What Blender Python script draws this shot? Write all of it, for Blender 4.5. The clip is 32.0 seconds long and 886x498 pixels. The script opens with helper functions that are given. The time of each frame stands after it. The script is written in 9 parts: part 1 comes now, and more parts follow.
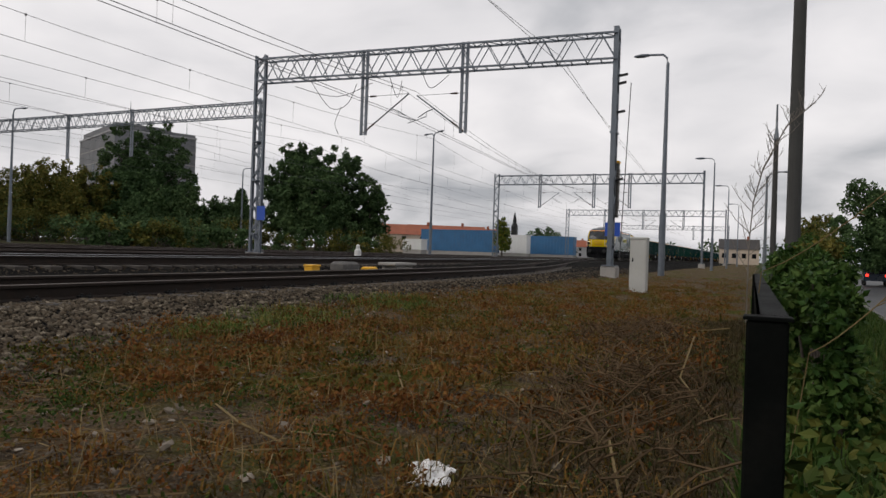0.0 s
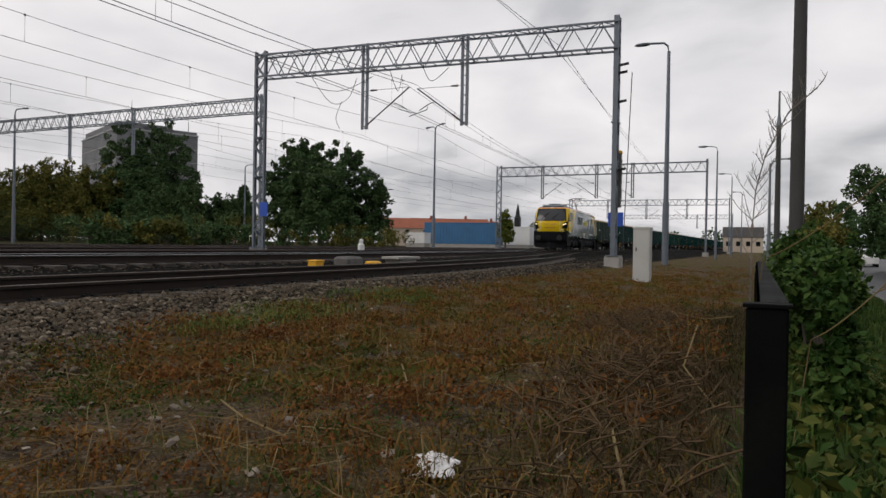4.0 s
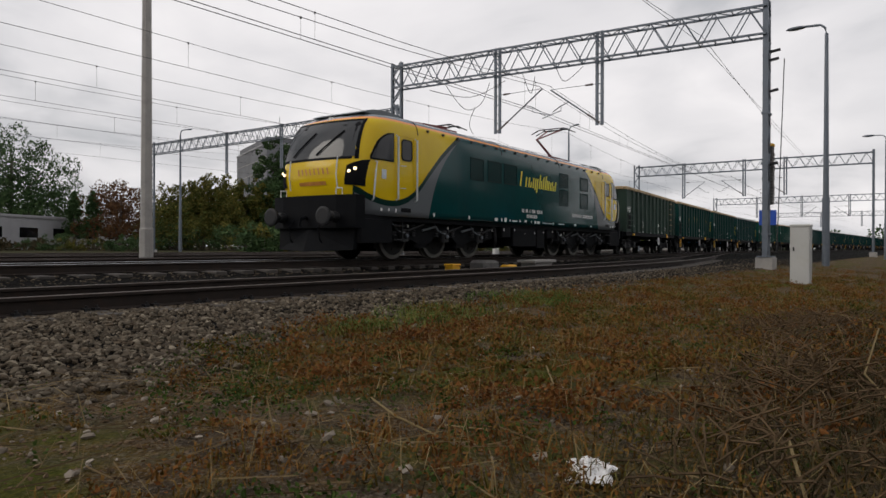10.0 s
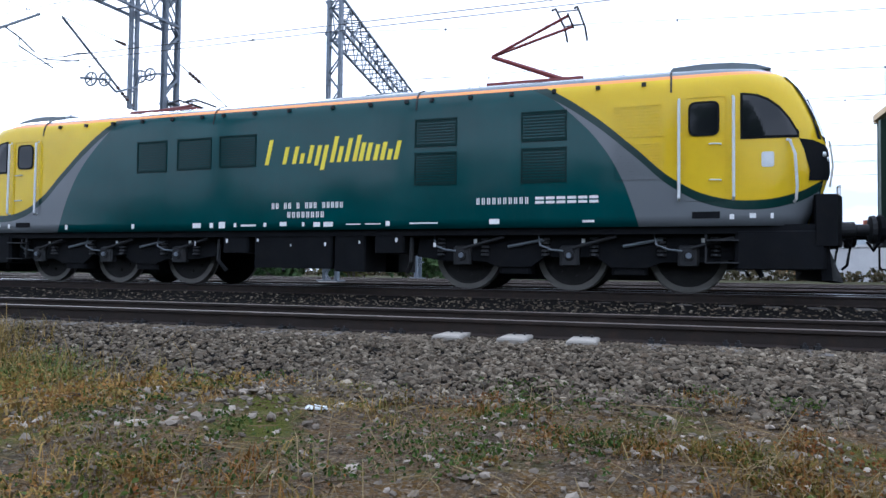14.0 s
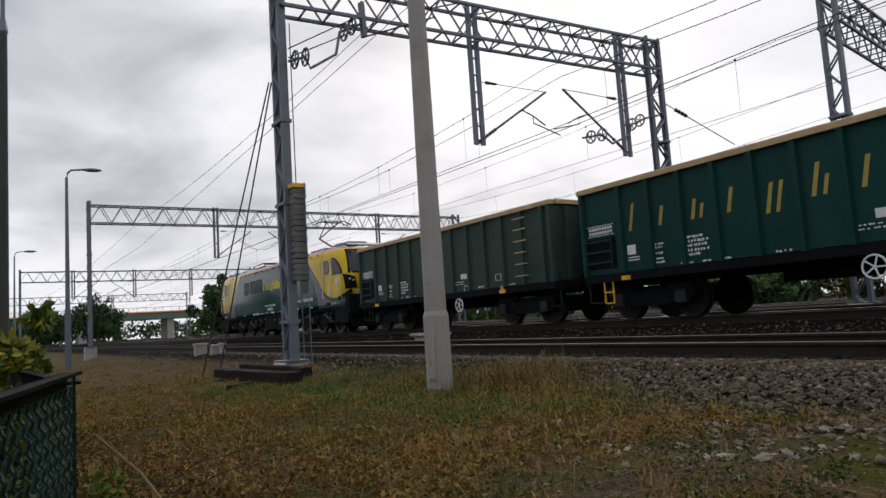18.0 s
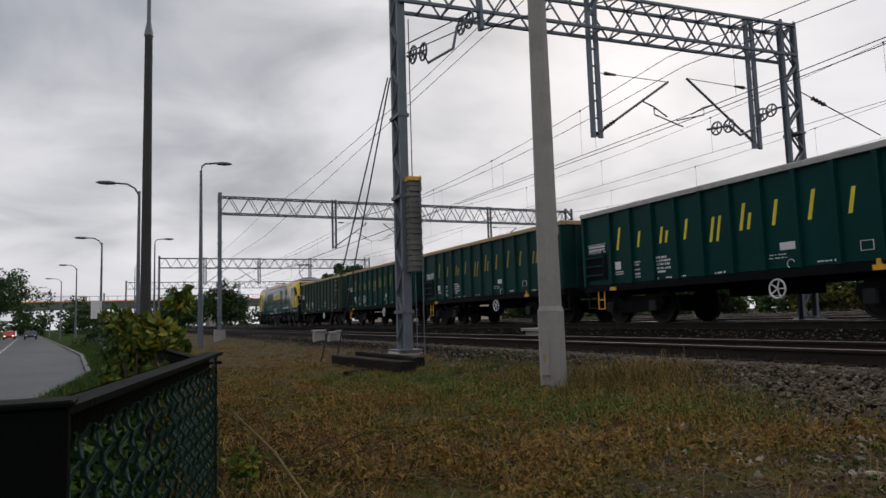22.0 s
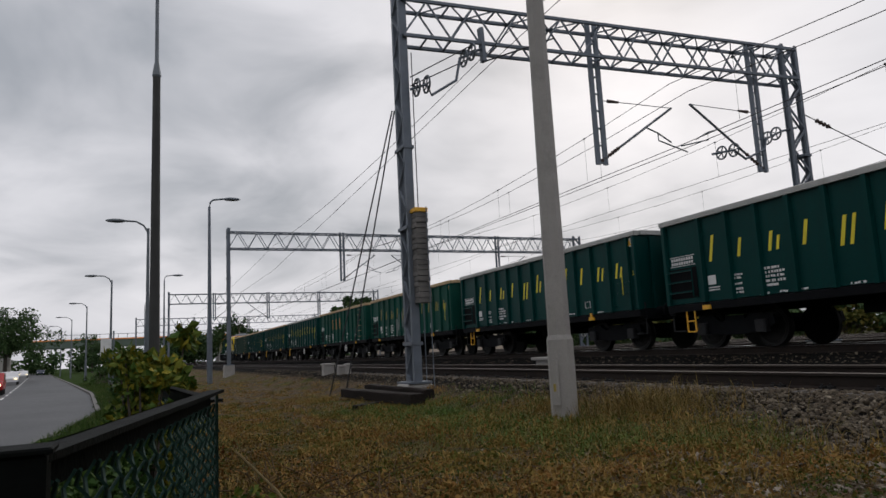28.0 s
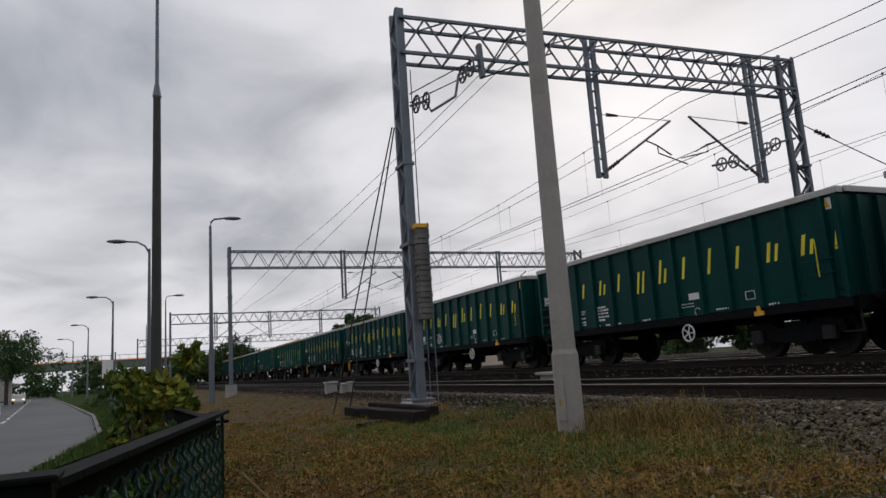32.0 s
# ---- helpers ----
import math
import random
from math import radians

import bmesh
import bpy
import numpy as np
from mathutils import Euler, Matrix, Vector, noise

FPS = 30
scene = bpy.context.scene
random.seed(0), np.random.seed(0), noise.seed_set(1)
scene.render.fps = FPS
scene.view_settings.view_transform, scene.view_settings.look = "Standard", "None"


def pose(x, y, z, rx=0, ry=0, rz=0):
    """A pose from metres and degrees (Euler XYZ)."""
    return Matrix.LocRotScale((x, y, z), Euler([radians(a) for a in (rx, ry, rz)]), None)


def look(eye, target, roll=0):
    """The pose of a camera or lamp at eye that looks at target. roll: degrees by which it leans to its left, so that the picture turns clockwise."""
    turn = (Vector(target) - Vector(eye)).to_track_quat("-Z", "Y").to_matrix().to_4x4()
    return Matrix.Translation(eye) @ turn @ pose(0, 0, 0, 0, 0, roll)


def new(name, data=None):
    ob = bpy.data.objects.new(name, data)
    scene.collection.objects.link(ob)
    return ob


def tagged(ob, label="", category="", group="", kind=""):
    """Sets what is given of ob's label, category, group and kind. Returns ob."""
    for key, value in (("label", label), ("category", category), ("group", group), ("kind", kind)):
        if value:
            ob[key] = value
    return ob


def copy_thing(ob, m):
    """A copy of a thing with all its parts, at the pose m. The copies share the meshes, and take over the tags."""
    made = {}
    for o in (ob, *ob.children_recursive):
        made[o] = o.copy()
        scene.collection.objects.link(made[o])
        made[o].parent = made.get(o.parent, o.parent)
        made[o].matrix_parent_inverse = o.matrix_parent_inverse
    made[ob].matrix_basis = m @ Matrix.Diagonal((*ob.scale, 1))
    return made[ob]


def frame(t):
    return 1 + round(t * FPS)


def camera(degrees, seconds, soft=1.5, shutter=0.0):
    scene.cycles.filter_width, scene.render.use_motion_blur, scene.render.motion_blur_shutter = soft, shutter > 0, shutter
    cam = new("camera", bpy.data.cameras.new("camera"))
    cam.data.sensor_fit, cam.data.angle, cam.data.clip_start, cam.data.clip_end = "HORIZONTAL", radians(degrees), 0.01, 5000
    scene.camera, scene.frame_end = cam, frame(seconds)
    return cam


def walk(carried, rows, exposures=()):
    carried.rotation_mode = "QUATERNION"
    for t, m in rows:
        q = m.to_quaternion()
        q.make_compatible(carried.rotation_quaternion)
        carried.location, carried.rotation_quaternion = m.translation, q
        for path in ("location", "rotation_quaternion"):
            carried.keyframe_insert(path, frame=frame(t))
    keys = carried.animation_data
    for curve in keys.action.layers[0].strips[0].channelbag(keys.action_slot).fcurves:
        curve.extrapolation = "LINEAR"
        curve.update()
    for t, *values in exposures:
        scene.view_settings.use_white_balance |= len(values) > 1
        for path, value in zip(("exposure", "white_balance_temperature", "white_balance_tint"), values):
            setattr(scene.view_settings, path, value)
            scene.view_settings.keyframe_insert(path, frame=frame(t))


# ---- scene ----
cam = camera(65.3, 32.0)

# ---- the camera's path: seconds, eye, heading, pitch, lean ----
PATH = [
    (0.0, 0.291, -0.054, 0.339, 24.32, 0.21, 2.00),
    (0.5, 0.291, -0.052, 0.339, 24.06, -0.18, 1.92),
    (1.0, 0.291, -0.051, 0.339, 23.99, -0.54, 1.70),
    (1.5, 0.293, -0.052, 0.338, 24.24, -0.36, 1.11),
    (2.0, 0.295, -0.054, 0.337, 24.14, -0.65, 1.02),
    (2.5, 0.294, -0.057, 0.338, 24.43, -0.62, 1.05),
    (4.5, 0.289, -0.071, 0.339, 24.68, -0.29, 1.00),
    (5.0, 0.287, -0.075, 0.339, 25.16, -0.35, 0.82),
    (5.5, 0.292, -0.072, 0.342, 25.73, -0.12, 0.59),
    (6.0, 0.297, -0.070, 0.345, 26.55, 0.00, 0.60),
    (6.5, 0.286, -0.071, 0.345, 27.04, 0.09, 0.45),
    (7.0, 0.275, -0.072, 0.345, 27.49, 0.40, 0.58),
    (7.5, 0.278, -0.065, 0.341, 28.21, -0.04, 0.37),
    (8.0, 0.282, -0.057, 0.338, 28.68, -0.09, -0.10),
    (8.5, 0.287, -0.055, 0.338, 29.03, 0.25, 0.06),
    (9.0, 0.292, -0.053, 0.339, 29.80, -0.22, 0.22),
    (9.5, 0.297, -0.055, 0.333, 31.89, -0.46, 0.33),
    (10.0, 0.316, 0.011, 0.310, 35.64, -0.12, 0.17),
    (10.5, 0.304, 0.050, 0.296, 41.76, 0.39, 0.06),
    (11.0, 0.248, 0.092, 0.295, 52.59, 0.33, -0.91),
    (11.5, 0.209, 0.138, 0.283, 62.91, 0.04, -0.82),
    (12.0, 0.172, 0.162, 0.272, 72.21, 0.39, -0.81),
    (12.5, 0.111, 0.190, 0.270, 77.42, 1.14, 0.42),
    (13.0, 0.068, 0.233, 0.278, 83.64, 0.58, -0.09),
    (13.5, 0.032, 0.196, 0.288, 94.84, 0.88, 0.93),
    (14.0, -0.001, 0.164, 0.296, 106.87, 1.98, 0.68),
    (14.5, -0.028, 0.136, 0.291, 114.52, 4.31, 0.72),
    (15.0, -0.056, 0.104, 0.315, 122.63, 5.15, 1.70),
    (15.5, -0.102, 0.048, 0.347, 134.34, 5.12, 2.36),
    (17.5, -0.239, -0.013, 0.312, 144.69, 6.32, -3.02),
    (18.0, -0.273, -0.028, 0.303, 146.10, 5.77, -3.72),
    (18.5, -0.283, -0.029, 0.305, 148.57, 6.34, -1.98),
    (19.0, -0.292, -0.031, 0.307, 149.38, 6.68, -2.09),
    (19.5, -0.298, -0.036, 0.309, 149.27, 7.16, -1.32),
    (20.0, -0.304, -0.040, 0.310, 148.18, 8.08, -1.21),
    (20.5, -0.313, -0.045, 0.314, 148.36, 8.53, -1.92),
    (21.0, -0.322, -0.050, 0.317, 150.81, 9.03, -2.01),
    (21.5, -0.321, -0.059, 0.311, 153.38, 7.70, -1.86),
    (22.0, -0.320, -0.069, 0.305, 155.30, 5.68, -1.75),
    (22.5, -0.305, -0.059, 0.301, 155.66, 5.00, -2.68),
    (23.0, -0.289, -0.049, 0.298, 156.80, 4.71, -2.61),
    (23.5, -0.294, -0.050, 0.298, 156.21, 5.33, -2.47),
    (24.0, -0.299, -0.050, 0.299, 156.11, 5.20, -2.63),
    (24.5, -0.306, -0.044, 0.296, 156.06, 5.52, -2.74),
    (25.0, -0.314, -0.038, 0.293, 155.02, 5.63, -3.69),
    (25.5, -0.318, -0.037, 0.296, 153.87, 6.52, -3.67),
    (27.5, -0.334, -0.033, 0.307, 154.62, 7.93, -3.30),
    (28.0, -0.337, -0.032, 0.310, 155.90, 8.22, -2.93),
    (28.5, -0.340, -0.030, 0.314, 155.69, 8.88, -3.19),
    (29.0, -0.343, -0.028, 0.319, 154.15, 9.42, -3.76),
    (29.5, -0.342, -0.032, 0.320, 154.33, 9.49, -3.93),
    (30.0, -0.340, -0.036, 0.321, 154.68, 9.90, -3.63),
    (30.5, -0.351, -0.039, 0.319, 154.80, 9.55, -3.63),
    (31.0, -0.362, -0.042, 0.318, 154.55, 9.82, -3.77),
    (31.5, -0.368, -0.041, 0.315, 155.13, 9.73, -3.71),
    (32.0, -0.374, -0.040, 0.312, 155.89, 9.54, -3.82),
]

EXPOSURES = ((0.0, 0.28, 6750, 10), (9.5, 0.28, 6750, 10), (10.5, 0.38, 6700, 10), (11.5, 0.8, 6500, 10), (12.3, 1.28, 6200, 10), (13.0, 1.52, 5550, 9), (14.0, 1.68, 5300, 9), (15.0, 0.95, 4950, 9), (15.5, 0.8, 4950, 9), (17.5, 0.46, 6300, 10), (19.0, 0.4, 6500, 10), (21.0, 0.2, 6500, 10), (24.0, 0.17, 6500, 10), (32.0, 0.15, 6450, 10))


def aim(x, y, z, heading, pitch, lean):
    m = Matrix.Translation((x, y, z)) @ Euler((radians(90 + pitch), 0, radians(heading - 90))).to_matrix().to_4x4()
    return m @ pose(0, 0, 0, 0, 0, lean)


walk(cam, [(t, aim(*row)) for t, *row in PATH], EXPOSURES)

# ---- light: an overcast autumn day ----
world = bpy.data.worlds.new("overcast_sky")
world.use_nodes = True
scene.world = world
wn = world.node_tree
wbg = wn.nodes["Background"]
SUN_AZ, SUN_EL = 140.0, 32.0
sky = wn.nodes.new("ShaderNodeTexSky")
sky.sky_type, sky.sun_disc = "NISHITA", False
sky.sun_elevation, sky.sun_rotation = radians(SUN_EL), radians(90 - SUN_AZ)
sky.dust_density, sky.air_density = 4.0, 1.5
# a deck of cloud over the sky: large soft billows, paler near the horizon
geo = wn.nodes.new("ShaderNodeTexCoord")
sep = wn.nodes.new("ShaderNodeSeparateXYZ")
wn.links.new(geo.outputs["Generated"], sep.inputs[0])


def wmath(op, a, b, clamp=False):
    n = wn.nodes.new("ShaderNodeMath")
    n.operation, n.use_clamp = op, clamp
    for k, v in ((0, a), (1, b)):
        if isinstance(v, bpy.types.NodeSocket):
            wn.links.new(v, n.inputs[k])
        else:
            n.inputs[k].default_value = v
    return n.outputs[0]


height = wmath("ADD", wmath("MAXIMUM", sep.outputs[2], 0.0), 0.26)
comb = wn.nodes.new("ShaderNodeCombineXYZ")
wn.links.new(wmath("DIVIDE", sep.outputs[0], height), comb.inputs[0])
wn.links.new(wmath("DIVIDE", sep.outputs[1], height), comb.inputs[1])


def wnoise(scale, detail, rough, shift):
    mp = wn.nodes.new("ShaderNodeMapping")
    mp.inputs["Location"].default_value = (shift, shift * 0.7, 0)
    wn.links.new(comb.outputs[0], mp.inputs[0])
    n = wn.nodes.new("ShaderNodeTexNoise")
    n.inputs["Scale"].default_value, n.inputs["Detail"].default_value, n.inputs["Roughness"].default_value = scale, detail, rough
    n.inputs["Distortion"].default_value = 0.4
    wn.links.new(mp.outputs[0], n.inputs["Vector"])
    return n.outputs["Fac"]


deck = wmath("ADD", wmath("MULTIPLY", wnoise(0.7, 3, 0.5, 3.1), 0.62), wmath("MULTIPLY", wnoise(2.2, 5, 0.5, 8.3), 0.38))
cr = wn.nodes.new("ShaderNodeValToRGB")
wn.links.new(deck, cr.inputs[0])
stops = cr.color_ramp.elements
stops[0].position, stops[0].color = 0.37, (0.36, 0.38, 0.42, 1)
stops[1].position, stops[1].color = 0.64, (0.84, 0.83, 0.865, 1)
mid = stops.new(0.5)
mid.color = (0.67, 0.67, 0.71, 1)
mx = wn.nodes.new("ShaderNodeMix")
mx.data_type = "RGBA"
mx.inputs[0].default_value = 0.96
scl = wn.nodes.new("ShaderNodeVectorMath")
scl.operation = "SCALE"
wn.links.new(sky.outputs[0], scl.inputs[0])
scl.inputs["Scale"].default_value = 0.1
wn.links.new(scl.outputs[0], mx.inputs[6])
wn.links.new(cr.outputs[0], mx.inputs[7])
wn.links.new(mx.outputs[2], wbg.inputs[0])
# the deck is brighter where the sun stands behind it
aim_sun = wn.nodes.new("ShaderNodeVectorMath")
aim_sun.operation = "DOT_PRODUCT"
wn.links.new(geo.outputs["Generated"], aim_sun.inputs[0])
aim_sun.inputs[1].default_value = (math.cos(radians(SUN_AZ)) * math.cos(radians(SUN_EL)), math.sin(radians(SUN_AZ)) * math.cos(radians(SUN_EL)), math.sin(radians(SUN_EL)))
veil = wmath("POWER", wmath("MAXIMUM", aim_sun.outputs["Value"], 0.0), 6.0)
wn.links.new(wmath("ADD", wmath("MULTIPLY", veil, 0.03), 0.92), wbg.inputs[1])
sun = new("sun", bpy.data.lights.new("sun", "SUN"))
sun.data.energy, sun.data.angle, sun.data.color = 0.6, radians(30), (1.0, 0.96, 0.9)
sun.matrix_basis = look((0, 0, 50), (-50 * math.cos(radians(SUN_AZ)), -50 * math.sin(radians(SUN_AZ)), 50 - 50 * math.tan(radians(SUN_EL))))

# ---- small builders ----
def finish(bm, name, mat, smooth=False):
    bmesh.ops.recalc_face_normals(bm, faces=bm.faces[:])
    me = bpy.data.meshes.new(name)
    bm.to_mesh(me)
    bm.free()
    mats = mat if isinstance(mat, (list, tuple)) else [mat]
    for m in mats:
        me.materials.append(m)
    if smooth:
        for p in me.polygons:
            p.use_smooth = True
    return me


def part(name, bm, mat, parent=None, label="", smooth=False):
    """Links a bmesh as one mesh object under a thing or a part."""
    ob = new(name, finish(bm, name, mat, smooth))
    ob.parent = parent
    if label:
        ob["label"] = label
    return ob


def part_mesh(name, me, parent, m=None, label=""):
    ob = new(name, me)
    ob.parent = parent
    if m is not None:
        ob.matrix_basis = m
    if label:
        ob["label"] = label
    return ob


def empty(name, m, label="", category="", group="", kind=""):
    ob = new(name)
    ob.matrix_basis = m
    return tagged(ob, label, category, group, kind)


def B():
    return bmesh.new()


def box(bm, x0, x1, y0, y1, z0, z1, mi=0):
    v = [bm.verts.new(p) for p in ((x0, y0, z0), (x1, y0, z0), (x1, y1, z0), (x0, y1, z0), (x0, y0, z1), (x1, y0, z1), (x1, y1, z1), (x0, y1, z1))]
    for q in ((3, 2, 1, 0), (4, 5, 6, 7), (0, 1, 5, 4), (1, 2, 6, 5), (2, 3, 7, 6), (3, 0, 4, 7)):
        bm.faces.new([v[i] for i in q]).material_index = mi
    return bm


def chamfer_box(bm, x0, x1, y0, y1, z0, z1, c=0.02):
    """A box whose upright and top edges are cut off by c."""
    low = [(x0 + c, y0), (x1 - c, y0), (x1, y0 + c), (x1, y1 - c), (x1 - c, y1), (x0 + c, y1), (x0, y1 - c), (x0, y0 + c)]
    cx, cy = (x0 + x1) / 2, (y0 + y1) / 2
    top = [(x - c * np.sign(x - cx), y - c * np.sign(y - cy)) for x, y in low]
    rings = [[bm.verts.new((x, y, z)) for x, y in pts] for pts, z in ((low, z0), (low, z1 - c), (top, z1))]
    for a, b in zip(rings, rings[1:]):
        for i in range(8):
            bm.faces.new((a[i], a[(i + 1) % 8], b[(i + 1) % 8], b[i]))
    bm.faces.new(rings[0][::-1])
    bm.faces.new(rings[-1])
    return bm


def frame_of(p, q):
    p, q = Vector(p), Vector(q)
    d = (q - p).normalized()
    s = Vector((0, 0, 1)) if abs(d.z) < 0.95 else Vector((0, 1, 0))
    a = d.cross(s).normalized()
    return p, q, a, a.cross(d)


def beam(bm, p, q, w=0.05, h=None, mi=0):
    """A bar of rectangular section from p to q."""
    h = h or w
    p, q, a, b = frame_of(p, q)
    v = [bm.verts.new(c + a * s * w / 2 + b * u * h / 2) for c in (p, q) for s, u in ((-1, -1), (1, -1), (1, 1), (-1, 1))]
    for k in ((0, 1, 2, 3), (7, 6, 5, 4), (0, 4, 5, 1), (1, 5, 6, 2), (2, 6, 7, 3), (3, 7, 4, 0)):
        bm.faces.new([v[i] for i in k]).material_index = mi
    return bm


def rod(bm, p, q, r=0.02, r2=None, n=8, mi=0, cap=True):
    """A round bar, tapered from r to r2."""
    r2 = r if r2 is None else r2
    p, q, a, b = frame_of(p, q)
    ring = [[bm.verts.new(c + (a * math.cos(k * math.tau / n) + b * math.sin(k * math.tau / n)) * rr) for k in range(n)] for c, rr in ((p, r), (q, r2))]
    for k in range(n):
        bm.faces.new((ring[0][k], ring[0][(k + 1) % n], ring[1][(k + 1) % n], ring[1][k])).material_index = mi
    if cap:
        bm.faces.new(ring[0][::-1]).material_index = mi
        bm.faces.new(ring[1]).material_index = mi
    return bm


def pipe(bm, pts, r=0.02, n=6, mi=0):
    """A bent round bar through pts, with shared rings."""
    pts = [Vector(p) for p in pts]
    rings = []
    for i, c in enumerate(pts):
        d = (pts[min(i + 1, len(pts) - 1)] - pts[max(i - 1, 0)]).normalized()
        s = Vector((0, 0, 1)) if abs(d.z) < 0.95 else Vector((0, 1, 0))
        a = d.cross(s).normalized()
        b = a.cross(d)
        rings.append([bm.verts.new(c + (a * math.cos(k * math.tau / n) + b * math.sin(k * math.tau / n)) * r) for k in range(n)])
    for u, w in zip(rings, rings[1:]):
        for k in range(n):
            bm.faces.new((u[k], u[(k + 1) % n], w[(k + 1) % n], w[k])).material_index = mi
    bm.faces.new(rings[0][::-1]).material_index = mi
    bm.faces.new(rings[-1]).material_index = mi
    return bm


def lathe(bm, prof, n=16, m=None, mi=0):
    """Turns a profile of (radius, height) round z; m places it."""
    m = m or Matrix()
    rings = [[bm.verts.new(m @ Vector((r * math.cos(k * math.tau / n), r * math.sin(k * math.tau / n), z))) for k in range(n)] for r, z in prof]
    for u, w in zip(rings, rings[1:]):
        for k in range(n):
            bm.faces.new((u[k], u[(k + 1) % n], w[(k + 1) % n], w[k])).material_index = mi
    bm.faces.new(rings[0][::-1]).material_index = mi
    bm.faces.new(rings[-1]).material_index = mi
    return bm


def slab_y(bm, outline, y0, y1, mi=0):
    """An (x, z) outline with thickness from y0 to y1."""
    a = [bm.verts.new((x, y0, z)) for x, z in outline]
    b = [bm.verts.new((x, y1, z)) for x, z in outline]
    n = len(outline)
    bm.faces.new(a).material_index = mi
    bm.faces.new(b[::-1]).material_index = mi
    for k in range(n):
        bm.faces.new((a[k], b[k], b[(k + 1) % n], a[(k + 1) % n])).material_index = mi
    return bm


def nz(x, y, z=0.0, s=1.0):
    return noise.noise(Vector((x * s, y * s, z)))


def interp(x, xs, ys):
    return float(np.interp(x, xs, ys))


# ---- materials ----
def tree_of(name):
    m = bpy.data.materials.new(name)
    m.use_nodes = True
    nt = m.node_tree
    return m, nt, nt.nodes["Principled BSDF"]


def mixed(nt, fac, a, b):
    """A colour between a and b; each may be a socket or a colour."""
    m = nt.nodes.new("ShaderNodeMix")
    m.data_type = "RGBA"
    for k, v in ((0, fac), (6, a), (7, b)):
        if isinstance(v, bpy.types.NodeSocket):
            nt.links.new(v, m.inputs[k])
        else:
            m.inputs[k].default_value = v if k == 0 else (*v[:3], 1)
    return m.outputs[2]


def ramp(nt, fac, lo, hi):
    r = nt.nodes.new("ShaderNodeMapRange")
    r.inputs[1].default_value, r.inputs[2].default_value = lo, hi
    nt.links.new(fac, r.inputs[0])
    return r.outputs[0]


def noise_tex(nt, coord, scale, detail=4, rough=0.6, stretch=None):
    t = nt.nodes.new("ShaderNodeTexNoise")
    t.inputs["Scale"].default_value, t.inputs["Detail"].default_value, t.inputs["Roughness"].default_value = scale, detail, rough
    if stretch:
        mp = nt.nodes.new("ShaderNodeMapping")
        mp.inputs["Scale"].default_value = stretch
        nt.links.new(coord, mp.inputs[0])
        coord = mp.outputs[0]
    nt.links.new(coord, t.inputs["Vector"])
    return t.outputs["Fac"]


def surface(name, base, rough=0.6, metal=0.0, var=0.25, scale=2.0, fine=30.0, bump=0.15, dirt=None, amount=0.4, stretch=None, island=0.0, rand=0.0, spec=0.5, world=False):
    """Paint, metal, stone: two scales of variation, dirt in patches, fine relief."""
    m, nt, bsdf = tree_of(name)
    co = nt.nodes.new("ShaderNodeTexCoord").outputs["Object"]
    if world:
        co = nt.nodes.new("ShaderNodeNewGeometry").outputs["Position"]
    big, small = noise_tex(nt, co, scale, 5, 0.6, stretch), noise_tex(nt, co, fine, 3)
    dark = tuple(c * (1 - var) for c in base)
    light = tuple(min(1, c * (1 + var)) for c in base)
    col = mixed(nt, ramp(nt, big, 0.3, 0.7), dark, light)
    col = mixed(nt, ramp(nt, small, 0.35, 0.75), col, mixed(nt, 0.5, col, dark))
    if dirt:
        col = mixed(nt, math_node(nt, "MULTIPLY", ramp(nt, noise_tex(nt, co, scale * 1.7 + 0.3, 6, 0.7, stretch), 0.5, 0.75), amount), col, dirt)
    if island or rand:
        src = nt.nodes.new("ShaderNodeNewGeometry").outputs["Random Per Island"] if island else nt.nodes.new("ShaderNodeObjectInfo").outputs["Random"]
        k = island or rand
        hs = nt.nodes.new("ShaderNodeHueSaturation")
        mr = nt.nodes.new("ShaderNodeMapRange")
        mr.inputs[3].default_value, mr.inputs[4].default_value = 1 - k, 1 + k
        nt.links.new(src, mr.inputs[0])
        nt.links.new(mr.outputs[0], hs.inputs["Value"])
        nt.links.new(col, hs.inputs["Color"])
        col = hs.outputs[0]
    nt.links.new(col, bsdf.inputs["Base Color"])
    mr = nt.nodes.new("ShaderNodeMapRange")
    mr.inputs[3].default_value, mr.inputs[4].default_value = max(0.02, rough - 0.12), min(1, rough + 0.12)
    nt.links.new(big, mr.inputs[0])
    nt.links.new(mr.outputs[0], bsdf.inputs["Roughness"])
    bsdf.inputs["Metallic"].default_value = metal
    bsdf.inputs["Specular IOR Level"].default_value = spec
    if bump:
        b = nt.nodes.new("ShaderNodeBump")
        b.inputs["Strength"].default_value, b.inputs["Distance"].default_value = bump, 0.02
        nt.links.new(small, b.inputs["Height"])
        nt.links.new(b.outputs[0], bsdf.inputs["Normal"])
    return m


def math_node(nt, op, a, b):
    n = nt.nodes.new("ShaderNodeMath")
    n.operation = op
    for k, v in ((0, a), (1, b)):
        if isinstance(v, bpy.types.NodeSocket):
            nt.links.new(v, n.inputs[k])
        else:
            n.inputs[k].default_value = v
    return n.outputs[0]


def glass(name, tint=(0.02, 0.025, 0.03)):
    m, nt, bsdf = tree_of(name)
    bsdf.inputs["Base Color"].default_value = (*tint, 1)
    bsdf.inputs["Roughness"].default_value = 0.06
    bsdf.inputs["Specular IOR Level"].default_value = 0.4
    return m


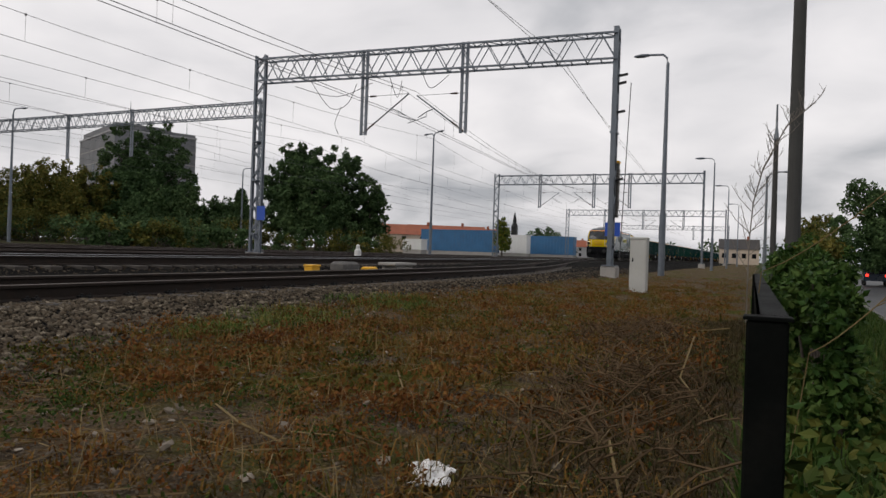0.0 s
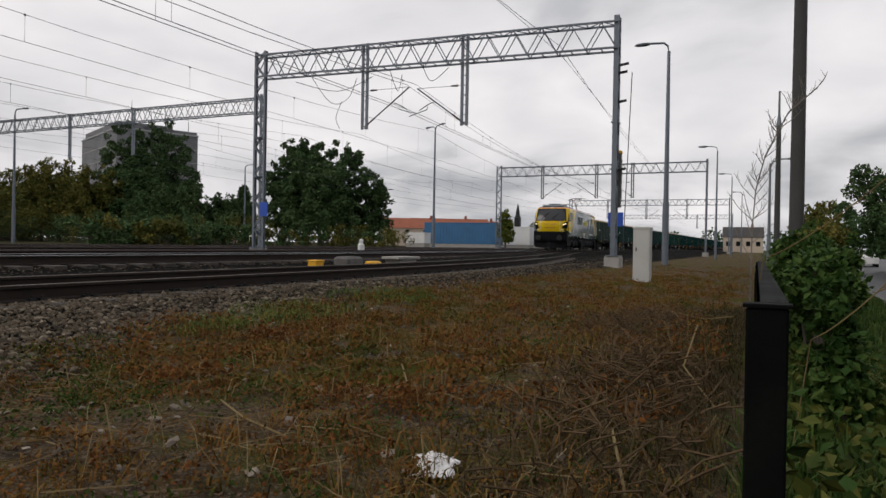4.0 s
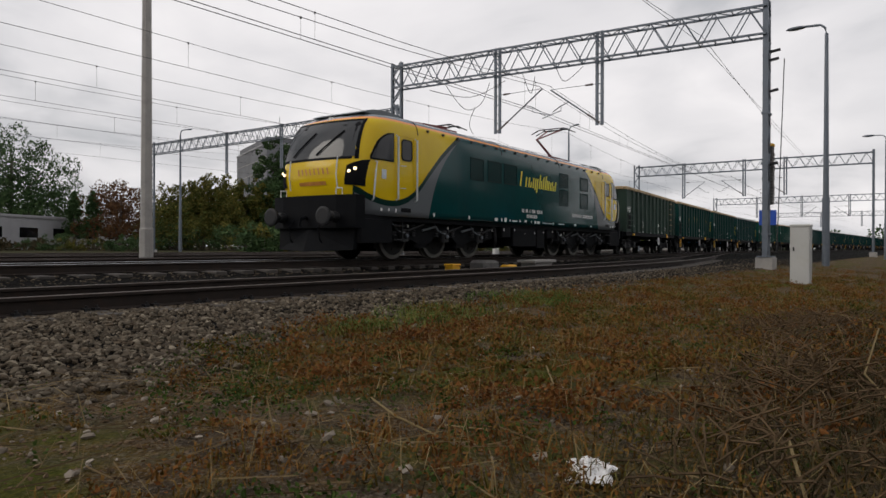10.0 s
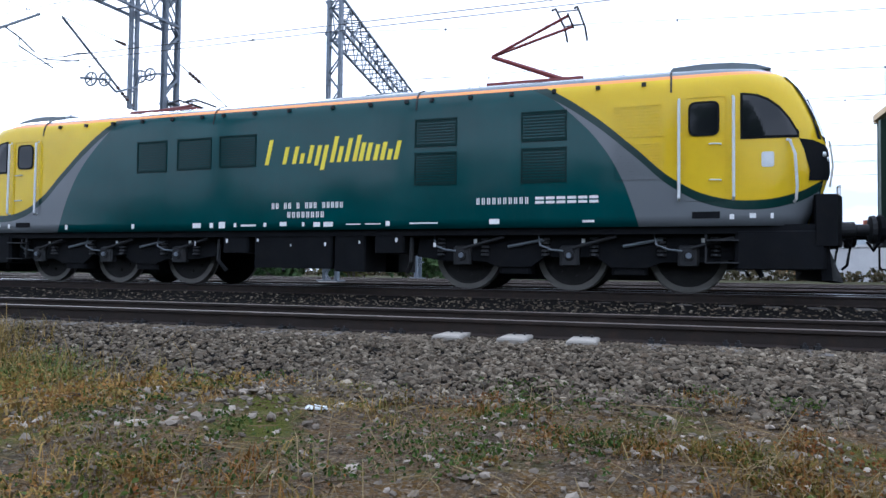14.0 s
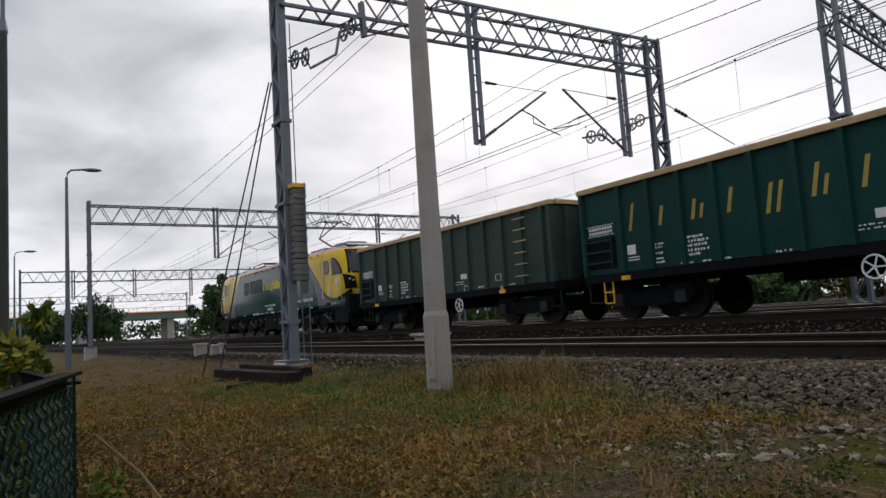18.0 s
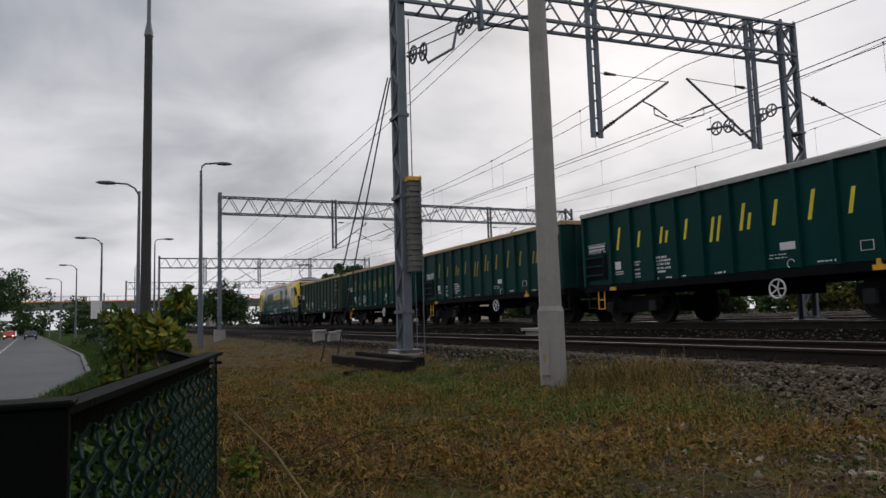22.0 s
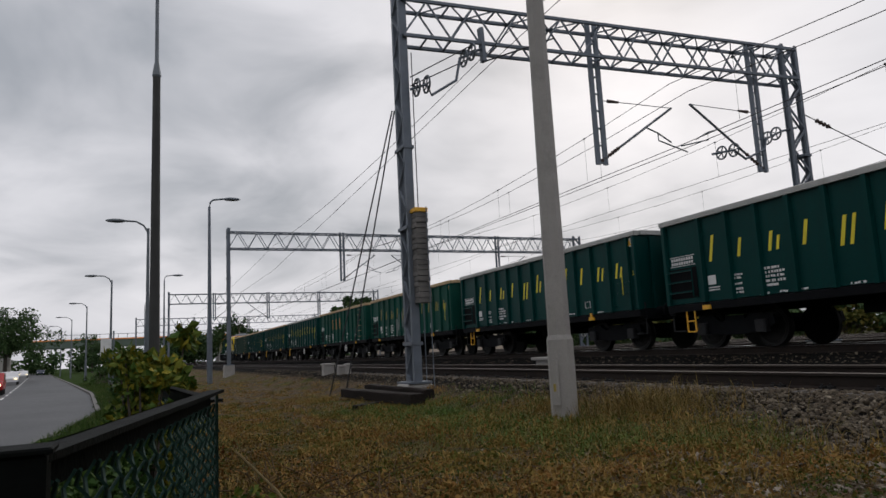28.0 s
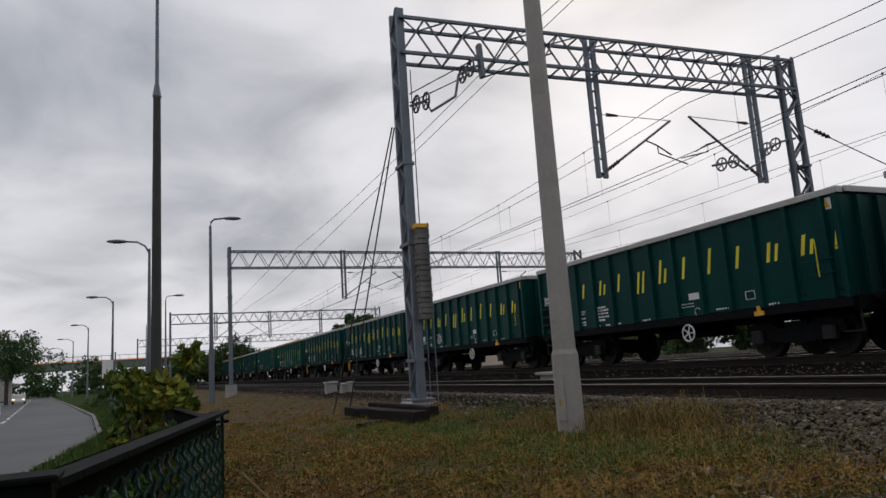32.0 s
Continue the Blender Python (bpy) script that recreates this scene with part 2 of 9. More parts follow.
def glow(name, col, strength):
    m, nt, bsdf = tree_of(name)
    bsdf.inputs["Base Color"].default_value = (*col, 1)
    bsdf.inputs["Emission Color"].default_value = (*col, 1)
    bsdf.inputs["Emission Strength"].default_value = strength
    return m


GALV = surface("galvanised_steel", (0.145, 0.168, 0.20), 0.55, 0.3, 0.18, 3, 60, 0.08, (0.16, 0.17, 0.18), 0.4)
GALV_DARK = surface("old_galvanised_steel", (0.15, 0.17, 0.19), 0.55, 0.4, 0.2, 3, 60, 0.08, (0.12, 0.1, 0.08), 0.4)
CONCRETE = surface("grey_concrete", (0.345, 0.328, 0.308), 0.85, 0, 0.15, 1.5, 50, 0.25, (0.18, 0.175, 0.16), 0.5)
CONCRETE_DARK = surface("dark_concrete_pole", (0.05, 0.05, 0.048), 0.85, 0, 0.25, 1.5, 50, 0.25, (0.05, 0.05, 0.05), 0.5)
CABINET = surface("pale_grey_cabinet", (0.47, 0.47, 0.45), 0.6, 0, 0.06, 2, 50, 0.1, (0.4, 0.38, 0.33), 0.4)
RAIL = surface("rail_steel_brown", (0.026, 0.020, 0.017), 0.8, 0.0, 0.25, 4, 60, 0.2, (0.045, 0.026, 0.016), 0.5, spec=0.2)
RAIL_TOP = surface("worn_rail_head", (0.30, 0.30, 0.31), 0.35, 0.8, 0.2, 4, 60, 0.05)
RAIL_RUST = surface("rusty_rail_head", (0.07, 0.052, 0.042), 0.6, 0.3, 0.2, 4, 60, 0.05)
SLEEPER = surface("dirty_sleeper", (0.06, 0.052, 0.045), 0.9, 0, 0.3, 3, 50, 0.4, (0.03, 0.026, 0.023), 0.5, rand=0.25)
SLEEPER_PALE = surface("pale_concrete_sleeper", (0.25, 0.23, 0.20), 0.9, 0, 0.2, 3, 50, 0.3, (0.2, 0.18, 0.15), 0.4)
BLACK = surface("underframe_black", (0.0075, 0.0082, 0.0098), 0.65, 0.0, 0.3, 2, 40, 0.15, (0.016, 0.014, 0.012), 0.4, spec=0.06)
DARK_STEEL = surface("dark_steel", (0.02, 0.021, 0.023), 0.6, 0.2, 0.3, 2, 40, 0.15, (0.04, 0.032, 0.026), 0.4, spec=0.3)
TYRE = surface("wheel_tyre_steel", (0.095, 0.09, 0.08), 0.6, 0.2, 0.2, 4, 40, 0.1)
WHEEL = surface("wheel_steel", (0.014, 0.0135, 0.0135), 0.6, 0.1, 0.2, 4, 40, 0.1, (0.03, 0.026, 0.022), 0.5, spec=0.2)
ORANGE = surface("loco_orange_line", (0.85, 0.30, 0.07), 0.4, 0, 0.05, 1, 20, 0.02)
ROOF_GREY = surface("loco_roof_grey", (0.13, 0.155, 0.17), 0.5, 0.1, 0.12, 1, 20, 0.05, (0.08, 0.075, 0.07), 0.4)
GRILLE = surface("grille_dark_green", (0.0025, 0.022, 0.021), 0.6, 0, 0.15, 3, 40, 0.1, spec=0.12)
WHITE = surface("white_paint", (0.75, 0.75, 0.74), 0.5, 0, 0.06, 3, 40, 0.05, (0.45, 0.43, 0.4), 0.4)
RED = surface("red_paint", (0.17, 0.03, 0.03), 0.45, 0.1, 0.15, 3, 40, 0.05)
GLASS_DARK = glass("cab_glass", (0.006, 0.007, 0.009))
GLASS_PALE = glass("windscreen_glass", (0.03, 0.033, 0.036))
LETTER = surface("yellow_lettering", (0.78, 0.66, 0.03), 0.5, 0, 0.08, 1, 30, 0.02)
LETTER_DULL = surface("dulled_yellow_lettering", (0.36, 0.27, 0.045), 0.6, 0, 0.25, 4, 30, 0.05, (0.2, 0.2, 0.05), 0.6)
LETTER_WORN = surface("worn_orange_lettering", (0.55, 0.22, 0.04), 0.6, 0, 0.3, 4, 30, 0.05, (0.2, 0.2, 0.05), 0.7)
WAGON_NEW = surface("wagon_green", (0.0022, 0.044, 0.040), 0.4, 0, 0.18, 0.7, 25, 0.05, (0.006, 0.030, 0.026), 0.5, (1, 1, 0.35), spec=0.09)
WAGON_OLD = surface("wagon_green_faded", (0.008, 0.070, 0.052), 0.5, 0, 0.25, 0.9, 25, 0.1, (0.04, 0.045, 0.028), 0.45, (1, 1, 0.35), spec=0.09)
WAGON_DULL = surface("wagon_green_dull", (0.008, 0.048, 0.042), 0.5, 0, 0.25, 0.9, 25, 0.1, (0.030, 0.038, 0.032), 0.55, (1, 1, 0.35), spec=0.09)
WAGON_OLIVE = surface("wagon_green_olive", (0.042, 0.070, 0.056), 0.5, 0, 0.25, 0.9, 25, 0.1, (0.045, 0.05, 0.035), 0.45, (1, 1, 0.35), spec=0.09)
SPRAY = surface("silver_spray", (0.16, 0.19, 0.18), 0.55, 0.1, 0.35, 5, 30, 0.05, (0.05, 0.09, 0.08), 0.8)
RIM_TAN = surface("wagon_rim_tan", (0.46, 0.33, 0.18), 0.7, 0, 0.2, 2, 30, 0.1, (0.25, 0.2, 0.12), 0.5)
RIM_PALE = surface("wagon_rim_pale", (0.42, 0.42, 0.40), 0.6, 0.1, 0.15, 2, 30, 0.1, (0.25, 0.22, 0.17), 0.5)
WIRE = surface("contact_wire", (0.05, 0.05, 0.055), 0.5, 0.5, 0.1, 2, 20, 0)
INSUL = surface("brown_insulator", (0.06, 0.035, 0.028), 0.3, 0, 0.2, 5, 40, 0.05)
YBOX = surface("yellow_box_paint", (0.80, 0.42, 0.02), 0.5, 0, 0.1, 4, 40, 0.1, (0.4, 0.25, 0.08), 0.4)
FENCE = surface("dark_green_fence_paint", (0.0055, 0.0065, 0.006), 0.6, 0.0, 0.3, 3, 60, 0.15, (0.014, 0.012, 0.010), 0.35, spec=0.02)
FENCE_GREEN = surface("green_fence_paint", (0.010, 0.028, 0.021), 0.6, 0.0, 0.3, 3, 60, 0.15, (0.014, 0.016, 0.012), 0.35, spec=0.1)
MESHW = surface("green_mesh_wire", (0.016, 0.044, 0.034), 0.6, 0.0, 0.3, 3, 60, 0.1, spec=0.1)
WEIGHT = surface("balance_weight_iron", (0.13, 0.125, 0.12), 0.8, 0.1, 0.3, 4, 50, 0.3, (0.2, 0.17, 0.14), 0.5, rand=0.2)
TIMBER = surface("old_dark_timber", (0.020, 0.016, 0.014), 0.9, 0, 0.35, 2, 40, 0.5, (0.045, 0.035, 0.028), 0.5, (0.3, 3, 3), spec=0.1)
ASPHALT = surface("wet_asphalt", (0.055, 0.057, 0.060), 0.5, 0, 0.18, 0.3, 60, 0.2, (0.08, 0.08, 0.084), 0.4, world=True, spec=0.15)
BLUE = surface("blue_container_paint", (0.03, 0.14, 0.30), 0.5, 0, 0.15, 0.5, 20, 0.05, (0.08, 0.12, 0.2), 0.4)
BLUE_SIGN = surface("blue_sign_paint", (0.01, 0.07, 0.42), 0.5, 0, 0.05, 3, 40, 0)
PLASTER = surface("grey_facade", (0.34, 0.34, 0.35), 0.9, 0, 0.15, 0.2, 8, 0.1, (0.22, 0.22, 0.23), 0.4)
PLASTER_WARM = surface("warm_facade", (0.48, 0.40, 0.32), 0.9, 0, 0.15, 0.2, 8, 0.1)
ROOF_SLATE = surface("dark_slate_roof", (0.05, 0.046, 0.045), 0.85, 0, 0.2, 0.5, 10, 0.2)
ROOF_TILE = surface("red_roof_tiles", (0.28, 0.09, 0.05), 0.85, 0, 0.2, 0.5, 10, 0.2)
BARK = surface("bark", (0.075, 0.06, 0.05), 0.9, 0, 0.3, 3, 30, 0.5)
DEAD_BARK = surface("bleached_bark", (0.17, 0.15, 0.13), 0.9, 0, 0.3, 3, 30, 0.4)
GREEN_BRIDGE = surface("bridge_green_grey", (0.12, 0.16, 0.13), 0.8, 0, 0.15, 0.3, 8, 0.1)
RUBBER = surface("tyre_rubber", (0.02, 0.02, 0.02), 0.85, 0, 0.2, 5, 50, 0.1)
CAR_RED = surface("red_car_paint", (0.35, 0.02, 0.02), 0.25, 0.1, 0.05, 1, 30, 0)
CAR_DARK = surface("dark_blue_car_paint", (0.02, 0.03, 0.05), 0.25, 0.2, 0.05, 1, 30, 0)
CAR_WHITE = surface("white_car_paint", (0.65, 0.65, 0.66), 0.3, 0, 0.05, 1, 30, 0)
HEAD = glow("warm_headlamp", (1.0, 0.78, 0.45), 1.8)
TAIL = glow("red_tail_lamp", (1.0, 0.05, 0.03), 1.5)
LENS = surface("lamp_lens", (0.6, 0.62, 0.62), 0.25, 0, 0.05, 5, 40, 0)
PLASTIC = surface("crumpled_white_plastic", (0.78, 0.78, 0.78), 0.45, 0, 0.1, 12, 60, 0.5, (0.45, 0.42, 0.38), 0.5)


def ground_material():
    """Dry grass, bare soil and gravel, blended by place along the track bed."""
    m, nt, bsdf = tree_of("ground_mix")
    pos = nt.nodes.new("ShaderNodeNewGeometry").outputs["Position"]
    sep = nt.nodes.new("ShaderNodeSeparateXYZ")
    nt.links.new(pos, sep.inputs[0])
    y = sep.outputs[1]
    n1, n2, n3 = noise_tex(nt, pos, 0.9, 5), noise_tex(nt, pos, 5, 4), noise_tex(nt, pos, 55, 4)
    soil = mixed(nt, ramp(nt, n2, 0.35, 0.7), (0.046, 0.034, 0.022), (0.175, 0.134, 0.092))
    russet = mixed(nt, ramp(nt, n3, 0.3, 0.7), (0.048, 0.029, 0.011), (0.155, 0.092, 0.032))
    grass = mixed(nt, ramp(nt, n3, 0.3, 0.7), (0.032, 0.042, 0.008), (0.11, 0.112, 0.020))
    col = mixed(nt, ramp(nt, n2, 0.4, 0.6), soil, russet)
    grit = nt.nodes.new("ShaderNodeTexVoronoi")
    grit.inputs["Scale"].default_value = 75
    nt.links.new(pos, grit.inputs["Vector"])
    gs = nt.nodes.new("ShaderNodeSeparateColor")
    nt.links.new(grit.outputs["Color"], gs.inputs[0])
    pebble = mixed(nt, gs.outputs[0], (0.030, 0.024, 0.018), (0.22, 0.185, 0.145))
    col = mixed(nt, math_node(nt, "MULTIPLY", ramp(nt, gs.outputs[1], 0.35, 0.7), 0.65), col, pebble)
    col = mixed(nt, ramp(nt, n1, 0.5, 0.64), col, grass)
    vor = nt.nodes.new("ShaderNodeTexVoronoi")
    vor.inputs["Scale"].default_value = 16
    nt.links.new(pos, vor.inputs["Vector"])
    hs = nt.nodes.new("ShaderNodeSeparateColor")
    nt.links.new(vor.outputs["Color"], hs.inputs[0])
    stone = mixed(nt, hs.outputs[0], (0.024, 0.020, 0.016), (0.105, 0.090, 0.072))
    # stone cells fall to near-black at their edges: the gaps' shade as colour
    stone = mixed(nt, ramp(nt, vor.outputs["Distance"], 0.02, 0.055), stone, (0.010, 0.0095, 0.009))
    wob = math_node(nt, "ADD", y, math_node(nt, "MULTIPLY", math_node(nt, "SUBTRACT", n1, 0.5), 0.7))
    back = math_node(nt, "ADD", math_node(nt, "MULTIPLY", ramp(nt, sep.outputs[0], -3.5, -7.0), 1.15), math_node(nt, "MULTIPLY", ramp(nt, sep.outputs[0], 2.8, 6.5), 0.75))
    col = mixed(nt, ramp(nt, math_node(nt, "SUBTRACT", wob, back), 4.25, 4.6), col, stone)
    verge = mixed(nt, ramp(nt, n3, 0.3, 0.7), (0.016, 0.032, 0.007), (0.045, 0.075, 0.018))
    col = mixed(nt, ramp(nt, y, -0.6, -0.1), verge, col)
    far = mixed(nt, ramp(nt, n1, 0.4, 0.6), (0.025, 0.030, 0.013), (0.06, 0.052, 0.028))
    col = mixed(nt, ramp(nt, y, 33, 36), col, far)
    nt.links.new(col, bsdf.inputs["Base Color"])
    bsdf.inputs["Roughness"].default_value = 0.95
    bsdf.inputs["Specular IOR Level"].default_value = 0.03
    b = nt.nodes.new("ShaderNodeBump")
    b.inputs["Strength"].default_value, b.inputs["Distance"].default_value = 1.0, 0.045
    nt.links.new(math_node(nt, "ADD", n3, n2), b.inputs["Height"])
    nt.links.new(b.outputs[0], bsdf.inputs["Normal"])
    return m


GROUND = ground_material()

# ---- ground: one sheet out to the horizon ----
def road_edge(x):
    """y of the road's near kerb along the fence."""
    return interp(x, (-400, -250, -132, -80, -45, -26, -13, -4, 10, 30, 84, 250), (-45, -25, -12, -6.2, -2.4, -1.2, -2.3, -2.8, -2.9, -3.9, -8.2, -22))


ROAD_Z = -1.25
YN, YT = 7.5, 13.75          # centre lines of the near track and of the train's track
ZN = -0.148                  # rail head of the near track; the train's is 0


def bed_z(x, y):
    """Height of the ground without its small unevenness."""
    z = interp(y, (0.2, 3.6, 4.5, 5.9, 6.3, 8.9, 9.6, 11.2, 12.2, 15.3, 16.3, 20, 45, 120), (-0.46, -0.47, -0.47, -0.34, -0.33, -0.33, -0.35, -0.31, -0.165, -0.165, -0.28, -0.3, -0.25, -0.2))
    if y < 6:
        z -= 0.27 * max(0, min(1, (-x - 1) / 11)) * max(0, min(1, (6 - y) / 1.3))
    e = road_edge(x)
    if y < 0.2:
        f = max(0, min(1, (0.2 - y) / max(0.4, 0.2 - e)))
        z = z + (ROAD_Z + 0.12 - z) * f * f * (3 - 2 * f)
    if y < e + 0.05:
        z = ROAD_Z - 0.25
        if y < e - 9:
            z = ROAD_Z + 0.1
    return z


def ground_z(x, y):
    z = bed_z(x, y)
    if -0.6 < y < 6.2:
        k = min(1, (6.2 - y) / 2) * (0.4 if y < 0.2 else 1)
        z += k * (0.05 * nz(x, y, 1, 0.7) + 0.042 * nz(x, y, 2, 2.2) + 0.018 * nz(x, y, 3, 6))
    return z


def spaced(*runs):
    out = []
    for a, b, d in runs:
        n = max(1, round((b - a) / d))
        out += [a + (b - a) * i / n for i in range(n)]
    return out + [runs[-1][1]]


gx = spaced((-2500, -600, 400), (-600, -150, 40), (-150, -40, 6), (-40, -20, 1.0), (-20, 30, 0.22), (30, 60, 1.0), (60, 150, 6), (150, 600, 40), (600, 2500, 400))
gy = spaced((-1500, -300, 300), (-300, -60, 30), (-60, -16, 4), (-16, -4, 0.7), (-4, -0.6, 0.4), (-0.6, 6.4, 0.16), (6.4, 17, 0.5), (17, 60, 4), (60, 300, 40), (300, 2500, 400))
bm = B()
grid = [[bm.verts.new((x, y, ground_z(x, y))) for y in gy] for x in gx]
for i in range(len(gx) - 1):
    for j in range(len(gy) - 1):
        bm.faces.new((grid[i][j], grid[i + 1][j], grid[i + 1][j + 1], grid[i][j + 1]))
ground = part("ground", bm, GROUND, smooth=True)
tagged(ground, "dry reddish autumn grass and grey ballast ground", "ground", kind="structure")

# road beyond the fence
bm = B()
rx = spaced((-400, -60, 10), (-60, 40, 2), (40, 250, 10))
prev = None
for x in rx:
    e = road_edge(x)
    row = [bm.verts.new((x, e, ROAD_Z)), bm.verts.new((x, e - 4.2, ROAD_Z + 0.08)), bm.verts.new((x, e - 8.6, ROAD_Z))]
    if prev:
        for k in range(2):
            bm.faces.new((prev[k], prev[k + 1], row[k + 1], row[k]))
    prev = row
tagged(part("road", bm, ASPHALT, smooth=True), "wet grey asphalt road beside the railway fence", "road", kind="structure")
bm = B()
for side in (0.0, -8.75):
    prev = None
    for x in rx:
        e = road_edge(x) + side
        row = [bm.verts.new((x, e + d, z)) for d, z in ((0, ROAD_Z - 0.1), (0, ROAD_Z + 0.11), (0.15, ROAD_Z + 0.12), (0.15, ROAD_Z - 0.1))]
        if prev:
            for k in range(3):
                bm.faces.new((prev[k], row[k], row[k + 1], prev[k + 1]))
        prev = row
tagged(part("kerb", bm, WEIGHT), "worn grey concrete road kerbs", "kerb", kind="structure")


# ---- tracks ----
RAIL_PROF = ((-0.062, -0.172), (-0.062, -0.160), (-0.012, -0.142), (-0.010, -0.045), (-0.036, -0.034), (-0.036, -0.006), (-0.026, 0.0), (0.026, 0.0), (0.036, -0.006), (0.036, -0.034), (0.010, -0.045), (0.012, -0.142), (0.062, -0.160), (0.062, -0.172))


def smooth_path(x, knots):
    """A smooth line through knots (x, y), flat where its neighbours turn."""
    xs, ys = [k[0] for k in knots], [k[1] for k in knots]
    if x <= xs[0]:
        return ys[0]
    if x >= xs[-1]:
        return ys[-1]
    i = max(k for k in range(len(xs) - 1) if xs[k] <= x)
    sl = [(ys[k + 1] - ys[k]) / (xs[k + 1] - xs[k]) for k in range(len(xs) - 1)]

    def tangent(k):
        if k == 0 or k == len(xs) - 1:
            return sl[0] if k == 0 else sl[-1]
        a, b = sl[k - 1], sl[k]
        return 0.0 if a * b <= 0 else 2 * a * b / (a + b)
    h = xs[i + 1] - xs[i]
    t = (x - xs[i]) / h
    return ys[i] * (1 + 2 * t) * (1 - t) ** 2 + tangent(i) * h * t * (1 - t) ** 2 + ys[i + 1] * t * t * (3 - 2 * t) + tangent(i + 1) * h * t * t * (t - 1)


T_LINE = ((-600, 13.9), (-100, 13.9), (-28, 13.9), (-10, 13.85), (0, 13.45), (10, 12.9), (18, 12.85), (28, 13.25), (42, 14.6), (60, 16.1), (80, 17.4), (105, 17.3), (150, 16.4), (250, 14.2), (400, 13.2), (600, 13.0))
N_LINE = ((-600, YN), (-100, YN), (13, YN), (22, 8.0), (32, 9.4), (45, 12.0), (60, 15.0), (66, 16.2))


def t_y(x):
    return smooth_path(x, T_LINE)


def n_y(x):
    return smooth_path(x, N_LINE)


def track(line, z, x0, x1, top, label):
    e = empty("railway_track", pose(0, 0, 0), label, "railway track", "railway tracks", kind="structure")
    xs = [x for x in spaced((-600, -100, 50), (-100, 10, 10), (10, 110, 4), (110, 600, 20)) if x0 <= x <= x1]
    for s in (-0.7535, 0.7535):
        bm = B()
        prev = None
        for x in xs:
            ring = [bm.verts.new((x, line(x) + s + a, z + b)) for a, b in RAIL_PROF]
            n = len(ring)
            if prev:
                for k in range(n):
                    f = bm.faces.new((prev[k], prev[(k + 1) % n], ring[(k + 1) % n], ring[k]))
                    f.material_index = 1 if k in (5, 6, 7) else 0
            prev = ring
        part("rail", bm, [RAIL, top], e)
    return e


track_near = track(n_y, ZN, -600, 66, RAIL_RUST, "near railway track with rusty brown rails on ballast")
track_train = track(t_y, 0.0, -600, 600, RAIL_TOP, "railway track with bright worn rail heads")
for yc in (18.6, 24.0, 28.6, 34.0):
    track(lambda x, c=yc: c + (t_y(x) - YT if c < 22 else 0), 0.0, -600, 600, RAIL_RUST, "far railway track with rusty rails")

# ---- overhead-line gantries ----
def lattice_leg(bm, x, y, z0, z1, w=0.42, d=0.30, turned=False):
    """Two channels joined by zigzag bars; turned: the bars lie along the track."""
    if turned:
        for s in (-1, 1):
            box(bm, x + s * 0.2 - 0.05, x + s * 0.2 + 0.05, y - 0.09, y + 0.09, z0, z1)
        n = int((z1 - z0) / 0.5)
        for i in range(n):
            a, b = z0 + (z1 - z0) * i / n, z0 + (z1 - z0) * (i + 1) / n
            s = 1 if i % 2 else -1
            for yy in (-0.075, 0.075):
                beam(bm, (x - s * 0.2, y + yy, a), (x + s * 0.2, y + yy, b), 0.06, 0.03)
        return bm
    for s in (-1, 1):
        for xx in (-d / 2, d / 2 - 0.03):
            box(bm, x + xx, x + xx + 0.03, y + s * w / 2 - 0.05, y + s * w / 2 + 0.05, z0, z1)
        box(bm, x - d / 2 + 0.03, x + d / 2 - 0.03, y + s * w / 2 - 0.008, y + s * w / 2 + 0.008, z0, z1)
    n = int((z1 - z0) / 0.62)
    for i in range(n):
        a, b = z0 + (z1 - z0) * i / n, z0 + (z1 - z0) * (i + 1) / n
        s = 1 if i % 2 else -1
        for xx in (-d / 2 + 0.02, d / 2 - 0.02):
            beam(bm, (x + xx, y - s * w / 2, a), (x + xx, y + s * w / 2, b), 0.03, 0.06)
    return bm


def truss_bm(bm, p, q, depth=0.95, width=0.6, step=0.55, chord=0.072, web=0.036):
    """A four-chord lattice girder from p to q (top chord level)."""
    p, q = Vector(p), Vector(q)
    d = (q - p)
    L = d.length
    u = d / L
    s = u.cross(Vector((0, 0, 1))).normalized()
    n = max(4, int(L / step / 2) * 2)
    for a in (-1, 1):
        off = s * a * width / 2
        beam(bm, p + off, q + off, chord)
        beam(bm, p + off - Vector((0, 0, depth)), q + off - Vector((0, 0, depth)), chord)
        for i in range(n):
            za, zb = (0, depth) if i % 2 else (depth, 0)
            beam(bm, p + u * L * i / n + off - Vector((0, 0, za)), p + u * L * (i + 1) / n + off - Vector((0, 0, zb)), web)
    for i in range(n + 1):
        for z in (0, depth):
            c = p + u * L * i / n - Vector((0, 0, z))
            beam(bm, c - s * width / 2, c + s * width / 2, web)
        if i < n:
            c, e = p + u * L * i / n, p + u * L * (i + 1) / n
            k = 1 if i % 2 else -1
            beam(bm, c - s * k * width / 2, e + s * k * width / 2, web * 0.8)
    return bm


def insulator(bm, p, q, r=0.055, n=7):
    """A ribbed insulator between two points."""
    p, q = Vector(p), Vector(q)
    for i in range(n):
        a, b = p.lerp(q, (i + 0.1) / n), p.lerp(q, (i + 0.55) / n)
        rod(bm, a, b, r, r * 0.75, 8)
    rod(bm, p, q, r * 0.45, None, 6)
    return bm


